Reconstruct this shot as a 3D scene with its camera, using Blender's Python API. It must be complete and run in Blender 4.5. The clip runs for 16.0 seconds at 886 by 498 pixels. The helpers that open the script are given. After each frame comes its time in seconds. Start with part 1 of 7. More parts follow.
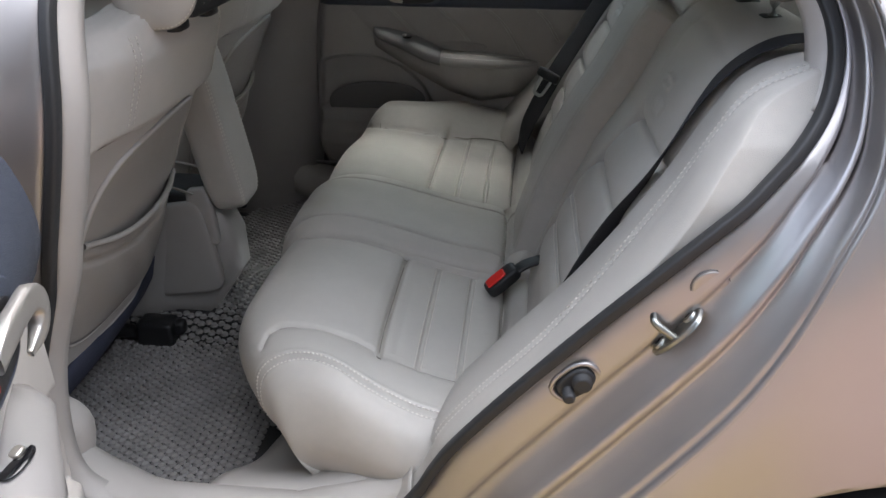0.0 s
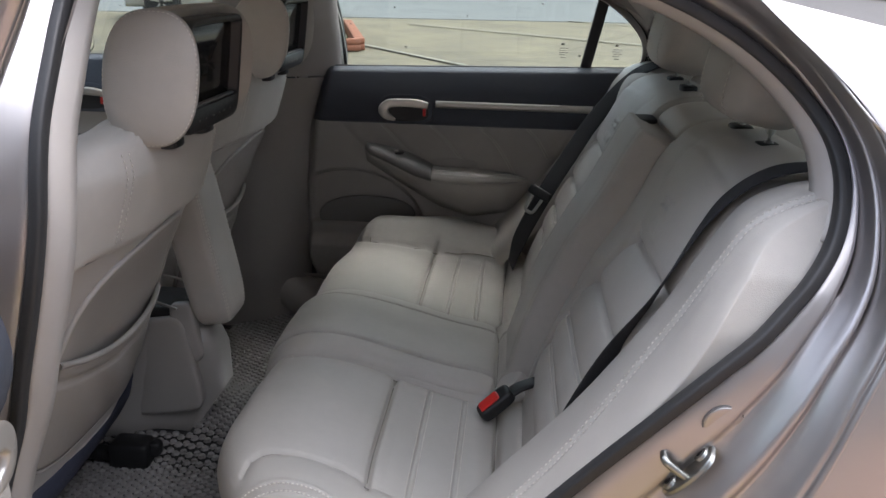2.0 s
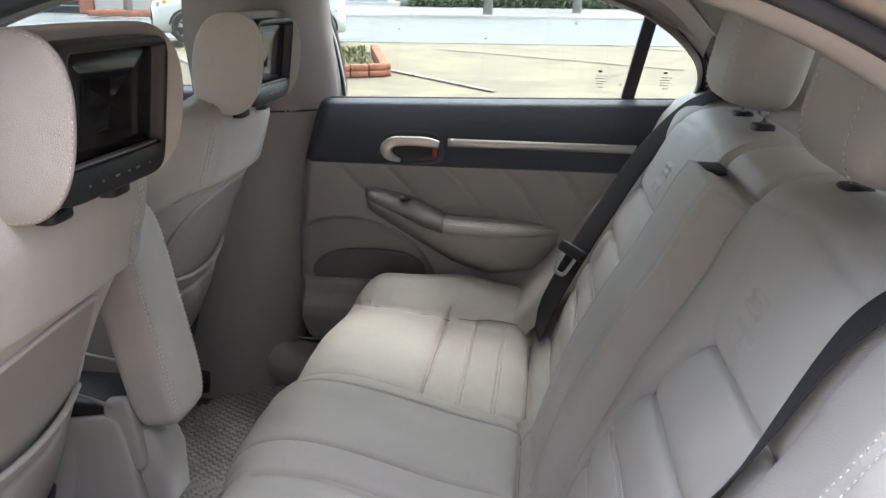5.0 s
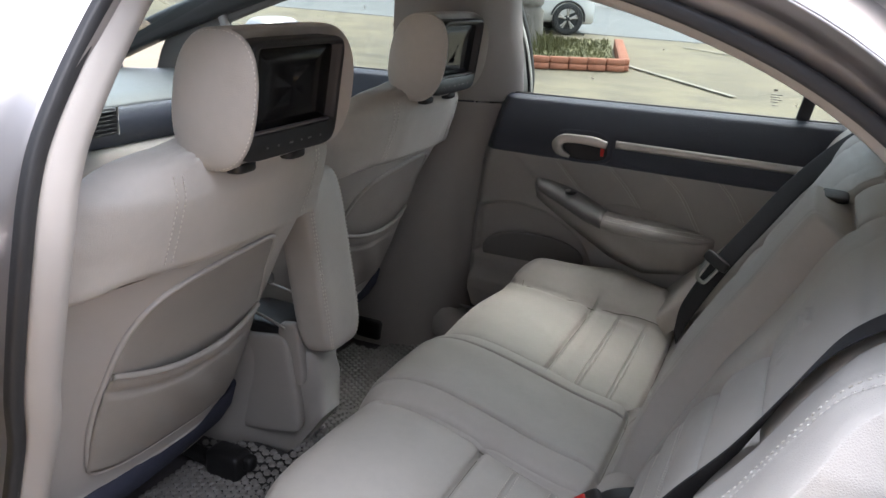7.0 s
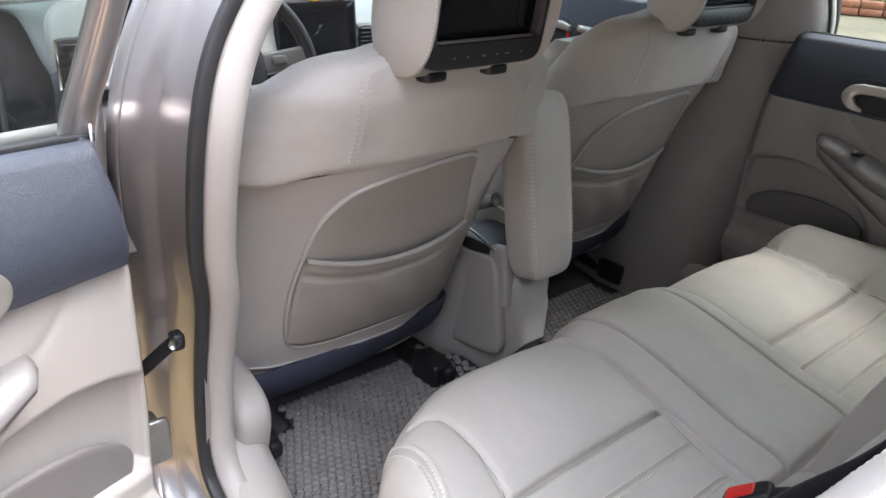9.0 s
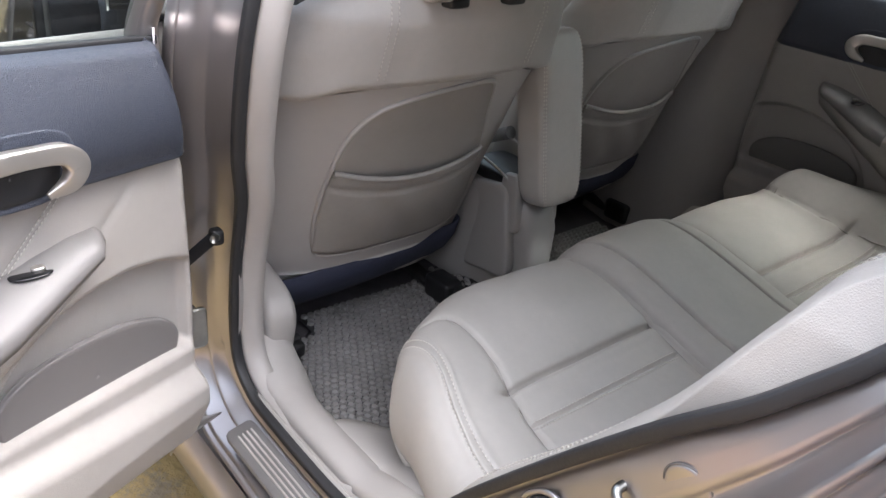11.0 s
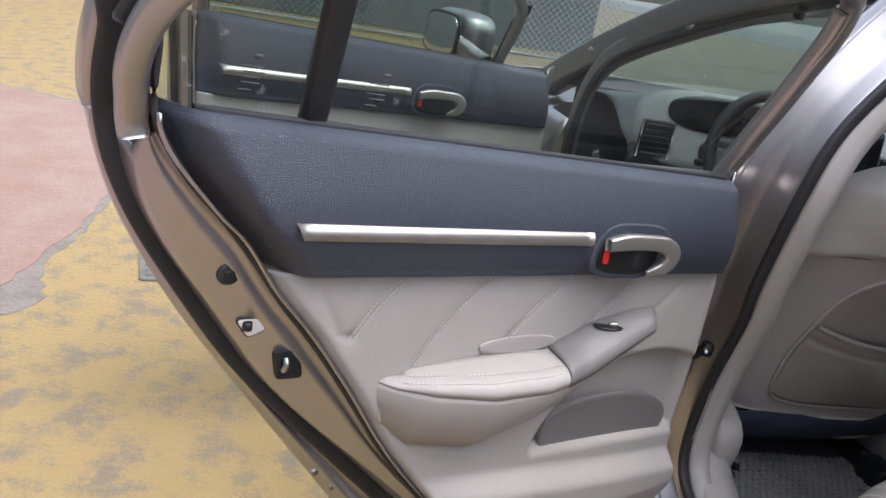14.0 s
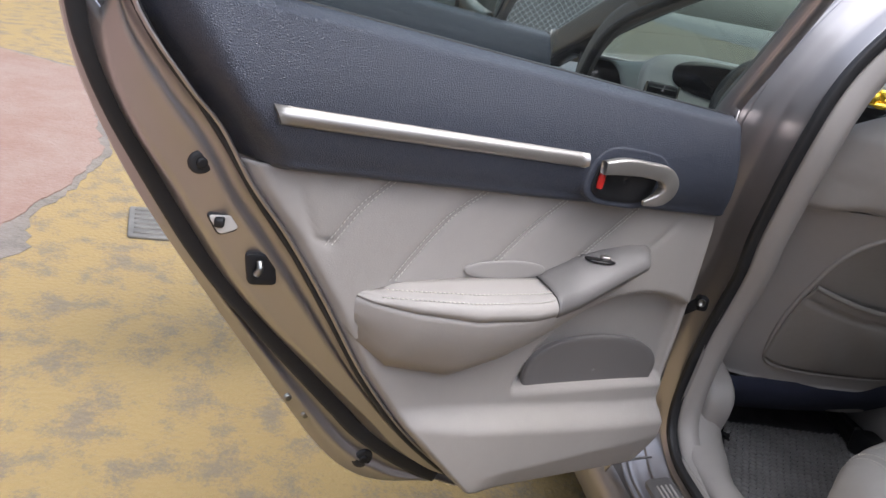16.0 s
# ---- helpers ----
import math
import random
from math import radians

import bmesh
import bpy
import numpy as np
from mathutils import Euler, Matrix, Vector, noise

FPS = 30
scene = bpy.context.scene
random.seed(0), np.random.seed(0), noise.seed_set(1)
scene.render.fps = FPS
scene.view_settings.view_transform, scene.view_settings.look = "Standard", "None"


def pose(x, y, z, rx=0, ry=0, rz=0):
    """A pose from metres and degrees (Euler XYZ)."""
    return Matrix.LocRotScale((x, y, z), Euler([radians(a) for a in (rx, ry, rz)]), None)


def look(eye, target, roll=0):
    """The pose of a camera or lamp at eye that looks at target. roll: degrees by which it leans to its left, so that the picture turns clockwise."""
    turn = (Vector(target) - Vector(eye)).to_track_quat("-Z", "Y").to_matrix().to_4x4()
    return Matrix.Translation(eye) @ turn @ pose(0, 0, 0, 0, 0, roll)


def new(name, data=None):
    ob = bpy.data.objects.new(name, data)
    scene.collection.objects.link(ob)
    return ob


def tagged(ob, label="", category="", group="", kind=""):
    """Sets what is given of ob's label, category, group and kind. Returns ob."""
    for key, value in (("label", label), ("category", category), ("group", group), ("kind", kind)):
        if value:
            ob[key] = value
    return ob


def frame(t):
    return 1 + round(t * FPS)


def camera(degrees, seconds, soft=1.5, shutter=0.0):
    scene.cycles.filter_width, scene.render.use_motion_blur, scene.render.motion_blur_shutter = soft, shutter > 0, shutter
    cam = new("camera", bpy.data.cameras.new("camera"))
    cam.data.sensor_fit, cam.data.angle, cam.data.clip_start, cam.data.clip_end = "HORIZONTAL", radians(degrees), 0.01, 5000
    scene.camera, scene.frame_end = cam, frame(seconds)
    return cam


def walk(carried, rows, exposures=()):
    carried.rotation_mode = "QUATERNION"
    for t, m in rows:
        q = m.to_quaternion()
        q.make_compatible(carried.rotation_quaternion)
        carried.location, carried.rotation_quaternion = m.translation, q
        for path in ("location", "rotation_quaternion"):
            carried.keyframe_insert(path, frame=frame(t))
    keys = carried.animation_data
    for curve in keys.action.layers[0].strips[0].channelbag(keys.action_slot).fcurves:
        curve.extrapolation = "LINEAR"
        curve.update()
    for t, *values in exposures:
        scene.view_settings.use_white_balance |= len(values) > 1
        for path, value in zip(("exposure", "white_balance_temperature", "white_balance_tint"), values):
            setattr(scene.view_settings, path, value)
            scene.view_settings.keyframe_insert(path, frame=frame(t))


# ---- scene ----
cam = camera(58.0, 16.0)
PATH = [
    (0, (0.222, -1.608, 1.323), (0.037, 0.166, 0.418), 0.2),
    (0.5, (0.217, -1.604, 1.329), (0.049, 0.206, 0.496), 0.9),
    (1, (0.208, -1.596, 1.333), (0.052, 0.248, 0.572), 1.6),
    (1.5, (0.202, -1.585, 1.333), (0.05, 0.281, 0.629), 1.6),
    (2, (0.2, -1.567, 1.328), (0.043, 0.315, 0.671), 1.4),
    (2.5, (0.191, -1.484, 1.32), (0.027, 0.421, 0.734), 1.4),
    (3, (0.181, -1.378, 1.31), (0.014, 0.538, 0.759), 1.1),
    (3.2, (0.189, -1.342, 1.312), (0.008, 0.577, 0.778), 0.5),
    (5.3, (0.214, -1.193, 1.305), (-0.05, 0.682, 0.66), 1.2),
    (5.5, (0.237, -1.216, 1.305), (-0.081, 0.629, 0.602), 1.4),
    (6, (0.33, -1.286, 1.315), (-0.153, 0.509, 0.579), 3.5),
    (6.5, (0.389, -1.333, 1.338), (-0.208, 0.431, 0.609), 5.3),
    (7, (0.402, -1.322, 1.352), (-0.36, 0.409, 0.702), 3.8),
    (7.5, (0.437, -1.256, 1.36), (-0.572, 0.352, 0.729), 3.7),
    (8, (0.497, -1.199, 1.344), (-0.736, 0.227, 0.677), 3.5),
    (8.5, (0.535, -1.177, 1.333), (-0.801, 0.108, 0.581), 3.1),
    (10.8, (0.631, -1.233, 1.312), (-0.675, -0.041, 0.379), 5.8),
    (11, (0.656, -1.268, 1.315), (-0.67, -0.093, 0.386), 5.8),
    (11.5, (0.753, -1.365, 1.318), (-0.735, -0.348, 0.45), 4.1),
    (12, (0.81, -1.446, 1.335), (-0.841, -0.674, 0.509), 4.0),
    (12.5, (0.809, -1.508, 1.346), (-0.936, -0.919, 0.567), 6.1),
    (13, (0.809, -1.553, 1.333), (-0.971, -1.061, 0.565), 7.3),
    (13.5, (0.818, -1.586, 1.328), (-1.004, -1.15, 0.627), 8.4),
    (14, (0.809, -1.606, 1.306), (-1.028, -1.194, 0.63), 10.2),
    (14.5, (0.803, -1.603, 1.273), (-1.041, -1.202, 0.609), 11.7),
    (15, (0.803, -1.599, 1.24), (-1.044, -1.2, 0.586), 12.5),
    (15.5, (0.804, -1.584, 1.214), (-1.042, -1.184, 0.557), 12.6),
    (16, (0.807, -1.568, 1.192), (-1.028, -1.151, 0.516), 12.7),
]
walk(cam, [(t, look(eye, target, roll)) for t, eye, target, roll in PATH], [(0.0, 2.54, 6160, 10), (2.0, 2.44, 6230, 13), (3.2, 2.96, 6240, 13), (5.5, 3.42, 6260, 13), (7.0, 2.92, 6220, 13), (8.5, 3.28, 6220, 13), (11.0, 2.80, 6250, 13), (12.0, 2.34, 6140, 13), (12.5, 2.12, 6080, 13), (13.0, 1.97, 6080, 13), (14.5, 1.80, 6120, 13), (16.0, 1.74, 6140, 13)])
SKY, SUN = 0.15, 0.36

# ---- light ----
world = bpy.data.worlds.new("world")
scene.world = world
world.use_nodes = True
_wn = world.node_tree.nodes
_sky = _wn.new("ShaderNodeTexSky")
_sky.sky_type, _sky.sun_disc = "NISHITA", False
_sky.sun_elevation, _sky.sun_rotation = radians(66), radians(30)
_sky.air_density, _sky.dust_density, _sky.ozone_density = 1.0, 4.0, 0.6
_hs = _wn.new("ShaderNodeHueSaturation")
_hs.inputs["Saturation"].default_value = 0.5
world.node_tree.links.new(_sky.outputs[0], _hs.inputs["Color"])
world.node_tree.links.new(_hs.outputs[0], _wn["Background"].inputs[0])
_wn["Background"].inputs[1].default_value = SKY
sun = new("sun", bpy.data.lights.new("sun", "SUN"))
sun.data.energy, sun.data.angle, sun.data.color = SUN, radians(60), (1.0, 0.98, 0.95)
sun.matrix_world = look((1.5, -1.6, 4.4), (0, 0, 0))


# ---- materials ----
def material(name, colour, rough=0.5, metal=0.0, vary=0.12, scale=6.0, bump=0.0, grain=400.0, kind="noise", coat=0.0, stretch=(1, 1, 1), colour2=None, spec=0.5, cover=0.5, edge=0.12, rvary=0.08):
    m = bpy.data.materials.new(name)
    m.use_nodes = True
    nt = m.node_tree
    N, K = nt.nodes, nt.links.new
    b = N["Principled BSDF"]
    b.inputs["Metallic"].default_value = metal
    b.inputs["Coat Weight"].default_value = coat
    b.inputs["Coat Roughness"].default_value = 0.06
    b.inputs["Specular IOR Level"].default_value = spec
    tc = N.new("ShaderNodeTexCoord")
    mp = N.new("ShaderNodeMapping")
    mp.inputs["Scale"].default_value = stretch
    K(tc.outputs["Object"], mp.inputs[0])
    n1 = N.new("ShaderNodeTexNoise")
    n1.inputs["Scale"].default_value, n1.inputs["Detail"].default_value = scale, 6
    n2 = N.new("ShaderNodeTexNoise")
    n2.inputs["Scale"].default_value, n2.inputs["Detail"].default_value = scale * 14, 4
    K(mp.outputs[0], n1.inputs[0]), K(mp.outputs[0], n2.inputs[0])
    mixn = N.new("ShaderNodeMath")
    mixn.operation = "MULTIPLY_ADD"
    part_fine = 0.62 if kind == "ground" else 0.3
    mixn.inputs[1].default_value = part_fine
    if kind == "ground":
        n1.inputs["Roughness"].default_value, n2.inputs["Roughness"].default_value, n2.inputs["Detail"].default_value = 0.6, 0.7, 8
    K(n2.outputs[0], mixn.inputs[0]), K(n1.outputs[0], mixn.inputs[2])
    ramp = N.new("ShaderNodeValToRGB")
    c = Vector(colour)
    if colour2:
        ramp.color_ramp.elements[0].position, ramp.color_ramp.elements[1].position = cover + part_fine / 2 - edge, cover + part_fine / 2 + edge
        lo, hi = c, Vector(colour2)
    else:
        ramp.color_ramp.elements[0].position, ramp.color_ramp.elements[1].position = 0.4, 0.9
        lo, hi = c * (1 - vary), c * (1 + vary)
    ramp.color_ramp.elements[0].color, ramp.color_ramp.elements[1].color = (*lo, 1), (*hi, 1)
    K(mixn.outputs[0], ramp.inputs[0]), K(ramp.outputs[0], b.inputs["Base Color"])
    rr = N.new("ShaderNodeMapRange")
    rr.inputs[3].default_value, rr.inputs[4].default_value = max(0.02, rough - rvary), min(1, rough + rvary)
    K(n2.outputs[0], rr.inputs[0]), K(rr.outputs[0], b.inputs["Roughness"])
    if bump:
        if kind in ("leather", "pebble"):
            g = N.new("ShaderNodeTexVoronoi")
            g.inputs["Scale"].default_value, g.inputs["Randomness"].default_value = grain, 1.0
            g.feature = "DISTANCE_TO_EDGE"
        else:
            g = N.new("ShaderNodeTexNoise")
            g.inputs["Scale"].default_value, g.inputs["Detail"].default_value = grain, 3
        K(mp.outputs[0], g.inputs[0])
        bp = N.new("ShaderNodeBump")
        bp.inputs["Strength"].default_value, bp.inputs["Distance"].default_value = bump, 0.002 if kind != "ground" else 0.02
        if kind == "leather":
            wr, ad = N.new("ShaderNodeTexNoise"), N.new("ShaderNodeMath")
            wr.inputs["Scale"].default_value, wr.inputs["Detail"].default_value, wr.inputs["Roughness"].default_value = 38, 7, 0.6
            ad.operation = "MULTIPLY_ADD"
            ad.inputs[1].default_value = 1.6
            K(mp.outputs[0], wr.inputs[0]), K(wr.outputs[0], ad.inputs[0]), K(g.outputs[0], ad.inputs[2]), K(ad.outputs[0], bp.inputs["Height"])
        else:
            K(g.outputs[0], bp.inputs["Height"])
        K(bp.outputs[0], b.inputs["Normal"])
    return m


def glass(name, tint, rough=0.0, mix=0.92, dust=0.0):
    """A thin pane: clear with tint, a mirror-like gloss by angle."""
    m = bpy.data.materials.new(name)
    m.use_nodes = True
    nt = m.node_tree
    N, K = nt.nodes, nt.links.new
    N.remove(N["Principled BSDF"])
    tr, gl, mx, fr = N.new("ShaderNodeBsdfTransparent"), N.new("ShaderNodeBsdfGlossy"), N.new("ShaderNodeMixShader"), N.new("ShaderNodeLayerWeight")
    pw, ad = N.new("ShaderNodeMath"), N.new("ShaderNodeMath")
    pw.operation, ad.operation = "POWER", "MULTIPLY_ADD"
    pw.inputs[1].default_value, ad.inputs[1].default_value, ad.inputs[2].default_value = 4.0, 0.85, 0.06
    tr.inputs[0].default_value = (*tint, 1)
    gl.inputs["Roughness"].default_value = rough
    fr.inputs[0].default_value = 0.5
    K(fr.outputs["Facing"], pw.inputs[0]), K(pw.outputs[0], ad.inputs[0]), K(ad.outputs[0], mx.inputs[0])
    K(tr.outputs[0], mx.inputs[1]), K(gl.outputs[0], mx.inputs[2])
    out = mx
    if dust:
        df, m2, nz, rp, tc = N.new("ShaderNodeBsdfDiffuse"), N.new("ShaderNodeMixShader"), N.new("ShaderNodeTexNoise"), N.new("ShaderNodeValToRGB"), N.new("ShaderNodeTexCoord")
        df.inputs[0].default_value = (0.75, 0.75, 0.72, 1)
        nz.inputs["Scale"].default_value, nz.inputs["Detail"].default_value = 42, 8
        rp.color_ramp.elements[0].position, rp.color_ramp.elements[1].position = 0.66, 0.74
        rp.color_ramp.elements[0].color, rp.color_ramp.elements[1].color = (0.015, 0.015, 0.015, 1), (dust, dust, dust, 1)
        K(tc.outputs["Object"], nz.inputs[0]), K(nz.outputs[0], rp.inputs[0]), K(rp.outputs[0], m2.inputs[0])
        K(mx.outputs[0], m2.inputs[1]), K(df.outputs[0], m2.inputs[2])
        out = m2
    K(out.outputs[0], N["Material Output"].inputs[0])
    return m


LEATHER = material("leather", (0.42, 0.397, 0.363), 0.50, vary=0.09, scale=5, bump=0.34, grain=480, kind="leather")
LEATHER_DARK = material("leather_panel", (0.275, 0.253, 0.229), 0.5, vary=0.11, scale=5, bump=0.34, grain=480, kind="leather")
DOOR_TRIM = material("door_leather", (0.32, 0.300, 0.277), 0.55, vary=0.07, scale=5, bump=0.3, grain=480, kind="leather")
THREAD = material("thread", (0.60, 0.57, 0.52), 0.7, vary=0.1, scale=60)
SHELL = material("grey_plastic", (0.375, 0.351, 0.324), 0.5, vary=0.05, scale=4, bump=0.12, grain=900)
SEAM = material("seam_thread", (0.19, 0.175, 0.16), 0.8, vary=0.15, scale=40)
# darker than grey_plastic, to tone down the light that falls on the pillars
PILLAR = material("pillar_plastic", (0.30, 0.280, 0.263), 0.55, vary=0.06, scale=4, bump=0.3, grain=620, kind="leather")
CONSOLE = material("console_plastic", (0.30, 0.282, 0.264), 0.5, vary=0.06, scale=4, bump=0.15, grain=800)
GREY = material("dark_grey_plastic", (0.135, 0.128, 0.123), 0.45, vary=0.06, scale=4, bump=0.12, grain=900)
CARPET = material("carpet", (0.075, 0.07, 0.075), 0.95, vary=0.3, scale=20, bump=0.6, grain=700)
NAVY = material("navy_plastic", (0.040, 0.047, 0.066), 0.43, vary=0.1, scale=3, bump=0.8, grain=430, kind="pebble", spec=0.6)
NAVY_CLOTH = material("navy_cloth", (0.022, 0.025, 0.045), 0.85, vary=0.2, scale=12, bump=0.3, grain=800)
BLACK = material("black_plastic", (0.010, 0.010, 0.011), 0.48, vary=0.2, scale=8, bump=0.1, grain=700)
PRINT = material("glass_print", (0.12, 0.12, 0.12), 0.6, vary=0.1, scale=40)
GLOSS_BLACK = material("gloss_black", (0.006, 0.006, 0.007), 0.12, vary=0.1, scale=4)
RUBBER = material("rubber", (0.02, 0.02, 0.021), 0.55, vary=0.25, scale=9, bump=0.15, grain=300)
WEBBING = material("belt_webbing", (0.016, 0.016, 0.019), 0.75, vary=0.15, scale=30, bump=0.5, grain=900, stretch=(1, 1, 0.25))
SILVER = material("silver_trim", (0.47, 0.445, 0.41), 0.32, 0.85, vary=0.05, scale=4)
STEEL = material("zinc_steel", (0.36, 0.36, 0.335), 0.33, 1.0, vary=0.15, scale=25)
PAINT = material("metallic_paint", (0.42, 0.398, 0.392), 0.36, 0.9, vary=0.05, scale=3, coat=0.4)
RED = material("red_plastic", (0.6, 0.02, 0.015), 0.35, vary=0.1, scale=12)
GOLD = material("gold_paint", (0.95, 0.62, 0.06), 0.25, 0.8, vary=0.12, scale=30)
MAT = material("floor_mat", (0.20, 0.192, 0.185), 0.6, vary=0.25, scale=9, bump=0.15, grain=600)
SCREEN = material("screen_glass", (0.006, 0.006, 0.007), 0.12, vary=0.1, scale=3, spec=0.3)
HEADLINER = material("headliner", (0.62, 0.59, 0.54), 0.95, vary=0.05, scale=6, bump=0.3, grain=900)
DASH = material("dash_plastic", (0.26, 0.27, 0.265), 0.5, vary=0.05, scale=5, bump=0.15, grain=900)
DASH_TOP = material("dash_top", (0.085, 0.093, 0.093), 0.5, vary=0.08, scale=5, bump=0.12, grain=900)
MIRROR = material("mirror", (0.9, 0.9, 0.9), 0.02, 1.0, vary=0.01, scale=2, rvary=0.0)
PANE = glass("window_glass", (0.53, 0.60, 0.565), dust=0.3)
CLEAR = glass("windscreen_glass", (0.66, 0.75, 0.71))


# ---- mesh helpers ----
def spline(points, n, closed=False):
    """n points along a Catmull-Rom curve through the given ones."""
    p = np.array(points, float)
    m = len(p)
    if closed:
        q = np.vstack([p[-1], p, p[0], p[1]])
        t = np.linspace(0, m, n, endpoint=False)
    else:
        q = np.vstack([2 * p[0] - p[1], p, 2 * p[-1] - p[-2]])
        t = np.linspace(0, m - 1, n)
    i = np.minimum(t.astype(int), m - (1 if closed else 2))
    f = (t - i)[:, None]
    a, b, c, d = q[i], q[i + 1], q[i + 2], q[i + 3]
    return 0.5 * (2 * b + (c - a) * f + (2 * a - 5 * b + 4 * c - d) * f**2 + (3 * b - a - 3 * c + d) * f**3)


def empty(name, at=(0, 0, 0)):
    ob = new(name)
    ob.location = at
    ob.empty_display_size = 0.05
    return ob


def hang(ob, parent):
    """Parents ob so that it stays where it is in the world."""
    ob.parent = parent
    p, m = parent, Matrix()
    while p is not None:
        m = p.matrix_basis @ m if p.parent is None else p.matrix_parent_inverse @ p.matrix_basis @ m
        p = p.parent
    ob.matrix_parent_inverse = m.inverted()
    return ob


def mesh_of(name, verts, faces, mat, parent=None, label="", smooth=True):
    me = bpy.data.meshes.new(name)
    me.from_pydata([tuple(map(float, v)) for v in verts], [], faces)
    me.materials.append(mat)
    if smooth:
        me.polygons.foreach_set("use_smooth", [True] * len(me.polygons))
    me.update()
    ob = new(name, me)
    if parent is not None:
        hang(ob, parent)
    if label:
        tagged(ob, label)
    return ob


def grid_faces(nu, nv, wrap_u=False, wrap_v=False, base=0):
    i, j = np.meshgrid(np.arange(nu - (not wrap_u)), np.arange(nv - (not wrap_v)), indexing="ij")
    i, j = i.ravel(), j.ravel()
    k, l = (i + 1) % nu, (j + 1) % nv
    return (np.stack([i * nv + j, k * nv + j, k * nv + l, i * nv + l], 1) + base).tolist()


def sheet(name, P, mat, parent=None, label="", wrap_u=False, wrap_v=False, caps=False, thick=0.0):
    """A smooth surface over a grid of places P[u, v]; caps closes the two ends along u of a grid that wraps in v."""
    P = np.asarray(P, float)
    nu, nv = P.shape[:2]
    verts, faces = P.reshape(-1, 3).tolist(), grid_faces(nu, nv, wrap_u, wrap_v)
    if caps:
        faces += [list(range(nv))[::-1], list(range((nu - 1) * nv, nu * nv))]
    ob = mesh_of(name, verts, faces, mat, parent, label)
    if thick:
        s = ob.modifiers.new("thickness", "SOLIDIFY")
        s.thickness, s.offset = thick, 0.0
    return ob


def sweep(name, path, mat, parent=None, radius=0.005, flat=None, n=60, closed=False, label="", sides=10, up=(0, 0, 1), taper=None):
    """A bar along a curve: round, or with flat=(width, thickness) an oval band whose width lies across up."""
    c = spline(path, n, closed)
    tan = np.gradient(c, axis=0) if not closed else np.roll(c, -1, 0) - np.roll(c, 1, 0)
    tan /= np.linalg.norm(tan, axis=1)[:, None] + 1e-9
    up = np.asarray(up, float)
    ups = np.broadcast_to(up, c.shape) if up.ndim == 1 else spline(up, n)
    a = np.cross(tan, ups)
    a /= np.linalg.norm(a, axis=1)[:, None] + 1e-9
    b = np.cross(a, tan)
    th = np.linspace(0, 2 * math.pi, sides, endpoint=False)
    if flat:
        e = 0.45
        ra = np.sign(np.cos(th)) * abs(np.cos(th)) ** e * flat[0] / 2
        rb = np.sign(np.sin(th)) * abs(np.sin(th)) ** e * flat[1] / 2
    else:
        ra, rb = radius * np.cos(th), radius * np.sin(th)
    k = np.ones(n) if taper is None else spline([[v] for v in taper], n)[:, 0]
    P = c[:, None] + (a[:, None] * ra[None, :, None] + b[:, None] * rb[None, :, None]) * k[:, None, None]
    return sheet(name, P, mat, parent, label, wrap_u=closed, wrap_v=True, caps=not closed)


def pad(name, at, size, mat, parent=None, e=0.35, m=None, label="", n=20, puff=0.0):
    """A box with soft, rounded edges (a superquadric); e small: boxy."""
    u, v = np.meshgrid(np.linspace(-math.pi / 2, math.pi / 2, n), np.linspace(-math.pi, math.pi, 2 * n, endpoint=False), indexing="ij")
    f = lambda w: np.sign(w) * abs(w) ** e
    P = np.stack([f(np.cos(u)) * f(np.cos(v)), f(np.cos(u)) * f(np.sin(v)), f(np.sin(u))], -1) * np.array(size) / 2
    M = (m or Matrix())
    R = np.array(M.to_3x3())
    return sheet(name, P @ R.T + np.array(at), mat, parent, label, wrap_v=True)


def plate(name, outline, to3, mat, parent=None, depth=0.01, bevel=0.003, label="", rings=6, dome=0.0, back=True):
    """A plate with a rounded rim over a star-shaped outline (u, v); to3(u, v, h) takes it into the world, h rising from the face below."""
    o = np.asarray(outline, float)
    c = o.mean(0)
    n = len(o)
    rows = []
    size = np.linalg.norm(o - c, axis=1).mean()
    if back:
        rows.append((1.0, 0.0))
    rows += [(1.0, depth - bevel), (1 - 0.3 * bevel / size, depth - 0.3 * bevel), (1 - bevel / size, depth)]
    for r in np.linspace(1 - bevel / size, 0.002, rings)[1:]:
        rows.append((r, depth + dome * (1 - r * r)))
    P = []
    for r, h in rows:
        q = c + (o - c) * r
        P.append(np.stack(to3(q[:, 0], q[:, 1], np.full(n, h)), -1))
    return sheet(name, np.array(P), mat, parent, label, wrap_v=True, caps=True)


def near(X, Y, poly):
    """Distance of grid places (X, Y) from a polyline."""
    best = np.full(X.shape, 9.0)
    for (x0, y0), (x1, y1) in zip(poly, poly[1:]):
        dx, dy = x1 - x0, y1 - y0
        t = np.clip(((X - x0) * dx + (Y - y0) * dy) / (dx * dx + dy * dy + 1e-12), 0, 1)
        best = np.minimum(best, np.hypot(X - x0 - t * dx, Y - y0 - t * dy))
    return best


def groove(X, Y, poly, depth=0.005, width=0.005):
    d = near(X, Y, poly)
    return -depth * np.exp(-((d / width) ** 2)) - 0.35 * depth * np.exp(-((d / (4 * width)) ** 2))


def soft(t):
    t = np.clip(t, 0, 1)
    return t * t * (3 - 2 * t)


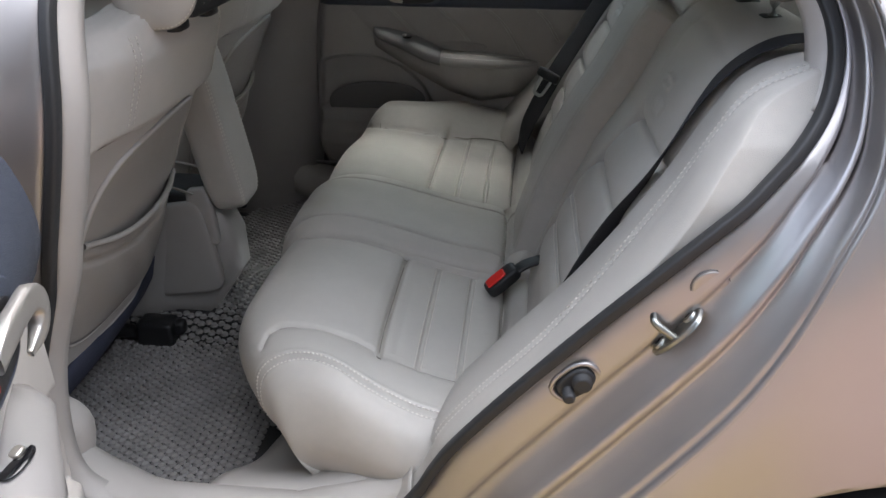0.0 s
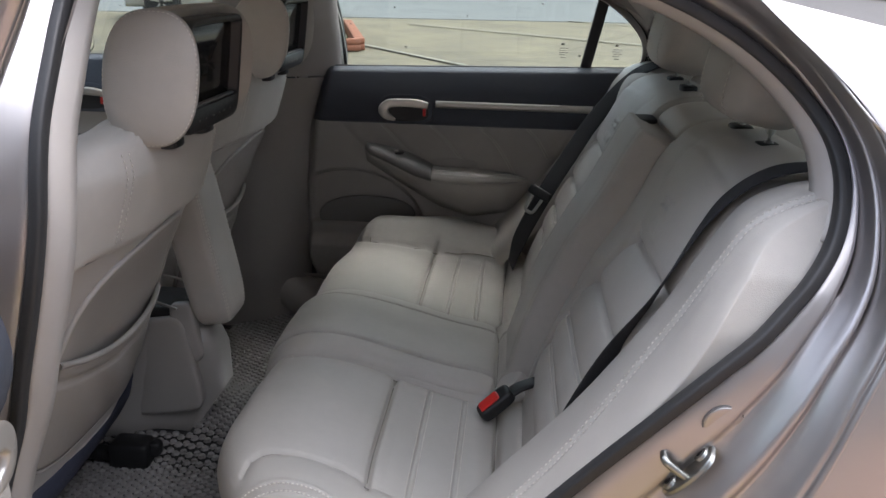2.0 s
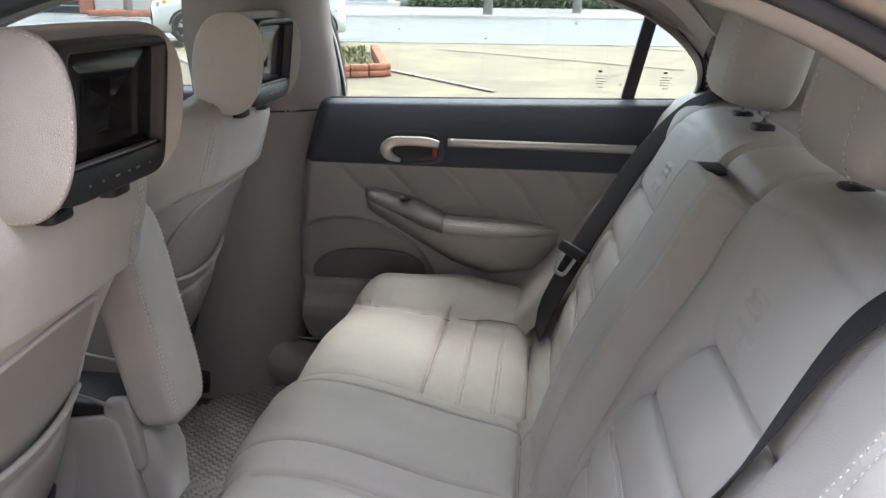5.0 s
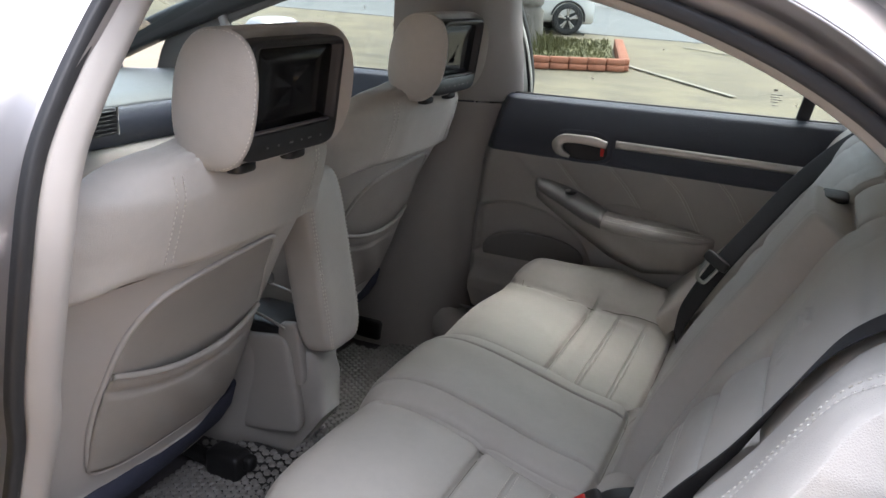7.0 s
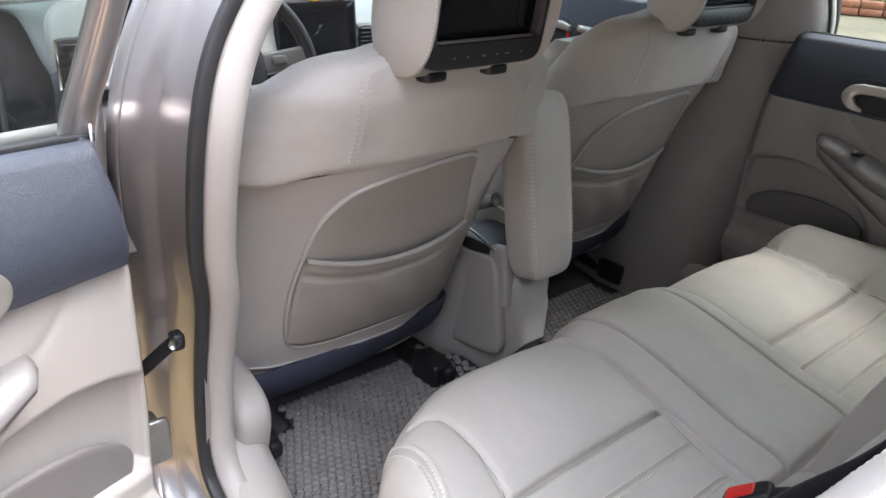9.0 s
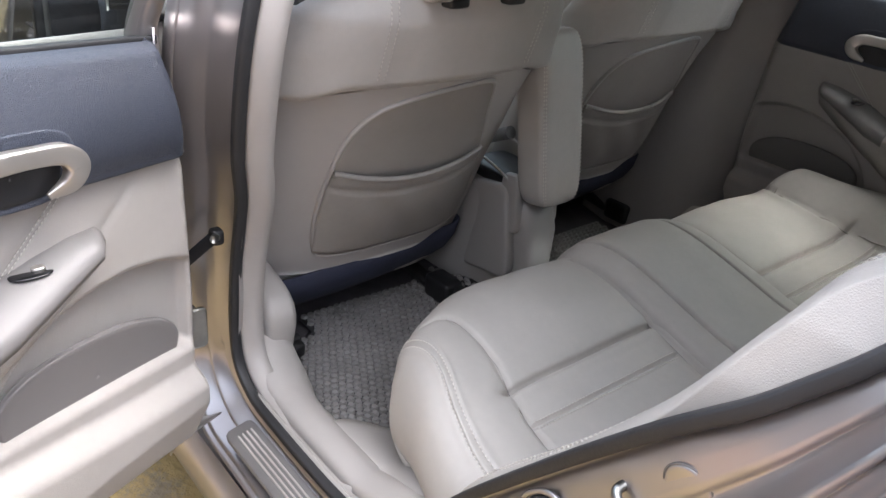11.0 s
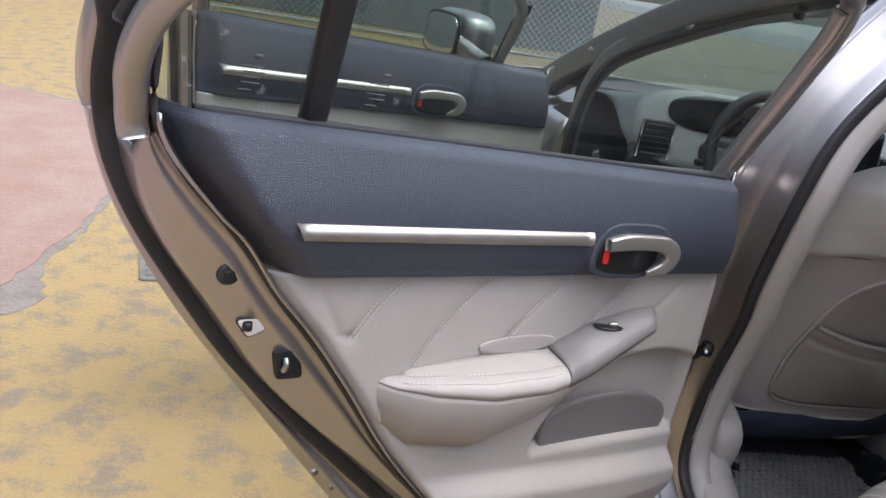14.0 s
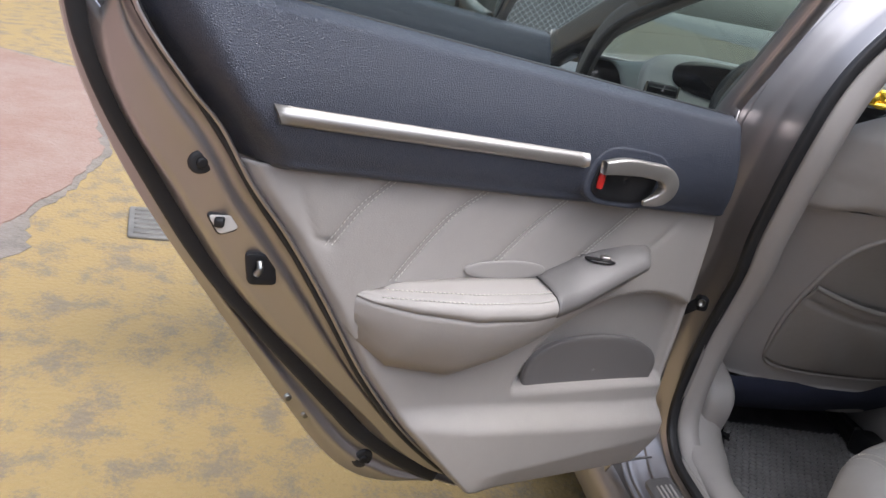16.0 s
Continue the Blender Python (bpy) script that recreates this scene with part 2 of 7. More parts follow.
def ripple(X, Y, a=0.0015, s=1.0):
    """Slow unevenness, as of padding under leather."""
    return a * (np.sin(17 * s * X + 3 * np.sin(9 * s * Y)) * np.cos(13 * s * Y + 1.3) + 0.5 * np.sin(41 * s * X - 29 * s * Y) + 0.4 * np.sin(67 * s * Y + 23 * s * X))


def stitches(name, points, normals, parent, pitch=0.0075, length=0.0048, r=0.0011, mat=None, off=0.0006):
    """A row of thread stitches along a dense line of places."""
    p = np.asarray(points, float)
    nn = np.asarray(normals, float)
    if nn.ndim == 1:
        nn = np.broadcast_to(nn, p.shape)
    seg = np.linalg.norm(np.diff(p, axis=0), axis=1)
    s = np.concatenate([[0], np.cumsum(seg)])
    verts, faces = [], []
    for d in np.arange(pitch / 2, s[-1], pitch):
        q = [np.array([np.interp(d + k, s, p[:, i]) for i in range(3)]) for k in (-length / 2, length / 2)]
        nv = np.array([np.interp(d, s, nn[:, i]) for i in range(3)])
        nv /= np.linalg.norm(nv) + 1e-9
        t = q[1] - q[0]
        t /= np.linalg.norm(t) + 1e-9
        b = np.cross(t, nv)
        base = len(verts)
        mid = (q[0] + q[1]) / 2 + nv * (off + r)
        verts += [q[0] - nv * r, q[1] - nv * r, mid - t * length * 0.3 + b * r, mid + t * length * 0.3 + b * r, mid - t * length * 0.3 - b * r, mid + t * length * 0.3 - b * r]
        faces += [[base, base + 1, base + 3, base + 2], [base, base + 4, base + 5, base + 1], [base + 2, base + 3, base + 5, base + 4], [base, base + 2, base + 4], [base + 1, base + 5, base + 3]]
    return mesh_of(name, verts, faces, mat or THREAD, parent)


# ---- the car's body: floor, sills, pillars, roof ----
body = tagged(empty("car_body", (0, 0, 0.2)), "grey-beige metallic sedan body with two open doors, parked on paving", "car body")


def side_y(z, x=0.2):
    """How far out the door seal's flange lies at height z; the body is widest by the front pillar's waist."""
    z = np.asarray(z, float)
    waist = soft((-0.02 - np.asarray(x, float)) / 0.26) * (0.075 * np.exp(-(((z - 1.06) / 0.22) ** 2)) + 0.04 * np.exp(-(((z - 1.20) / 0.16) ** 2)))
    haunch = soft((np.asarray(x, float) - 0.0) / 0.15) * np.interp(z, [0.45, 0.60, 0.75, 0.85, 0.92, 0.97, 1.03, 1.12, 1.20], [0.0, 0.012, 0.024, 0.036, 0.055, 0.063, 0.060, 0.03, 0.0])
    return 0.752 - 0.165 * np.clip((z - 0.85) / 0.5, 0, 1) ** 1.3 + waist + haunch


SEAL = [(-0.455, 0.46), (-0.40, 0.395), (-0.30, 0.382), (-0.12, 0.382), (0.02, 0.405), (0.09, 0.48), (0.15, 0.59), (0.288, 0.767), (0.402, 0.905), (0.488, 0.996), (0.550, 1.088), (0.540, 1.184),
        (0.428, 1.281), (0.243, 1.349), (0.0, 1.388), (-0.21, 1.393), (-0.306, 1.36), (-0.304, 1.19), (-0.306, 1.04), (-0.365, 0.84), (-0.44, 0.64)]
EDGE = [(-0.56, 0.40, 0.80), (-0.44, 0.335, 0.835), (-0.30, 0.325, 0.84), (-0.10, 0.325, 0.845), (0.08, 0.34, 0.85), (0.20, 0.40, 0.855), (0.30, 0.50, 0.862), (0.43, 0.68, 0.868), (0.50, 0.80, 0.868), (0.548, 0.93, 0.86), (0.582, 1.05, 0.835), (0.562, 1.185, 0.765),
        (0.445, 1.312, 0.672), (0.25, 1.392, 0.622), (0.0, 1.43, 0.608), (-0.22, 1.44, 0.62), (-0.37, 1.385, 0.67), (-0.39, 1.19, 0.80), (-0.40, 1.03, 0.85), (-0.46, 0.84, 0.835), (-0.53, 0.64, 0.82)]


def ring(points, y, n=240):
    p = spline(points, n, True)
    if p.shape[1] == 2:
        p = np.stack([p[:, 0], y(p[:, 1], p[:, 0]), p[:, 1]], 1)
    return p


def door_opening(s, label):
    """The jamb round one rear door: inner trim, rubber seal, flange, gutter and the body's edge. s: -1 left, 1 right."""
    flip = np.array([1, s, 1])
    a = ring(SEAL, side_y)
    e = spline(EDGE, len(a), True)[:, [0, 2, 1]]
    mid = a.mean(0)
    n = a - mid
    n[:, 1] = 0
    n /= np.linalg.norm(n, axis=1)[:, None]
    rows = []
    # behind the door: flange, trough, ridge, trough, hem; along the pillar and the roof: one broad band and a step
    k = np.arange(len(a)) / len(a) * 21
    bare = soft((k - 10.6) / 1.4) * (1 - soft((k - 20.6) / 0.8))
    steps = ((0.0, 0.0), (0.03, -0.08), (0.06, 0.0), (0.20, 0.05), (0.30, 0.09), (0.335, 0.10), (0.36, 0.07), (0.39, 0.035), (0.42, 0.04), (0.48, 0.12), (0.54, 0.22), (0.59, 0.32), (0.62, 0.40), (0.64, 0.43), (0.665, 0.435), (0.69, 0.40), (0.715, 0.385), (0.74, 0.40), (0.80, 0.50), (0.86, 0.62), (0.905, 0.72), (0.93, 0.80), (0.95, 0.84), (0.965, 0.83), (0.98, 0.90), (1.0, 1.0))
    for t, f in steps:
        q = a * (1 - t) + e * t
        f2 = float(np.interp(t, [0, 0.03, 0.06, 0.5, 0.62, 0.72, 0.80, 0.95, 1.0], [0, -0.06, 0.0, 0.28, 0.42, 0.62, 0.78, 0.95, 1.0]))
        q[:, 1] = a[:, 1] + (e[:, 1] - a[:, 1]) * (f * (1 - bare) + f2 * bare)
        rows.append(q)
    sheet("door_jamb", np.array(rows) * flip, PAINT, body, label, wrap_v=True, thick=0.004)
    # rubber seal: a fat bulb standing on the flange
    c = a - n * 0.004
    c[:, 1] += 0.003
    sweep("door_seal", (c * flip)[::4], RUBBER, body, flat=(0.0145, 0.019), n=260, closed=True, sides=14, up=(0, 1, 0), label="black rubber door seal")
    # inner trim lip behind the seal
    rows = []
    for k, dy in ((0.006, -0.008), (0.011, -0.012), (0.016, -0.018), (0.02, -0.03), (0.022, -0.045)):
        q = a - n * k
        q[:, 1] += dy
        rows.append(np.roll(q, -112, 0)[:186])  # open beside the bench's bolster
    sheet("inner_trim", np.array(rows) * flip, SHELL, body, "grey plastic trim inside the seal", thick=0.003)


door_opening(-1, "metallic painted door jamb with gutter")
door_opening(1, "metallic painted door jamb")


def outer_side(s):
    """The quarter panel behind the door with its wheel arch, the sill's rocker and the B pillar's outer skin."""
    flip = np.array([1, s, 1])
    # quarter panel: from the body's edge rearwards
    e = spline([(p[0], p[2], p[1]) for p in EDGE][4:13], 60)
    rows = []
    cx, cz, r = 0.735, 0.30, 0.390
    for k in np.linspace(0, 1, 44):
        q = e.copy()
        z = e[:, 2]
        bulge = 0.016 * np.sin(np.clip(k * 3, 0, 1) * math.pi / 2)
        q[:, 0] = e[:, 0] * (1 - k) + (1.35 + 0.25 * (1 - (z - 0.3))) * k
        q[:, 1] = e[:, 1] + bulge * np.clip((1.15 - z) / 0.2, 0, 1) - 0.25 * k * k * np.clip(z, 0, 1)
        q[:, 1] += 0.006 * np.sin(np.clip(k / 0.012, 0, 1) * math.pi / 2)
        # roll up over the wheel arch
        inside = np.clip(1 - (q[:, 0] - cx) ** 2 / r**2, 0, None)
        arch = cz + r * np.sqrt(inside)
        low = (q[:, 2] < arch) & (inside > 0)
        q[low, 2] = arch[low]
        q[:, 2] = q[:, 2] - np.clip(z - 1.06, 0, 1) * 0.75 * k
        rows.append(q)
    sheet("quarter_panel", np.array(rows) * flip, PAINT, body, "smooth metallic rear quarter panel")
    # wheel-arch liner
    th = np.linspace(-0.15, math.pi + 0.15, 30)
    P = np.array([[(cx + (r - d) * math.cos(a), w, cz + (r - d) * math.sin(a)) for a in th] for w, d in ((0.862, 0.0), (0.852, 0.012), (0.78, 0.014), (0.62, 0.014), (0.56, 0.05))])
    sheet("arch_liner", P * flip, BLACK, body, "black wheel-arch liner")
    # rocker below the sill
    x = np.linspace(-1.62, 0.42, 40)
    prof = [(0.845, 0.325), (0.868, 0.31), (0.872, 0.27), (0.862, 0.22), (0.83, 0.19), (0.72, 0.18)]
    sheet("rocker", np.array([[(xx, y, z) for y, z in prof] for xx in x]) * flip, PAINT, body, "metallic rocker panel")
    # B pillar's outer skin, from the rear door's edge to the front door's opening
    e = spline([(p[0], p[2], p[1]) for p in EDGE][15:] + [(EDGE[0][0], EDGE[0][2], EDGE[0][1])], 40)
    f = e.copy()
    rows = []
    for k, dy in ((0, 0), (0.005, 0.003), (0.014, 0.005), (0.026, 0.005), (0.036, 0.002), (0.044, -0.008), (0.050, -0.03), (0.055, -0.07)):
        q = f.copy()
        q[:, 0] -= k
        q[:, 1] += dy
        rows.append(q)
    sheet("pillar_skin", np.array(rows) * flip, PAINT, body, "metallic painted door pillar", thick=0.003)
    c = np.array(rows[-2]) + [-0.006, 0.004, 0]
    sweep("front_seal", (c * flip)[::3], RUBBER, body, flat=(0.018, 0.022), n=80, sides=12, up=(0, 1, 0))


outer_side(-1)
outer_side(1)


def pillar_trim(s):
    """Inner B-pillar cover, upper and lower half with the joint between them."""
    flip = np.array([1, s, 1])
    for nm, z0, z1 in (("upper_pillar_trim", 1.0425, 1.37), ("lower_pillar_trim", 0.31, 1.038)):
        zs = np.linspace(z0, z1, 40)
        if s < 0:
            back = np.interp(zs, [0.30, 0.46, 0.64, 0.84, 1.03, 1.18, 1.335, 1.37], [-0.465, -0.45, -0.432, -0.358, -0.300, -0.297, -0.297, -0.29])
            yo = side_y(zs, back - 0.01)
            prof = ((0.0, 0.0), (-0.006, -0.016), (-0.016, -0.026), (-0.024, -0.027), (-0.032, -0.034), (-0.055, -0.058), (-0.085, -0.082), (-0.13, -0.085), (-0.165, -0.06), (-0.18, 0.0))
        else:
            back = 0.072 + np.interp(zs, [0.30, 0.40, 0.64, 0.84, 1.02, 1.165, 1.31, 1.37], [-0.48, -0.475, -0.456, -0.418, -0.366, -0.359, -0.356, -0.353])
            yo = side_y(zs) - 0.02
            prof = ((0.0, 0.03), (-0.003, -0.008), (-0.015, -0.026), (-0.05, -0.064), (-0.09, -0.098), (-0.15, -0.125), (-0.24, -0.13), (-0.34, -0.10))
        grow = np.interp(zs, [0.3, 0.4, 0.55, 0.8, 1.37], [0.05, 0.03, 0.012, 0.0, 0.0])
        sheet(nm, np.array([np.stack([back + k * np.interp(zs, [0.3, 1.0, 1.37], [1.15, 1.0, 0.8]), yo + dy - (grow if k < -0.01 else 0), zs], 1) for k, dy in prof]) * flip, PILLAR, body, "light grey pillar trim")


pillar_trim(-1)
pillar_trim(1)


def roof():
    xs = np.linspace(-0.95, 1.0, 40)
    v = np.linspace(-1, 1, 31)
    X, V = np.meshgrid(xs, v, indexing="ij")
    top = 1.472 - 0.10 * np.clip((X + 0.1) / 1.1, 0, 1) ** 2 - 0.05 * np.clip((-0.1 - X) / 0.85, 0, 1) ** 2
    half = 0.60 - 0.05 * np.clip(abs(X) / 1.0, 0, 1) ** 2
    Y = half * V
    Z = top - 0.045 * abs(V) ** 3.2
    sheet("roof_skin", np.stack([X, Y, Z], -1), PAINT, body, "metallic painted roof", thick=0.003)
    sheet("headliner", np.stack([X, Y * 0.97, Z - 0.055 - 0.02 * abs(V) ** 6], -1), HEADLINER, body, "pale beige cloth headliner", thick=0.004)
    for s in (-1, 1):
        e = spline([(p[0], s * p[2], p[1]) for p in EDGE][11:17], 40)
        rows = []
        for k in np.linspace(0, 1, 8):
            q = e.copy()
            q[:, 1] = e[:, 1] * (1 - k) + s * 0.56 * k
            q[:, 2] = e[:, 2] + 0.032 * math.sin(k * math.pi / 2)
            rows.append(q)
        sheet("roof_rail", np.array(rows), PAINT, body, "metallic roof rail", thick=0.003)
        a = spline([(x, s * float(side_y(z, x)), z) for x, z in SEAL][11:17], 40)
        rows = []
        for k in np.linspace(0, 1, 8):
            q = a.copy()
            q[:, 1] = a[:, 1] - s * (0.02 + 0.1 * k)
            q[:, 2] = a[:, 2] + 0.004 + 0.05 * math.sin(k * math.pi / 2)
            rows.append(q)
        sheet("roof_trim", np.array(rows), HEADLINER, body, "beige roof-side trim", thick=0.003)
        # front door's roof rail and A pillar
        A = [(-0.24, 0.60, 1.39), (-0.55, 0.60, 1.395), (-0.80, 0.608, 1.355), (-1.10, 0.635, 1.275), (-1.45, 0.665, 1.155), (-1.75, 0.69, 1.035), (-2.0, 0.70, 0.935)]
        c = spline(A, 50) * [1, s, 1]
        sweep("a_pillar", c[::4], BLACK, body, flat=(0.075, 0.07), n=60, sides=16, up=(0, 1, 0), label="dark-trimmed windscreen pillar")
        sweep("a_pillar_skin", (c + [0.0, s * 0.035, 0.012])[::4], GREY, body, flat=(0.085, 0.03), n=60, sides=16, up=(0, 1, 0), label="dark grey windscreen pillar cover")
        # the front door's jamb with its seal, from the sill up along the windscreen pillar
        J = [(-1.47, 0.755, 0.42), (-1.50, 0.755, 0.60), (-1.515, 0.75, 0.80), (-1.515, 0.745, 0.92), (-1.475, 0.735, 1.035), (-1.38, 0.715, 1.125), (-1.14, 0.675, 1.222), (-0.88, 0.635, 1.305), (-0.62, 0.612, 1.352)]
        c = spline(J, 60) * [1, s, 1]
        sweep("front_jamb", (c + [-0.03, -s * 0.012, 0.01])[::4], GREY, body, flat=(0.075, 0.03), n=70, sides=14, up=(0, 1, 0), label="dark grey front door jamb")
        sweep("front_jamb_seal", c[::4], RUBBER, body, flat=(0.020, 0.022), n=70, sides=12, up=(0, 1, 0))
        # C pillar, closing the cabin behind the door
        zs = np.linspace(0.5, 1.37, 20)
        P = []
        for z in zs:
            x0 = float(np.interp(z, [0.5, 0.76, 0.9, 1.0, 1.1, 1.2, 1.26, 1.31, 1.37], [0.10, 0.29, 0.42, 0.53, 0.575, 0.535, 0.45, 0.33, 0.15]))
            y0 = float(side_y(z)) - 0.03
            P.append([(x0 + 0.02 + (1.25 - x0) * k, s * (y0 - 0.02 * math.sin(k * 3)), z) for k in np.linspace(0, 1, 10)])
        sheet("c_pillar_trim", P, SHELL, body, "grey rear pillar trim", thick=0.004)


roof()


def cabin_floor():
    xs, ys = np.linspace(-1.7, 1.1, 90), np.linspace(-0.74, 0.74, 81)
    X, Y = np.meshgrid(xs, ys, indexing="ij")
    Z = 0.298 + 0.05 * np.exp(-((Y / 0.14) ** 4)) * soft((0.15 - X) / 0.2 + 0.4) * np.where(X < -0.2, 1, 0.6)
    Z += 0.06 * soft((abs(Y) - 0.66) / 0.06) + 0.12 * soft((X + 0.12) / 0.1) * soft((0.56 - abs(Y)) / 0.05)
    Z += 0.4 * soft((-X - 1.25) / 0.35)
    sheet("floor_pan", np.stack([X, Y, Z], -1), CARPET, body, "dark carpeted cabin floor", thick=0.004)
    for s in (-1, 1):
        X3, Z3 = np.meshgrid(np.linspace(-1.65, 0.5, 20), np.linspace(0.17, 0.40, 5), indexing="ij")
        sheet("sill_box", np.stack([X3, s * (0.748 + 0 * X3), Z3], -1), SHELL, body, "grey inner sill", thick=0.004)
        if s > 0:
            X3, Z3 = np.meshgrid(np.linspace(-0.75, 0.2, 20), np.linspace(0.28, 0.64, 6), indexing="ij")
            sheet("sill_carpet", np.stack([X3, 0.738 + 0 * X3, Z3], -1), CARPET, body, "dark carpet behind the closed door", thick=0.004)
        # scuff trim along the sill, inside the seal
        x = np.linspace(-0.49, 0.15, 44)
        rows = []
        base = np.interp(x, [-0.49, -0.42, -0.36, -0.10, -0.02, 0.05, 0.09, 0.15], [0.46, 0.41, 0.392, 0.394, 0.424, 0.446, 0.475, 0.57])
        for y, dz in ((0.738, 0.0), (0.725, 0.014), (0.70, 0.018), (0.68, 0.012), (0.665, -0.004), (0.655, -0.04), (0.65, -0.085)):
            yy = y - 0.03 * soft((-0.30 - x) / 0.12) * (0.738 - y) / 0.1
            rows.append(np.stack([x, s * yy, base + dz], 1))
        sheet("sill_trim", np.array(rows), SHELL, body, "grey plastic sill trim", thick=0.003)
        # moulded floor trim between the mat and the bench
        X2, V2 = np.meshgrid(np.linspace(-0.23, 0.26, 30), np.linspace(0, 1, 16), indexing="ij")
        Y2 = 0.44 + 0.25 * V2
        Z2 = 0.322 + 0.082 * soft((V2 - 0.25) / 0.75) + 0.09 * soft((X2 + 0.20) / 0.2) * (1 - V2) + 0.045 * soft((X2 + 0.10) / 0.15) * soft(V2 / 0.4)
        X2 = X2 + 0.03 * (1 - V2) ** 2 - 0.02 * V2
        sheet("floor_trim", np.stack([X2, s * Y2, Z2], -1), SHELL, body, "grey moulded floor trim", thick=0.003)
        # ribbed plate on the painted sill
        px = np.array([-0.36, -0.355, -0.345, -0.06, -0.05, -0.045, -0.045, -0.05, -0.06, -0.345, -0.355, -0.36])
        py = np.array([0.783, 0.777, 0.775, 0.775, 0.777, 0.783, 0.818, 0.824, 0.826, 0.826, 0.824, 0.818])
        pl = plate("sill_plate", np.stack([px, py], 1), lambda u, v, h: (u, s * v, 0.366 - 0.25 * (v - 0.78) + h), GREY, body, 0.008, 0.002, "grey ribbed scuff plate")
        for y in (0.787, 0.795, 0.803, 0.811):
            sweep("rib", [(-0.335, s * y, 0.375 - 0.25 * (y - 0.78)), (-0.2, s * y, 0.375 - 0.25 * (y - 0.78)), (-0.075, s * y, 0.375 - 0.25 * (y - 0.78))], SHELL, pl, 0.002, n=4, sides=6)


cabin_floor()


def glazing():
    # windscreen, rear window
    v = np.linspace(-1, 1, 17)
    k = np.linspace(0, 1, 15)
    K, V = np.meshgrid(k, v, indexing="ij")
    X = -0.90 - 0.98 * K - 0.10 * (1 - V * V) * K
    Z = 1.40 - 0.43 * K - 0.05 * K * (1 - K)
    Y = V * (0.56 + 0.13 * K)
    w = sheet("windscreen", np.stack([X, Y, Z], -1), CLEAR, body, "clear curved windscreen")
    w.visible_shadow = False
    X = 0.93 + 0.62 * K + 0.08 * (1 - V * V)
    Z = 1.36 - 0.32 * K
    Y = V * (0.52 + 0.08 * K)
    w = sheet("rear_window", np.stack([X, Y, Z], -1), CLEAR, body, "rear window")
    w.visible_shadow = False
    # parcel shelf
    X, Y = np.meshgrid(np.linspace(0.60, 1.55, 20), np.linspace(-0.66, 0.66, 20), indexing="ij")
    sheet("parcel_shelf", np.stack([X, Y, 1.075 - 0.03 * soft((0.66 - X) / 0.06)], -1), SHELL, body, "pale grey parcel shelf", thick=0.01)
    # bonnet and bulkhead close the front
    X, Y = np.meshgrid(np.linspace(-2.9, -1.8, 20), np.linspace(-0.8, 0.8, 25), indexing="ij")
    sheet("bonnet", np.stack([X, Y * (1 - 0.1 * soft((-X - 2.3) / 0.6)), 0.955 - 0.16 * ((-1.8 - X) / 1.1) ** 2 - 0.08 * abs(Y / 0.8) ** 4], -1), PAINT, body, "metallic bonnet", thick=0.003)
    for s in (-1, 1):
        X, Z = np.meshgrid(np.linspace(-2.9, -1.42, 30), np.linspace(0.25, 0.93, 16), indexing="ij")
        sheet("front_wing", np.stack([X, s * (0.80 + 0.06 * np.sin(np.clip((Z - 0.2) / 0.75, 0, 1) * math.pi)), Z], -1), PAINT, body, "metallic front wing", thick=0.003)
    Y, Z = np.meshgrid(np.linspace(-0.7, 0.7, 8), np.linspace(0.3, 1.0, 8), indexing="ij")
    sheet("bulkhead", np.stack([-1.7 - 0 * Y, Y, Z], -1), CARPET, body, thick=0.01)


glazing()


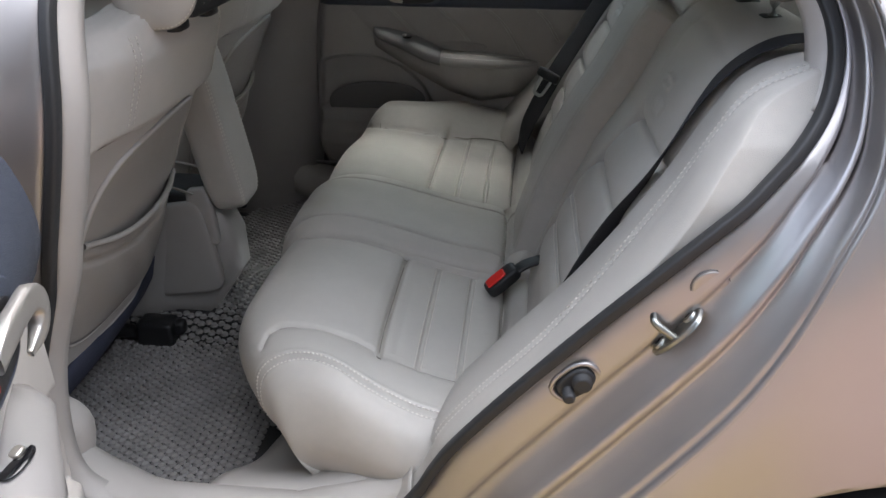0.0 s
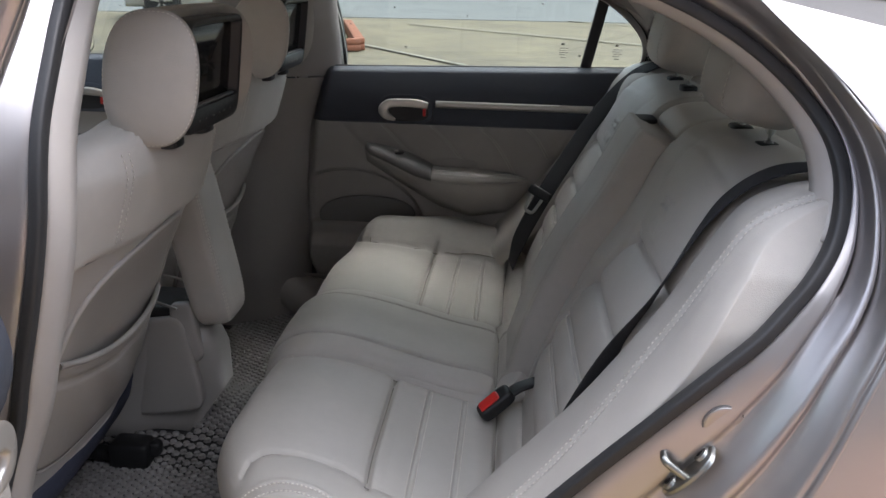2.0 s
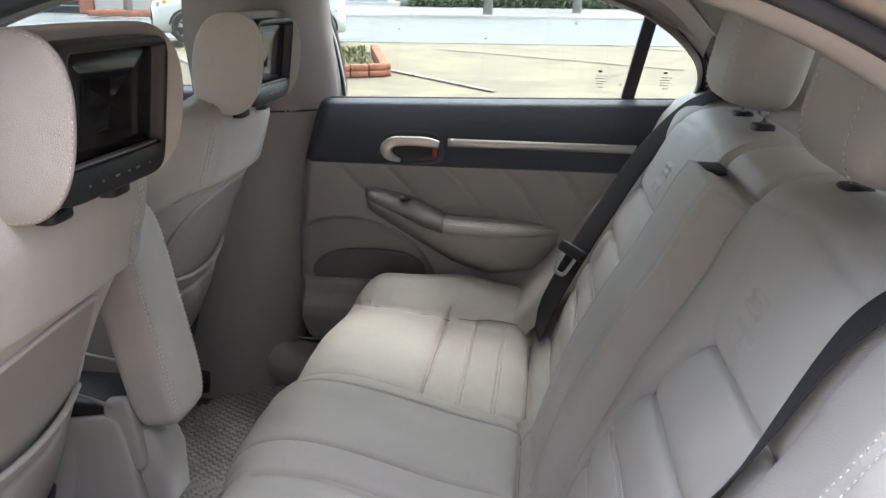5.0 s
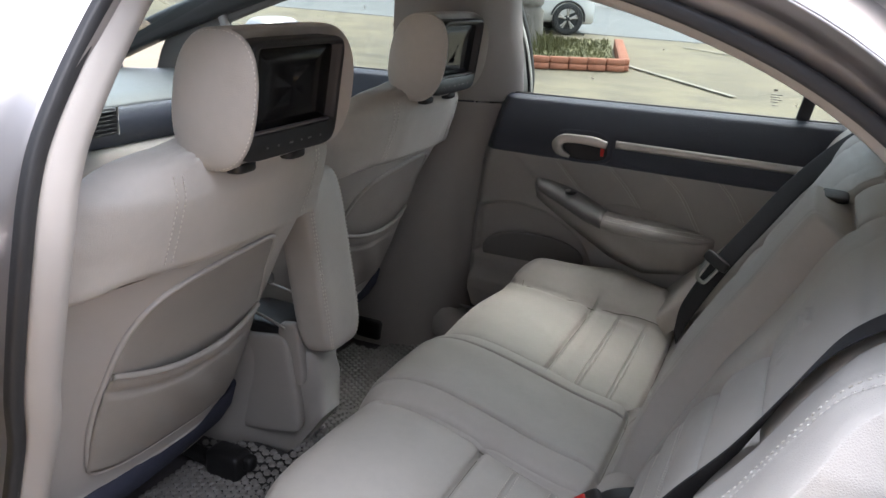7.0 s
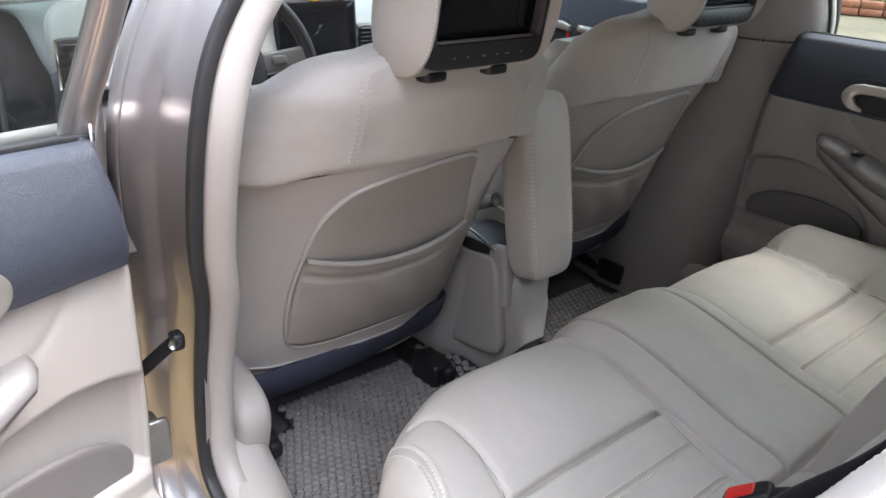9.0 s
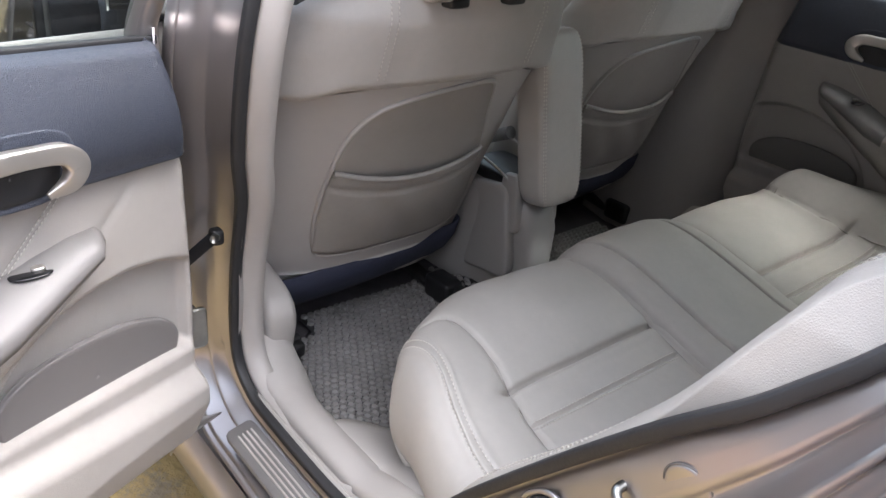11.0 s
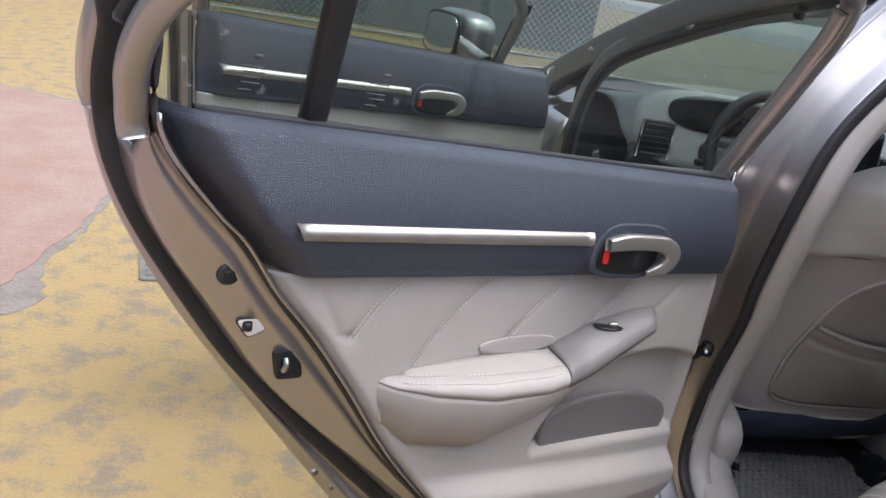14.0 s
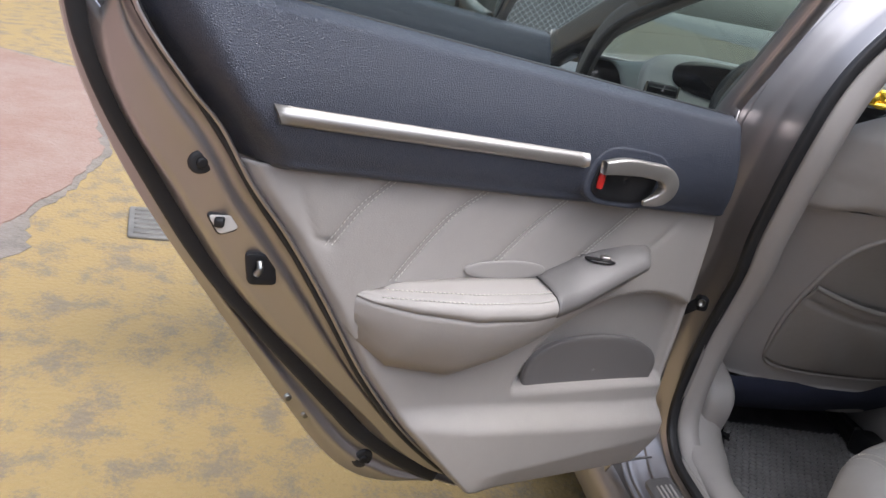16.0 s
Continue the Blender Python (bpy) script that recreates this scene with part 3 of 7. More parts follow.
def jamb_fittings():
    """Door striker, rubber stop and plugs on the left rear jamb."""
    def seat_of(at, n, l):
        n = Vector(n).normalized()
        l = Vector(l)
        l = (l - n * l.dot(n)).normalized()
        w = n.cross(l)
        return lambda u, v, h: tuple(at[k] + l[k] * u + w[k] * v + n[k] * h for k in range(3))

    th = np.linspace(0, 2 * math.pi, 28, endpoint=False)
    sq = lambda a, e: np.sign(a) * abs(a) ** e
    # the striker stands on the trough's wall and points forwards
    put = seat_of((0.414, -0.797, 0.815), (-0.80, 0.10, 0.55), (0.50, -0.25, 0.83))
    o = spline([(0.040, 0.004), (0.036, 0.014), (0.014, 0.021), (-0.014, 0.021), (-0.036, 0.014), (-0.040, -0.004), (-0.034, -0.014), (-0.012, -0.021), (0.016, -0.021), (0.036, -0.012)], 36, True)
    s = plate("striker", o, put, STEEL, body, 0.006, 0.002, "zinc-plated door striker")
    for u, v in ((-0.025, -0.004), (0.025, 0.004)):
        plate("screw", np.stack([0.0095 * np.cos(th) + u, 0.0095 * np.sin(th) + v], 1), lambda a, c, h: put(a, c, h + 0.006), STEEL, s, 0.004, 0.0015)
        plate("screw_socket", np.stack([0.0045 * np.cos(th) + u, 0.0045 * np.sin(th) + v], 1), lambda a, c, h: put(a, c, h + 0.0098), BLACK, s, 0.0006, 0.0002, rings=3)
    sweep("loop", [put(0.0, -0.013, 0.002), put(0.0, -0.013, 0.026), put(0.0, -0.011, 0.033), put(0.0, -0.006, 0.036), put(0.0, 0.006, 0.036), put(0.0, 0.011, 0.033), put(0.0, 0.013, 0.026), put(0.0, 0.013, 0.002)], STEEL, s, 0.0048, n=60, sides=12, up=(0.1, 0.2, 1))
    # rubber stop with its pressed rim
    putb = seat_of((0.302, -0.781, 0.728), (0.05, -0.98, -0.12), (0.66, 0.0, 0.75))
    o = np.stack([0.029 * sq(np.cos(th), 0.8), 0.020 * sq(np.sin(th), 0.8)], 1)
    r = plate("rubber_stop", o * 0.92, putb, RUBBER, body, 0.010, 0.004, "black rubber door stop")
    for u, k, d in ((0.010, 0.0125, 0.012), (-0.013, 0.008, 0.018)):
        plate("stud", np.stack([k * np.cos(th) + u, k * np.sin(th)], 1), lambda a, c, h: putb(a, c, h + 0.009), RUBBER, r, d, 0.003)
    sweep("stop_rim", [tuple(putb(*(p * 1.12), 0.004)) for p in o[::2]], PAINT, body, 0.0035, n=48, closed=True, sides=8)
    for at, k, e in (((0.440, -0.797, 0.880), 0.021, 1.0), ((0.405, -0.789, 0.845), 0.014, 0.6)):
        pp = seat_of(at, (0.08, -0.98, -0.12), (0.66, 0.0, 0.75))
        plate("body_plug", np.stack([k * sq(np.cos(th), e), k * sq(np.sin(th), e)], 1), pp, PAINT, body, 0.003, 0.002)
        sweep("plug_groove", [pp(1.03 * k * sq(a, e), 1.03 * k * sq(b, e), 0.001) for a, b in zip(np.cos(th)[::2], np.sin(th)[::2])], GREY, body, 0.0012, n=40, closed=True, sides=6)
    # door check on the pillar
    sweep("check_arm", [(-0.425, -0.797, 0.708), (-0.445, -0.818, 0.678), (-0.468, -0.842, 0.645), (-0.50, -0.875, 0.615)], BLACK, body, flat=(0.006, 0.020), n=16, label="black steel door check")
    pad("check_bracket", (-0.428, -0.793, 0.706), (0.024, 0.020, 0.028), BLACK, body, 0.5, label="door-check bracket", n=10)
    sweep("check_bolt", [(-0.415, -0.800, 0.711), (-0.409, -0.804, 0.713), (-0.403, -0.808, 0.715)], STEEL, body, 0.007, n=5, sides=10)
    for z in (0.53, 0.889):
        h = pad("door_hinge", (-0.468, -0.838, z), (0.042, 0.040, 0.066), STEEL, body, 0.25, label="zinc door hinge", n=12)
        pad("hinge_leaf", (-0.447, -0.832, z), (0.010, 0.046, 0.078), STEEL, h, 0.25, n=10)
        sweep("hinge_pin", [(-0.478, -0.858, z - 0.040), (-0.478, -0.858, z), (-0.478, -0.858, z + 0.040)], STEEL, h, 0.009, n=6, sides=12)


jamb_fittings()


# ---- rear bench ----
def bench():
    seat = tagged(empty("rear_bench_seat", (0.1, 0, 0.33)), "beige-grey stitched leather rear bench with three seats", "car seat")
    prof = spline([(0.30, 0.475), (0.285, 0.512), (0.225, 0.527), (0.10, 0.548), (0.0, 0.575), (-0.12, 0.603), (-0.20, 0.602), (-0.25, 0.572), (-0.272, 0.51), (-0.262, 0.45), (-0.238, 0.392)], 390)
    tan = np.gradient(prof, axis=0)
    nrm = np.stack([tan[:, 1], -tan[:, 0]], 1)
    nrm /= np.linalg.norm(nrm, axis=1)[:, None]

    def cushion(name, across, height, label, wall=False):
        """across: (y, drop) along the section; height(X, Y, S) gives the relief. Returns the part and its grid of places."""
        sec = spline(across, 240)
        S, J = np.meshgrid(np.arange(len(prof)), np.arange(len(sec)), indexing="ij")
        X, Z, Y, D = prof[S, 0], prof[S, 1], sec[J, 0], sec[J, 1]
        H = height(X, Y, S / (len(prof) - 1.0))
        away = np.clip((abs(Y) - 0.40) / 0.25, 0, 1.1)
        round_off = np.where(Y > 0, 0.065, 0.125) * away**2 * soft((0.10 - X) / 0.34) + 0.07 * away * soft((0.60 - Z) / 0.26) * soft((0.10 - X) / 0.34)
        P = np.stack([X + nrm[S, 0] * H + round_off, Z + nrm[S, 1] * H], -1)
        if wall:
            k = np.clip(D / 0.215, 0, 1)[..., None] ** np.array([2.3, 1.05])
            X3 = np.clip(P[..., 0], -0.19, 0.24) - 0.03
            T = np.stack([0.03 + X3 * np.where(X3 < 0, 0.40, 0.50), np.full_like(D, 0.342)], -1)
            P = P * (1 - k) + T * k
        else:
            core = np.array([0.03, 0.42])
            P = core + (P - core) * (1 - D / 0.24)[..., None]
        if wall:
            Y = Y * (1 + 0.085 * soft((np.clip(P[..., 0], -0.2, 0.3) + 0.14) / 0.25) * soft((abs(Y) - 0.45) / 0.15))
            Y = Y * (1 - 0.05 * soft((S - 320) / 70.0) * soft((abs(Y) - 0.40) / 0.25))
            Y = Y * (1 - 0.04 * soft((0.50 - P[..., 1]) / 0.15) * soft((abs(Y) - 0.40) / 0.25))
        G = np.stack([P[..., 0], Y, P[..., 1]], -1)
        return sheet(name, G, LEATHER, seat, label), G, sec

    def side(sign):
        welt = lambda x: 0.604 - 0.006 * soft((-0.03 - x) / 0.16)  # the double seam over the flank

        def height(X, Y, S):
            y = Y * sign  # from 0.13 at the middle to 0.67 at the door
            top = S < 0.70
            xx = np.where(top, X, -0.6 - S)
            h = 0.008 * np.sin(np.clip((y - 0.17) / 0.34, 0, 1) * math.pi) * soft(-xx / 0.1) + ripple(X, Y, 0.0008)
            h += -0.010 * soft((xx - 0.0) / 0.03) * soft((y - 0.16) / 0.03) * soft((0.53 - y) / 0.03)
            h += 0.003 * abs(np.sin((np.clip(xx, 0, 0.206)) / 0.0685 * math.pi)) * soft((y - 0.17) / 0.03) * soft((0.53 - y) / 0.03) * (xx > 0) * (xx < 0.206)
            for poly, d, w in (([(0.0, 0.17), (0.0, 0.525)], 0.018, 0.0035), ([(-0.21, 0.165), (0.0, 0.17), (0.28, 0.175)], 0.010, 0.004), ([(-0.235, 0.55), (-0.215, 0.525), (-0.19, 0.512), (-0.1, 0.507), (0.0, 0.515), (0.28, 0.53)], 0.009, 0.003),
                               ([(0.205, 0.12), (0.205, 0.62)], 0.024, 0.005)):
                h += np.where(top, groove(xx, y, poly, d, w), 0)
            for x0 in (0.0685, 0.137):
                h += -0.006 * np.exp(-(((xx - x0) / 0.0022) ** 2)) * soft((y - 0.175) / 0.01) * soft((0.525 - y) / 0.01)
            ys = welt(X)
            h += -0.0055 * np.exp(-(((y - ys) / 0.004) ** 2)) + 0.003 * np.exp(-(((abs(y - ys) - 0.010) / 0.006) ** 2))
            h += 0.022 * np.exp(-(((xx - 0.243) / 0.028) ** 2)) * top
            h += (0.012 if sign < 0 else 0.062 + 0.034 * soft((X + 0.15) / 0.2)) * np.exp(-(((y - 0.582) / 0.058) ** 2)) * (soft((X + 0.27) / 0.2) if sign < 0 else soft((X + 0.28) / 0.10)) * soft((0.27 - X) / 0.13)
            return h
        sec = [(0.140, 0.085), (0.143, 0.035), (0.152, 0.006), (0.175, 0.0), (0.30, 0.0), (0.45, 0.0), (0.56, 0.0), (0.610, 0.004), (0.640, 0.024), (0.656, 0.065), (0.657, 0.11), (0.642, 0.16), (0.58, 0.215)]
        c, G, sc = cushion("cushion", [(sign * y, d) for y, d in sec], height, "padded leather outer seat cushion with quilted centre", True)
        inner = int(np.argmax(abs(sc[:, 0]) > 0.648))

        def on(xs, ys):
            """Places on the cushion's top by profile place and width, with the outward normal."""
            si = np.asarray(xs, float)
            ji = np.interp(np.asarray(ys, float), abs(sc[:inner, 0]), np.arange(inner))
            a, b = si.astype(int).clip(0, len(prof) - 2), ji.astype(int).clip(0, inner)
            f, g = (si - a)[:, None], (ji - b)[:, None]
            p = G[a, b] * (1 - f) * (1 - g) + G[a + 1, b] * f * (1 - g) + G[a, b + 1] * (1 - f) * g + G[a + 1, b + 1] * f * g
            nv = np.cross(G[a + 1, b] - G[a, b], G[a, b + 1] - G[a, b])
            nv /= np.linalg.norm(nv, axis=1)[:, None] + 1e-9
            nv *= np.sign((nv * (p - np.array([0.03, sign * 0.35, 0.42]))).sum(1))[:, None]
            return p, nv
        top_s = np.argsort(prof[:228, 0])
        at_x = lambda x: np.interp(x, prof[:228, 0][top_s], top_s.astype(float))
        for off in (-0.0065, 0.0065):
            stitches("stitching", *on(np.linspace(60, 324, 160), welt(np.interp(np.linspace(60, 324, 160), np.arange(len(prof)), prof[:, 0])) + off), c, 0.0075, 0.005, 0.0012, off=0.0002)
        for x in (0.0685, 0.137):
            for off in (-0.006, 0.006):
                stitches("quilting", *on(np.full(60, at_x(x + off)), np.linspace(0.185, 0.515, 60)), c, 0.0065, 0.0042, 0.001)

        def seam(xs, ys):
            q, nv = on(xs, ys)
            sweep("seam", (q - nv * 0.0004)[::3], SEAM, c, 0.001, n=90, sides=6)
        seam(np.full(60, at_x(0.0)), np.linspace(0.172, 0.525, 60))
        seam(np.full(60, at_x(0.205)), np.linspace(0.16, 0.59, 60))
        seam(at_x(np.linspace(-0.19, 0.20, 60)), np.linspace(0.166, 0.174, 60))
        w = spline([(-0.21, 0.522), (-0.19, 0.512), (-0.1, 0.507), (0.0, 0.515), (0.10, 0.525), (0.20, 0.53)], 60)
        seam(at_x(w[:, 0]), w[:, 1])

    side(-1)
    side(1)

    def middle(X, Y, S):
        h = 0.019 + ripple(X, Y, 0.001) + 0.004 * np.cos(np.clip(Y / 0.15, -1, 1) * math.pi / 2)
        top = S < 0.62
        h += np.where(top, groove(X, Y, [(0.195, -0.2), (0.195, 0.2)], 0.024, 0.005), 0)
        h += 0.026 * np.exp(-(((X - 0.238) / 0.03) ** 2)) * top
        for sg in (-1, 1):
            h += -0.009 * np.exp(-(((Y - sg * 0.103) / 0.004) ** 2))
        return h
    mc, MG, _ = cushion("middle_cushion", [(-0.166, 0.10), (-0.165, 0.06), (-0.161, 0.026), (-0.150, 0.011), (-0.130, 0.004), (-0.103, 0.002), (-0.09, 0.0), (0, 0), (0.09, 0.0), (0.103, 0.002), (0.130, 0.004), (0.150, 0.011), (0.161, 0.026), (0.165, 0.06), (0.166, 0.10)], middle, "raised leather middle cushion")
    k = int(np.argmin(abs(prof[:200, 0] - 0.195)))
    sweep("seam", MG[k, 40:-40:12] - [0, 0, 0.0004], SEAM, mc, 0.0012, n=60, sides=6)
    for y in (-0.103, 0.103):
        j = int(np.argmin(abs(MG[k, :, 1] - y)))
        sweep("seam", MG[k:330:8, j], SEAM, mc, 0.0008, n=120, sides=6)

    # backrest
    bp = spline([(0.232, 0.49), (0.262, 0.60), (0.302, 0.70), (0.36, 0.826), (0.412, 0.916), (0.462, 1.02), (0.492, 1.064), (0.53, 1.088), (0.585, 1.096), (0.63, 1.084), (0.65, 1.045)], 330)
    bt = np.gradient(bp, axis=0)
    bn = np.stack([-bt[:, 1], bt[:, 0]], 1)
    bn /= np.linalg.norm(bn, axis=1)[:, None]

    def back(name, across, height, label, mat=LEATHER, n=110):
        sec = spline(across, n)
        S, J = np.meshgrid(np.arange(len(bp)), np.arange(len(sec)), indexing="ij")
        X, Z, Y, D = bp[S, 0], bp[S, 1], sec[J, 0], sec[J, 1]
        H = height(Y, Z, S / (len(bp) - 1.0)) - D
        return sheet(name, np.stack([X + bn[S, 0] * H, Y, Z + bn[S, 1] * H], -1), mat, seat, label)

    def outer(sign):
        ib = lambda z: np.interp(z, [0.5, 0.63, 0.73, 0.82, 0.876, 0.918], [0.15, 0.155, 0.162, 0.215, 0.245, 0.266])

        def height(Y, Z, S):
            y = Y * sign
            h = ripple(Y, Z, 0.001) + 0.004 * np.sin(np.clip((y - 0.13) / 0.45, 0, 1) * math.pi)
            field = soft((y - ib(Z)) / 0.012) * soft((0.921 - Z) / 0.006) * soft((0.56 - y) / 0.04)
            h += -0.006 * field
            # ribs between the cross seams
            for z0, z1, amp in ((0.821, 0.918, 0.005), (0.733, 0.821, 0.005), (0.668, 0.733, 0.005), (0.60, 0.668, 0.005)):
                h += amp * np.sin(np.clip((Z - z0) / (z1 - z0), 0, 1) * math.pi) ** 0.7 * field
            arc = [(0.152, 0.56), (0.155, 0.63), (0.158, 0.70), (0.175, 0.76), (0.215, 0.82), (0.245, 0.876), (0.266, 0.918)]
            for poly, d, w in ((arc, 0.016, 0.004), ([(0.266, 0.918), (0.40, 0.921), (0.62, 0.921)], 0.013, 0.0035), ([(0.215, 0.821), (0.62, 0.823)], 0.012, 0.0035), ([(0.162, 0.733), (0.62, 0.742)], 0.009, 0.0028), ([(0.155, 0.668), (0.62, 0.677)], 0.009, 0.0028),
                               ([(0.266, 0.918), (0.255, 0.99), (0.235, 1.07)], 0.002, 0.012), ([(0.125, 1.06), (0.3, 1.075), (0.6, 1.06)], 0.002, 0.006)):
                h += np.where(S < 0.75, groove(y, Z, poly, d, w), 0)
            # embossed emblem: a small frame and plain bars, pressed into the leather
            for cy, cz, wy, wz in ((0.355, 0.985, 0.022, 0.002), (0.355, 0.999, 0.022, 0.002), (0.335, 0.992, 0.002, 0.008), (0.375, 0.992, 0.002, 0.008), (0.345, 0.958, 0.006, 0.007), (0.362, 0.958, 0.005, 0.007), (0.378, 0.958, 0.005, 0.007), (0.394, 0.958, 0.006, 0.007)):
                h += 0.0028 * soft((wy + 0.003 - abs(y - cy)) / 0.003) * soft((wz + 0.003 - abs(Z - cz)) / 0.003)
            return h
        c = back("backrest", [(sign * y, d) for y, d in ((0.122, 0.05), (0.124, 0.02), (0.134, 0.004), (0.16, 0), (0.3, 0), (0.42, 0), (0.53, 0.0), (0.560, 0.010), (0.574, 0.05))], height, "leather backrest with quilted channels and embossed emblem", n=220)
        for z0, z1 in ((0.733, 0.742), (0.668, 0.677)):
            for off in (-0.006, 0.006):
                y = np.linspace(0.175, 0.545, 60)
                z = z0 + (z1 - z0) * (y - 0.16) / 0.46 + off
                k = np.interp(z, bp[:215, 1], np.arange(215)).astype(int)
                hh = height(sign * y, z, np.full(60, 0.3)) + 0.0003
                stitches("quilting", np.stack([np.interp(z, bp[:215, 1], bp[:215, 0]) + bn[k, 0] * hh, sign * y, z + bn[k, 1] * hh], 1), (-0.87, 0, 0.48), c, 0.007, 0.0045, 0.0009)

        def line(name, poly, r, mat):
            q = spline(poly, 40)
            z = q[:, 1]
            hh = height(sign * q[:, 0], z, np.full(40, 0.3)) + 0.0002
            k = np.interp(z, bp[:215, 1], np.arange(215)).astype(int)
            sweep(name, np.stack([np.interp(z, bp[:215, 1], bp[:215, 0]) + bn[k, 0] * hh, sign * q[:, 0], z + bn[k, 1] * hh], 1)[::3], mat, c, r, n=60, sides=6)
        line("seam", [(0.155, 0.63), (0.158, 0.70), (0.175, 0.76), (0.215, 0.82), (0.245, 0.876), (0.266, 0.918)], 0.0013, SEAM)
        line("seam", [(0.27, 0.9185), (0.40, 0.921), (0.545, 0.921)], 0.0013, SEAM)
        line("seam", [(0.218, 0.821), (0.40, 0.822), (0.545, 0.823)], 0.0013, SEAM)

    outer(-1)
    outer(1)

    def fold(Y, Z, S):
        h = ripple(Y, Z, 0.0008) - 0.004 + (0.052 - 0.012 * soft((0.75 - Z) / 0.2)) * soft((1.052 - Z) / 0.012)
        h += np.where(S < 0.75, groove(Y, Z, [(-0.2, 1.054), (0.2, 1.054)], 0.012, 0.004), 0)
        h += -0.003 * np.exp(-(((abs(Y) - 0.085) / 0.004) ** 2)) * (Z < 1.045)
        return h
    arm = back("fold_down_armrest", [(-0.135, 0.075), (-0.126, 0.05), (-0.118, 0.022), (-0.106, 0.005), (-0.085, 0), (0, 0), (0.085, 0), (0.106, 0.005), (0.118, 0.022), (0.126, 0.05), (0.135, 0.075)], fold, "padded middle backrest with folded armrest")
    pad("armrest_slot", (0.462, 0.07, 1.056), (0.05, 0.075, 0.010), BLACK, arm, 0.4, n=8)

    # side bolsters beside the doors
    def bolster(sign):
        rp = spline([(0.122, 0.545), (0.145, 0.588), (0.20, 0.655), (0.30, 0.772), (0.395, 0.91), (0.452, 1.015), (0.486, 1.066), (0.535, 1.094), (0.59, 1.102), (0.65, 1.09)], 110)
        t = np.gradient(rp, axis=0)
        n = np.stack([-t[:, 1], t[:, 0]], 1)
        n /= np.linalg.norm(n, axis=1)[:, None]
        sec = spline([(0.548, 0.060), (0.553, 0.026), (0.568, 0.009), (0.60, 0.0), (0.64, -0.008), (0.68, -0.012), (0.71, -0.010), (0.735, -0.004), (0.751, 0.010), (0.760, 0.040), (0.760, 0.09)], 90)
        S, J = np.meshgrid(np.arange(110), np.arange(90), indexing="ij")
        out = side_y(rp[S, 1])
        Y = sec[J, 0] - (0.752 - out) * soft((sec[J, 0] - 0.57) / 0.12)
        seam_at = lambda z: 0.712 - 0.022 * soft((z - 0.70) / 0.2) + 0.752 - side_y(z)
        seam = seam_at(rp[S, 1])
        H = -sec[J, 1] - 0.0055 * np.exp(-(((sec[J, 0] - seam) / 0.0035) ** 2)) + 0.0015 * np.exp(-(((abs(sec[J, 0] - seam) - 0.010) / 0.006) ** 2)) + ripple(S * 0.01, sec[J, 0], 0.0006)
        GX, GZ = rp[S, 0] + n[S, 0] * H, rp[S, 1] + n[S, 1] * H
        inside = np.minimum(Y, side_y(GZ, GX) - 0.014)  # stays within the door's flange
        G = np.stack([GX, sign * np.where(sec[J, 0] > 0.72, inside, Y), GZ], -1)
        c = sheet("side_bolster", G, LEATHER, seat, "leather side bolster with double stitching")
        for off in (-0.0065, 0.0065):
            k = np.arange(4, 108)
            ji = np.interp(seam_at(rp[k, 1]) + off, sec[:, 0][:80], np.arange(80.0))
            b = ji.astype(int)
            f = (ji - b)[:, None]
            p = G[k, b] * (1 - f) + G[k, b + 1] * f
            stitches("stitching", p, np.stack([n[k, 0], 0.25 * sign + 0 * k, n[k, 1]], 1), c, 0.0075, 0.005, 0.0009, off=0.0002)

    bolster(-1)
    bolster(1)

    def headrest(sign):
        at = Vector((0.572, sign * 0.297, 1.222 if sign > 0 else 1.216))
        M = Matrix.Rotation(radians(12), 3, "Y")
        cover = pad("headrest", at, (0.128, 0.270, 0.190), LEATHER, seat, 0.5, M, "leather rear headrest", n=26)
        for y in (-0.077, 0.077):
            sweep("post", [at + Vector((0.0, y, -0.05)), at + Vector((0.002, y, -0.09)), at + Vector((0.002, y, -0.15))], STEEL, cover, 0.0075, n=8, sides=12)
            pad("guide", at + Vector((0.002, y, -0.122)), (0.036, 0.05, 0.016), BLACK, cover, 0.5, n=8)
        th = np.linspace(-math.pi * 0.45, math.pi * 0.95, 70)
        for y in (-0.075, 0.075):
            f = lambda w: np.sign(w) * abs(w) ** 0.45
            p = np.stack([0.0628 * f(np.cos(th + 1.2)) * 0.985, np.full(70, y), 0.0955 * f(np.sin(th + 1.2)) * 0.985], 1)
            p = p @ np.array(M).T + np.array(at)
            q = (p - np.array(at)) * 1.003 + np.array(at)
            q[:, 1] = p[:, 1]
            stitches("stitching", q, q - np.array(at), cover, 0.009, 0.006, 0.001)

    headrest(-1)
    headrest(1)
    return seat


bench()


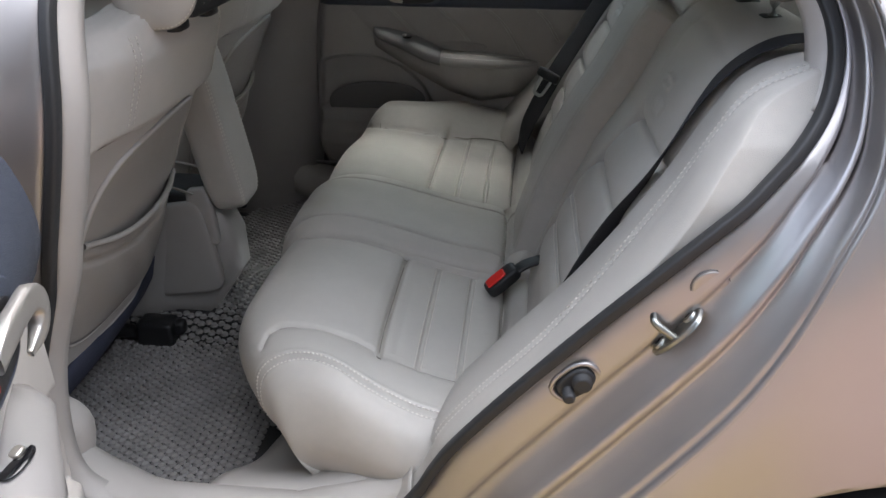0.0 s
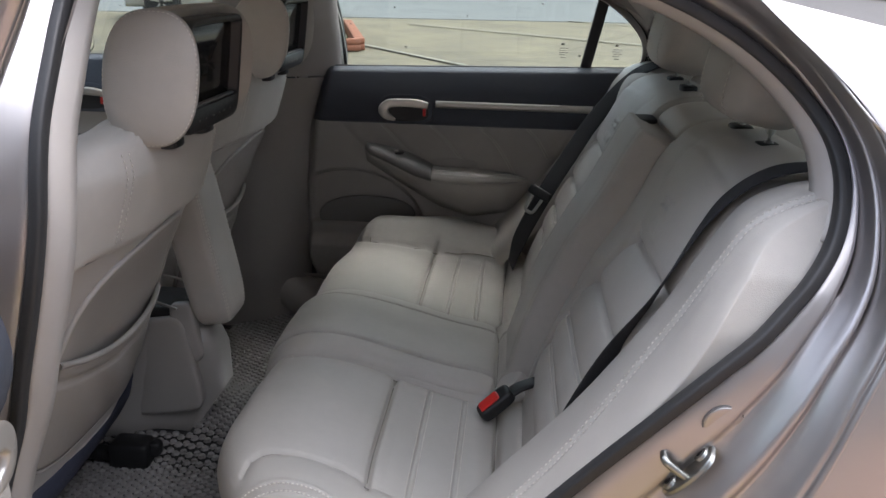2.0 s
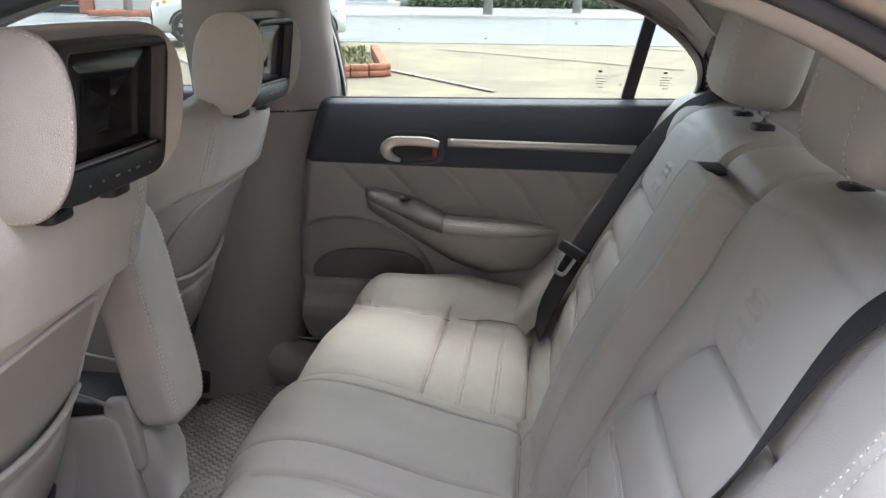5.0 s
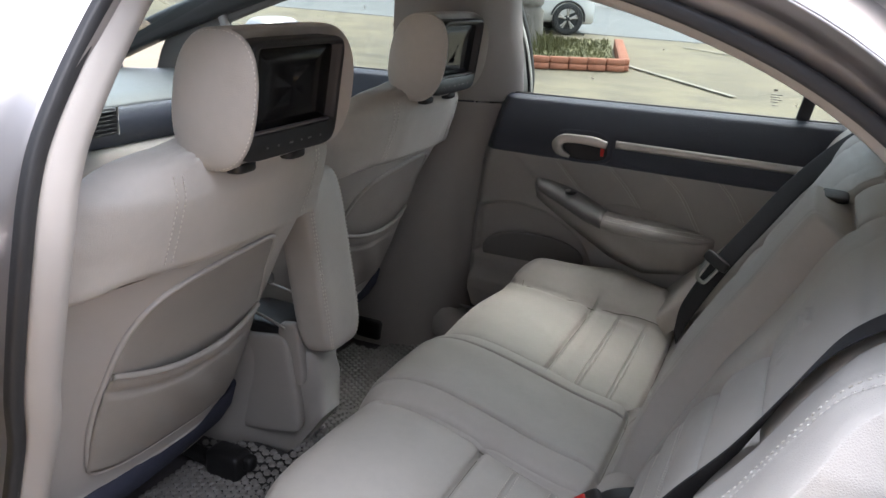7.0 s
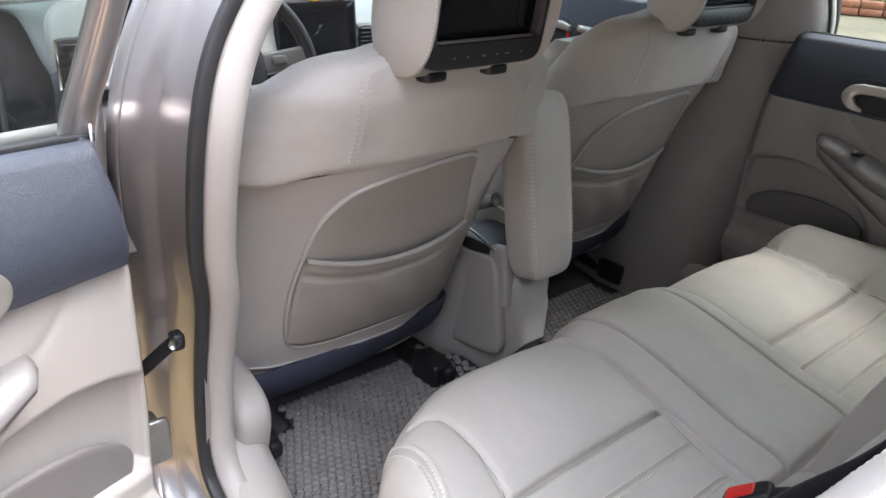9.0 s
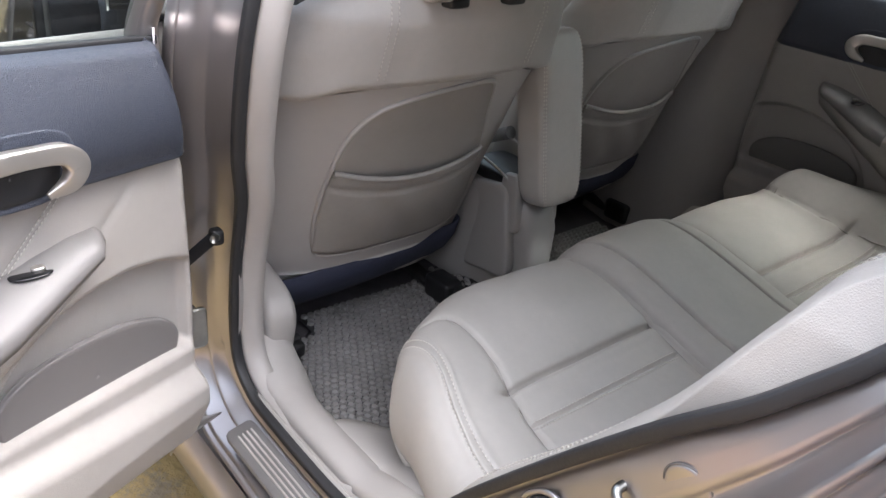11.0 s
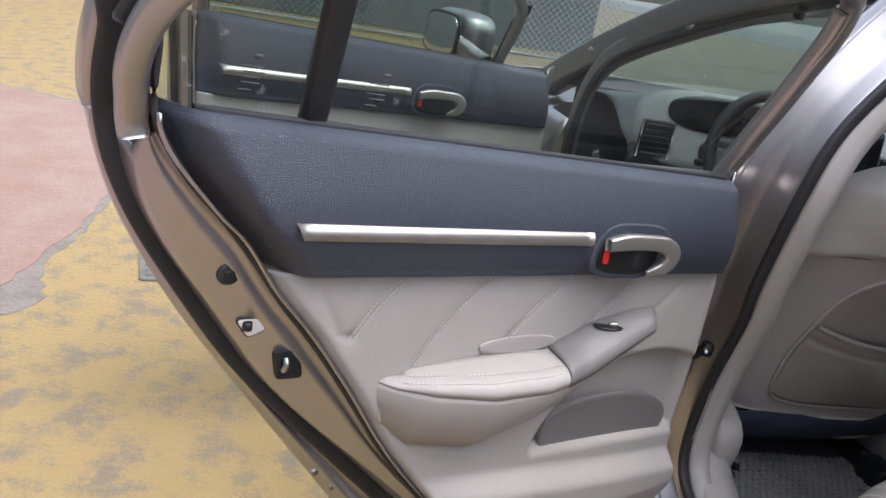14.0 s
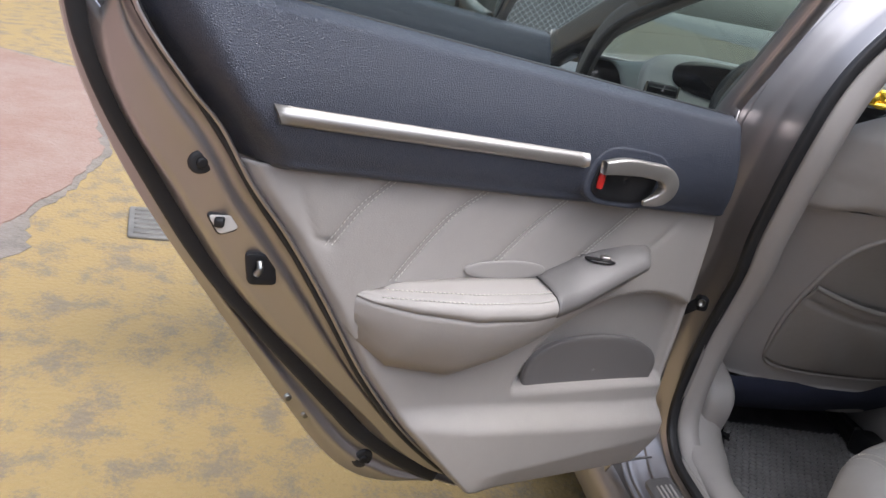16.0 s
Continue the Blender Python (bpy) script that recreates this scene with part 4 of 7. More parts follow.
# ---- seat belts and buckles ----
def rear_belts():
    b = tagged(empty("seat_belt", (0.24, 0.52, 0.55)), "black webbing seat belt with latch tongue on the bench", "seat belt")
    path = [(0.66, 0.60, 1.105), (0.56, 0.60, 1.108), (0.492, 0.59, 1.062), (0.413, 0.558, 0.968), (0.350, 0.518, 0.872), (0.290, 0.478, 0.775), (0.236, 0.482, 0.655), (0.215, 0.515, 0.565)]
    n = [(0, -0.1, 1), (-0.3, -0.3, 1), (-0.6, -0.6, 0.5), (-0.5, -0.8, 0.35), (-0.5, -0.85, 0.3), (-0.5, -0.85, 0.3), (-0.6, -0.75, 0.3), (-0.8, -0.4, 0.3)]
    sweep("webbing", path, WEBBING, b, flat=(0.047, 0.0028), n=60, sides=12, up=n)
    at = Vector((0.283, 0.478, 0.782))
    tv = Vector((-0.056, -0.02, -0.11)).normalized()
    nv = Vector((-0.5, -0.85, 0.3))
    nv = (nv - tv * nv.dot(tv)).normalized()
    av = tv.cross(nv)
    M = Matrix((tv, av, nv)).transposed()
    t = pad("tongue_cover", at + nv * 0.006, (0.026, 0.066, 0.02), BLACK, b, 0.4, M, n=10)
    path = [at + tv * s + av * w + nv * 0.012 for s, w in ((0.008, -0.018), (0.03, -0.016), (0.052, -0.012), (0.056, 0.0), (0.052, 0.012), (0.03, 0.016), (0.008, 0.018))]
    sweep("tongue", path, STEEL, t, flat=(0.009, 0.003), n=40, sides=8, up=tuple(nv), label="bare steel latch tongue")
    l = tagged(empty("seat_belt", (0.3, -0.55, 0.7)), "black webbing seat belt lying against the leather backrest", "seat belt")
    path = [(0.70, -0.60, 1.105), (0.62, -0.59, 1.115), (0.565, -0.573, 1.112), (0.520, -0.556, 1.096), (0.480, -0.548, 1.062), (0.450, -0.546, 1.016), (0.402, -0.545, 0.918), (0.350, -0.546, 0.825), (0.302, -0.55, 0.715), (0.262, -0.555, 0.60)]
    n = [(0, 0, 1), (0, 0, 1), (-0.3, 0.05, 1), (-0.7, 0.1, 0.7), (-0.8, 0.1, 0.5), (-0.8, 0.2, 0.5), (-0.75, 0.4, 0.45), (-0.6, 0.8, 0.4), (-0.5, 1.0, 0.3), (-0.4, 1, 0.3)]
    sweep("webbing", path, WEBBING, l, flat=(0.047, 0.0028), n=70, sides=12, up=n)
    pad("belt_guide", (0.70, -0.585, 1.10), (0.04, 0.07, 0.016), BLACK, l, 0.4, n=10)
    pad("anchor_plate", (0.236, -0.556, 0.558), (0.02, 0.03, 0.04), STEEL, l, 0.4, n=8)

    def buckle(at, tilt, label):
        k = tagged(empty("belt_buckle", at), label, "seat belt buckle")
        M = Matrix.Rotation(radians(tilt), 3, "Z") @ Matrix.Rotation(radians(-38), 3, "Y")
        h = pad("housing", at, (0.075, 0.042, 0.026), BLACK, k, 0.4, M, n=12)
        pad("button", Vector(at) + M @ Vector((-0.008, 0, 0.009)), (0.044, 0.027, 0.014), RED, h, 0.3, M, "red release button", n=10)
        sweep("stalk", [Vector(at) + M @ Vector((0.03, 0, -0.002)), Vector(at) + M @ Vector((0.055, 0.0, -0.006)), Vector(at) + M @ Vector((0.085, 0, -0.02))], BLACK, h, flat=(0.03, 0.008), n=8)

    buckle((0.196, -0.236, 0.562), 20, "black belt buckle with red button on the cushion")


rear_belts()


# ---- front seats ----
def front_seat(dx, dy, label, rec=0.0):
    """A front seat seen from behind: hard back shell, leather shoulders, map pocket and a headrest with a screen."""
    seat = tagged(empty("front_seat", (-0.62 + dx, dy, 0.30)), label, "car seat")

    def centre(z):
        return np.interp(z, [0.40, 0.55, 0.70, 0.85, 0.95, 1.05, 1.12], [-0.575, -0.52, -0.468, -0.405, -0.352, -0.318, -0.315]) + dx

    def half(z):
        return np.interp(z, [0.40, 0.50, 0.60, 0.75, 0.90, 1.0, 1.06, 1.10, 1.12], [0.262, 0.280, 0.292, 0.300, 0.304, 0.293, 0.266, 0.206, 0.08])

    def section(z, grow=0.0, depth=0.13):
        th = np.linspace(0, 2 * math.pi, 96, endpoint=False)
        e = 0.62
        c, s = np.sign(np.cos(th)) * abs(np.cos(th)) ** e, np.sign(np.sin(th)) * abs(np.sin(th)) ** e
        w = half(z) + grow
        back = centre(z) + grow
        d = depth * np.interp(z, [0.4, 0.9, 1.06, 1.12], [1.15, 1.0, 0.72, 0.25])
        # rear face gently bowed, wings turning forward
        x = back - d * (1 - c) * 0.5 - 0.055 * np.abs(s) ** 3 * soft((c + 1) / 1.2)
        return np.stack([x, dy + w * s, np.full(96, z)], 1)

    seam = 0.945
    zs = np.concatenate([np.linspace(0.507, 0.60, 9), np.linspace(0.61, seam, 22)])
    P = np.array([section(z) for z in zs])
    shell = sheet("back_shell", P, SHELL, seat, "hard grey plastic seat-back shell", wrap_v=True, caps=True)
    zs = np.concatenate([np.linspace(seam - 0.012, seam + 0.012, 5), np.linspace(seam + 0.02, 1.07, 14), 1.07 + 0.05 * np.sin(np.linspace(0, math.pi / 2, 10))[1:]])
    P = np.array([section(z, 0.015 * soft((z - seam + 0.016) / 0.018), 0.16) for z in zs])
    # seam lines down the shoulders
    yy = P[:, :, 1] - dy
    for y0 in (-0.135, 0.135):
        P[:, :, 0] -= 0.005 * np.exp(-(((yy - y0) / 0.005) ** 2)) * (P[:, :, 0] > centre(P[:, :, 2]) - 0.06)
        P[:, :, 2] -= 0.004 * np.exp(-(((yy - y0) / 0.005) ** 2)) * soft((P[:, :, 2] - 1.04) / 0.04)
    P[:, :, 2] -= 0.02 * soft((abs(yy) - 0.19) / 0.09) * (P[:, :, 2] < 0.97)
    sh = sheet("shoulder_cover", P, LEATHER, seat, "smooth leather shoulder cover", wrap_v=True, caps=True)
    for y0 in (-0.165, 0.165, -0.153, 0.153):
        pts = []
        for z in np.linspace(seam + 0.01, 1.085, 40):
            s = section(z, 0.0155, 0.16)
            k = s[(s[:, 0] > centre(z) - 0.05)]
            i = np.argmin(abs(k[:, 1] - dy - y0))
            o = np.argsort(k[:, 1])
            pts.append((float(np.interp(dy + y0, k[o, 1], k[o, 0])), dy + y0, z))
        stitches("stitching", pts, (0.9, 0, 0.3), sh, 0.008, 0.0055, 0.0008, off=0.0002)
    # leather front of the backrest and the cushion
    front = np.array([section(z, -0.012, 0.19) - [0.02, 0, 0] for z in np.linspace(0.45, 1.05, 24)])
    sheet("backrest_cushion", front, LEATHER, seat, "leather backrest cushion", wrap_v=True, caps=True)
    pad("seat_cushion", (-0.83 + dx, dy, 0.50), (0.52, 0.50, 0.19), LEATHER, seat, 0.4, label="leather seat cushion", n=20)
    # navy cloth skirt under the shell, down to the rails
    P = []
    for z, x, w in ((0.52, -0.540, 0.235), (0.48, -0.549, 0.232), (0.45, -0.565, 0.225), (0.42, -0.595, 0.215), (0.40, -0.67, 0.19)):
        s = spline([(x - 0.12 + dx, dy - w - 0.012, z - 0.018), (x - 0.02 + dx, dy - w, z - 0.015), (x + dx, dy - w * 0.6, z - 0.008), (x + dx + 0.004, dy, z), (x + dx, dy + w * 0.6, z + 0.01), (x - 0.02 + dx, dy + w, z + 0.014), (x - 0.12 + dx, dy + w + 0.01, z + 0.014)], 40)
        P.append(s)
    sheet("seat_skirt", P, NAVY_CLOTH, seat, "dark navy cloth skirt under the seat", thick=0.006)
    # side cover on the outer flank
    pad("side_cover", (-0.60 + dx, dy - 0.272 if dy < 0 else dy + 0.272, 0.462), (0.30, 0.085, 0.19), SHELL, seat, 0.5, Matrix.Rotation(radians(12), 3, "Y"), "grey plastic recliner cover", n=16)
    for y in (-0.215, 0.215):
        r = sweep("rail", [(-0.575 + dx, dy + y, 0.338), (-0.8 + dx, dy + y, 0.36), (-1.1 + dx, dy + y, 0.37)], BLACK, seat, flat=(0.034, 0.024), n=10, label="black steel seat rail")
        pad("rail_foot", (-0.565 + dx, dy + y, 0.352), (0.085, 0.055, 0.06), BLACK, r, 0.28, n=10)
        sweep("bolt", [(-0.53 + dx, dy + y - 0.012, 0.385), (-0.53 + dx, dy + y - 0.012, 0.39), (-0.53 + dx, dy + y - 0.012, 0.395)], STEEL, r, 0.008, n=4, sides=8)
        pad("rail_end", (-0.525 + dx, dy + y + 0.01, 0.358), (0.04, 0.03, 0.035), BLACK, r, 0.5, n=8)

    # leather map panel with its pocket on the shell's rear face
    def face(u, v, h):
        w = half(v)
        s = np.clip(np.abs(u) / w, 0, 1)
        c = np.sqrt(np.clip(1 - s ** (2 / 0.62), 0, 1)) ** 0.62
        return (centre(v) - 0.13 * (1 - c) * 0.5 - 0.055 * s**3 * soft((c + 1) / 1.2) + h, dy + u, v)
    out = spline([(-0.168, 0.575), (-0.182, 0.66), (-0.178, 0.76), (-0.165, 0.835), (-0.122, 0.890), (-0.03, 0.913), (0.06, 0.923), (0.105, 0.921), (0.122, 0.903), (0.142, 0.85), (0.176, 0.76), (0.194, 0.68), (0.198, 0.61), (0.188, 0.572), (0.155, 0.553), (0.06, 0.549), (-0.06, 0.549), (-0.135, 0.553)], 108, True)
    panel = plate("map_panel", out, lambda u, v, h: face(u, v, h + 0.0005), LEATHER_DARK, shell, 0.004, 0.003, "darker leather map panel", rings=14)
    rim = [np.array(face(*p, 0.0025)) for p in out[::3]]
    sweep("panel_rim", rim, SHELL, shell, 0.0045, n=144, closed=True, sides=8)
    # slack pocket in front of the panel: its mouth sags
    U, V = np.meshgrid(np.linspace(0, 1, 50), np.linspace(0, 1, 26), indexing="ij")
    z0 = 0.556 + 0.018 * (2 * U - 1) ** 6 + 0.0 * V
    z1 = 0.762 - 0.028 * np.sin(U * math.pi) - 0.008 * U
    left, right = -0.174 - 0.006 * np.sin(V * 3), np.interp(V, [0, 0.3, 0.6, 1], [0.185, 0.195, 0.191, 0.174])
    Zp = z0 * (1 - V) + z1 * V
    Yp = left * (1 - U) + right * U
    bag = 0.0075 + 0.016 * np.sin(U * math.pi) ** 0.7 * np.sin(V * 2.1) + 0.003 * np.sin(U * 19 + V * 8) * np.sin(V * 3.1) * np.sin(U * 3.1)
    bag -= 0.006 * np.exp(-(((V - 0.84) / 0.022) ** 2))
    fx, fy, fz = face(Yp, Zp, bag)
    pk = sheet("map_pocket", np.stack([fx, fy, fz], -1), LEATHER_DARK, panel, "slack leather map pocket", thick=0.003)
    m = [(float(fx[i, -1]), float(fy[i, -1]), float(fz[i, -1])) for i in range(0, 50, 7)]
    sweep("pocket_hem", m, LEATHER_DARK, pk, 0.0055, n=60, sides=10)

    # headrest: leather drum, screen in its rear face
    at = np.array([-0.295 + dx, dy, 1.178])
    th = np.linspace(0, 2 * math.pi, 72, endpoint=False)
    f = lambda w, e: np.sign(w) * abs(w) ** e
    rows = []
    cap = lambda r: 0.86 + 0.14 * (1 - r**2.2) ** 0.6
    rs = [0.0004, 0.06, 0.2, 0.4, 0.6, 0.75, 0.86, 0.93, 0.975, 1.0]
    lim = [(-cap(r), r) for r in rs] + [(-0.855, 1.0), (-0.5, 1.005), (0, 1.01), (0.5, 1.005), (0.855, 1.0)] + [(cap(r), r) for r in rs[::-1]]
    for k, r in lim:
        x = 0.069 * f(np.cos(th), 0.78) * r
        x = np.where((abs(k) < 0.86) & (x > 0.020), 0.020, x)
        z = 0.094 * f(np.sin(th), 0.82) * r
        rows.append(np.stack([at[0] + x + 0.12 * z, np.full(72, dy + 0.132 * k), at[2] + z], 1))
    hr = sheet("headrest", rows, LEATHER, seat, "rounded leather headrest with a built-in screen", wrap_v=True, caps=True)
    for k in (-cap(0.965), cap(0.965)):
        zz = 0.094 * 0.965 * f(np.sin(th), 0.82)
        q = np.stack([at[0] + 0.069 * 0.965 * f(np.cos(th), 0.78) + 0.12 * zz, np.full(72, dy + 0.132 * k), at[2] + zz], 1)
        q = np.vstack([q, q[:1]])
        stitches("stitching", q, (q - at) * [1, 0, 1] + [0, 0.09 * k, 0], hr, 0.0066, 0.0045, 0.0007, off=-0.0002)

    def rear(u, v, h):
        return (at[0] + 0.048 + 0.12 * v + h + 0 * u, dy + u, at[2] + v)
    t2 = np.linspace(0, 2 * math.pi, 60, endpoint=False)
    rr = lambda w, h, e: np.stack([w * f(np.cos(t2), e), h * f(np.sin(t2), e)], 1)
    outer, inner = rr(0.1125, 0.081, 0.24) + [0.0, 0.0], rr(0.098, 0.058, 0.10) + [0.004, 0.013]
    rows = []
    for o, h in ((outer, -0.03), (outer, -0.002), (outer * 0.985, 0.002), (outer * 0.96, 0.003), (inner * [1.03, 1.04], 0.003), (inner, 0.001), (inner * 0.985, -0.006), (inner * 0.95, -0.013)):
        rows.append(np.stack(rear(o[:, 0], o[:, 1], np.full(60, h)), -1))
    bez = sheet("screen_bezel", rows, BLACK, hr, "black screen bezel with buttons", wrap_v=True)
    plate("screen", rr(0.097, 0.057, 0.08) + [0.004, 0.0125], lambda u, v, h: rear(u, v, h - 0.017), SCREEN, bez, 0.005, 0.001, "dark glass screen", rings=3)
    pad("screen_ledge", tuple(map(float, rear(0.004, -0.043, -0.006))), (0.010, 0.19, 0.003), GREY, bez, 0.2, n=6)
    for i, u in enumerate((-0.06, -0.035, -0.005, 0.02, 0.04, 0.068)):
        pad("button", tuple(map(float, rear(u, -0.064, 0.002))), (0.004, 0.010 if i in (2, 4) else 0.004, 0.003), GREY, bez, 0.5, n=6)
    pad("collar", (at[0] - 0.012, dy - 0.06, 1.082), (0.05, 0.045, 0.018), BLACK, hr, 0.5, n=10)
    pad("collar", (at[0] - 0.012, dy + 0.06, 1.082), (0.05, 0.045, 0.018), BLACK, hr, 0.5, n=10)
    for y in (-0.06, 0.06):
        sweep("post", [(at[0] - 0.01, dy + y, 1.13), (at[0] - 0.014, dy + y, 1.10), (at[0] - 0.02, dy + y, 1.05)], STEEL, hr, 0.006, n=6)
    return seat


front_seat(0.0, -0.388, "beige-grey leather driver's seat with a screen in its headrest")
front_seat(-0.085, 0.365, "beige-grey leather passenger seat with a screen in its headrest")


# ---- console between the seats ----
def console():
    c = tagged(empty("centre_console", (-0.7, -0.02, 0.40)), "grey plastic centre console with an upright leather armrest", "car console")
    xs = np.array([-0.395, -0.40, -0.425, -0.47, -0.50, -0.60, -0.9, -1.2, -1.4])
    rows = []
    th = np.linspace(0, 2 * math.pi, 48, endpoint=False)
    f = lambda w, e: np.sign(w) * abs(w) ** e
    for k, (x, top, w) in enumerate(zip(xs, (0.46, 0.55, 0.605, 0.63, 0.635, 0.63, 0.60, 0.62, 0.75), (0.040, 0.048, 0.056, 0.063, 0.072, 0.095, 0.105, 0.115, 0.13))):
        b = 0.335
        rows.append(np.stack([np.full(48, x) - 0.085 * (0.5 - 0.5 * f(np.sin(th), 0.4)) * (k < 5), -0.038 + w * f(np.cos(th), 0.4), (top + b) / 2 + (top - b) / 2 * f(np.sin(th), 0.4)], 1))
    shell = sheet("console_shell", rows, CONSOLE, c, wrap_v=True, caps=True)
    pad("console_tray", (-0.545, -0.038, 0.632), (0.15, 0.12, 0.05), BLACK, c, 0.35, label="black console tray", n=12)
    for y in (-0.103, 0.027):
        sweep("tray_edge", [(-0.47, y, 0.655), (-0.53, y, 0.672), (-0.62, y, 0.685)], SILVER, c, 0.003, n=12, sides=8)
    for y in (-0.092, 0.016):
        pad("hinge_ear", (-0.458, y, 0.60), (0.052, 0.026, 0.135), CONSOLE, c, 0.4, Matrix.Rotation(radians(-8), 3, "Y"), n=12)
    pad("side_pocket", (-0.525, -0.100, 0.52), (0.17, 0.03, 0.22), CONSOLE, c, 0.3, Matrix.Rotation(radians(-10), 3, "Y"), n=16)
    M, at, size, e = Matrix.Rotation(radians(-11), 3, "Y"), np.array([-0.430, -0.044, 0.797]), np.array([0.086, 0.128, 0.37]), 0.36
    a = pad("armrest", at, size, LEATHER, c, e, M, "upright leather armrest pad", n=28)
    u = np.linspace(-1.1, 1.1, 70)
    for sg in (-1, 1):
        for v in (0.62, 0.80):
            g = lambda w: np.sign(w) * abs(w) ** e
            p = np.stack([g(np.cos(u)) * g(np.cos(v)), sg * g(np.cos(u)) * g(np.sin(v)), g(np.sin(u))], -1) * size / 2
            stitches("stitching", p @ np.array(M).T + at, np.array([0.7, 0.7 * sg, 0.1]), a, 0.008, 0.0055, 0.001)


console()


# ---- floor mats ----
def floor_mat(s):
    m = tagged(empty("floor_mat", (-0.4, s * 0.4, 0.30)), "grey rubber honeycomb floor mat with worn edges", "floor mat")
    inner = lambda x: 0.135
    rng = random.Random(4 + s)
    verts, faces = [], []
    cell = 0.0172
    edge = lambda x: np.interp(x, [-0.66, -0.585, -0.58, -0.50, -0.49, -0.30, -0.22, -0.17], [0.54, 0.545, 0.60, 0.615, 0.63, 0.645, 0.63, 0.60])
    i = 0
    for x in np.arange(-0.66, -0.175, cell * 0.86):
        i += 1
        for y in np.arange(0.004, edge(x) - 0.004, cell):
            if x < -0.46 and y < 0.095:
                continue
            if (x < -0.60 and y > 0.50) or (x > -0.24 and y > 0.42):
                continue
            cx, cy = x + rng.uniform(-0.0008, 0.0008), y + (i % 2) * cell / 2
            h = 0.325 + rng.uniform(-0.0007, 0.0007) + 0.05 * math.exp(-((y / 0.14) ** 4)) + 0.003 * math.sin(23 * x + 9 * y)
            b = len(verts)
            for k in range(6):
                a = k * math.pi / 3 + math.pi / 6
                verts.append((cx + cell * 0.53 * math.cos(a), s * (cy + cell * 0.53 * math.sin(a)), h - 0.0062))
            for k in range(6):
                a = k * math.pi / 3 + math.pi / 6
                verts.append((cx + cell * 0.37 * math.cos(a), s * (cy + cell * 0.37 * math.sin(a)), h))
            for k in range(6):
                l = (k + 1) % 6
                faces.append((b + k, b + l, b + 6 + l, b + 6 + k))
            faces.append(tuple(b + 6 + k for k in range(6)))
    tagged(mesh_of("honeycomb", verts, faces, MAT, m, smooth=False), kind="stuff")
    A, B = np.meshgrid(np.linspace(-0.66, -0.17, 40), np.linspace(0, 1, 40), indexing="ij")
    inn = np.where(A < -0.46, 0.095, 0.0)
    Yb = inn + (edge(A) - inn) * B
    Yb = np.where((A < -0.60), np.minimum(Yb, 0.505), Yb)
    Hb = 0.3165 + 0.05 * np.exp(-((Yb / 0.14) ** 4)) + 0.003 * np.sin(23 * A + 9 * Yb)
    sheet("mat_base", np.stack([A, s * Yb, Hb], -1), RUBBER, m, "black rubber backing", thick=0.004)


floor_mat(-1)
floor_mat(1)


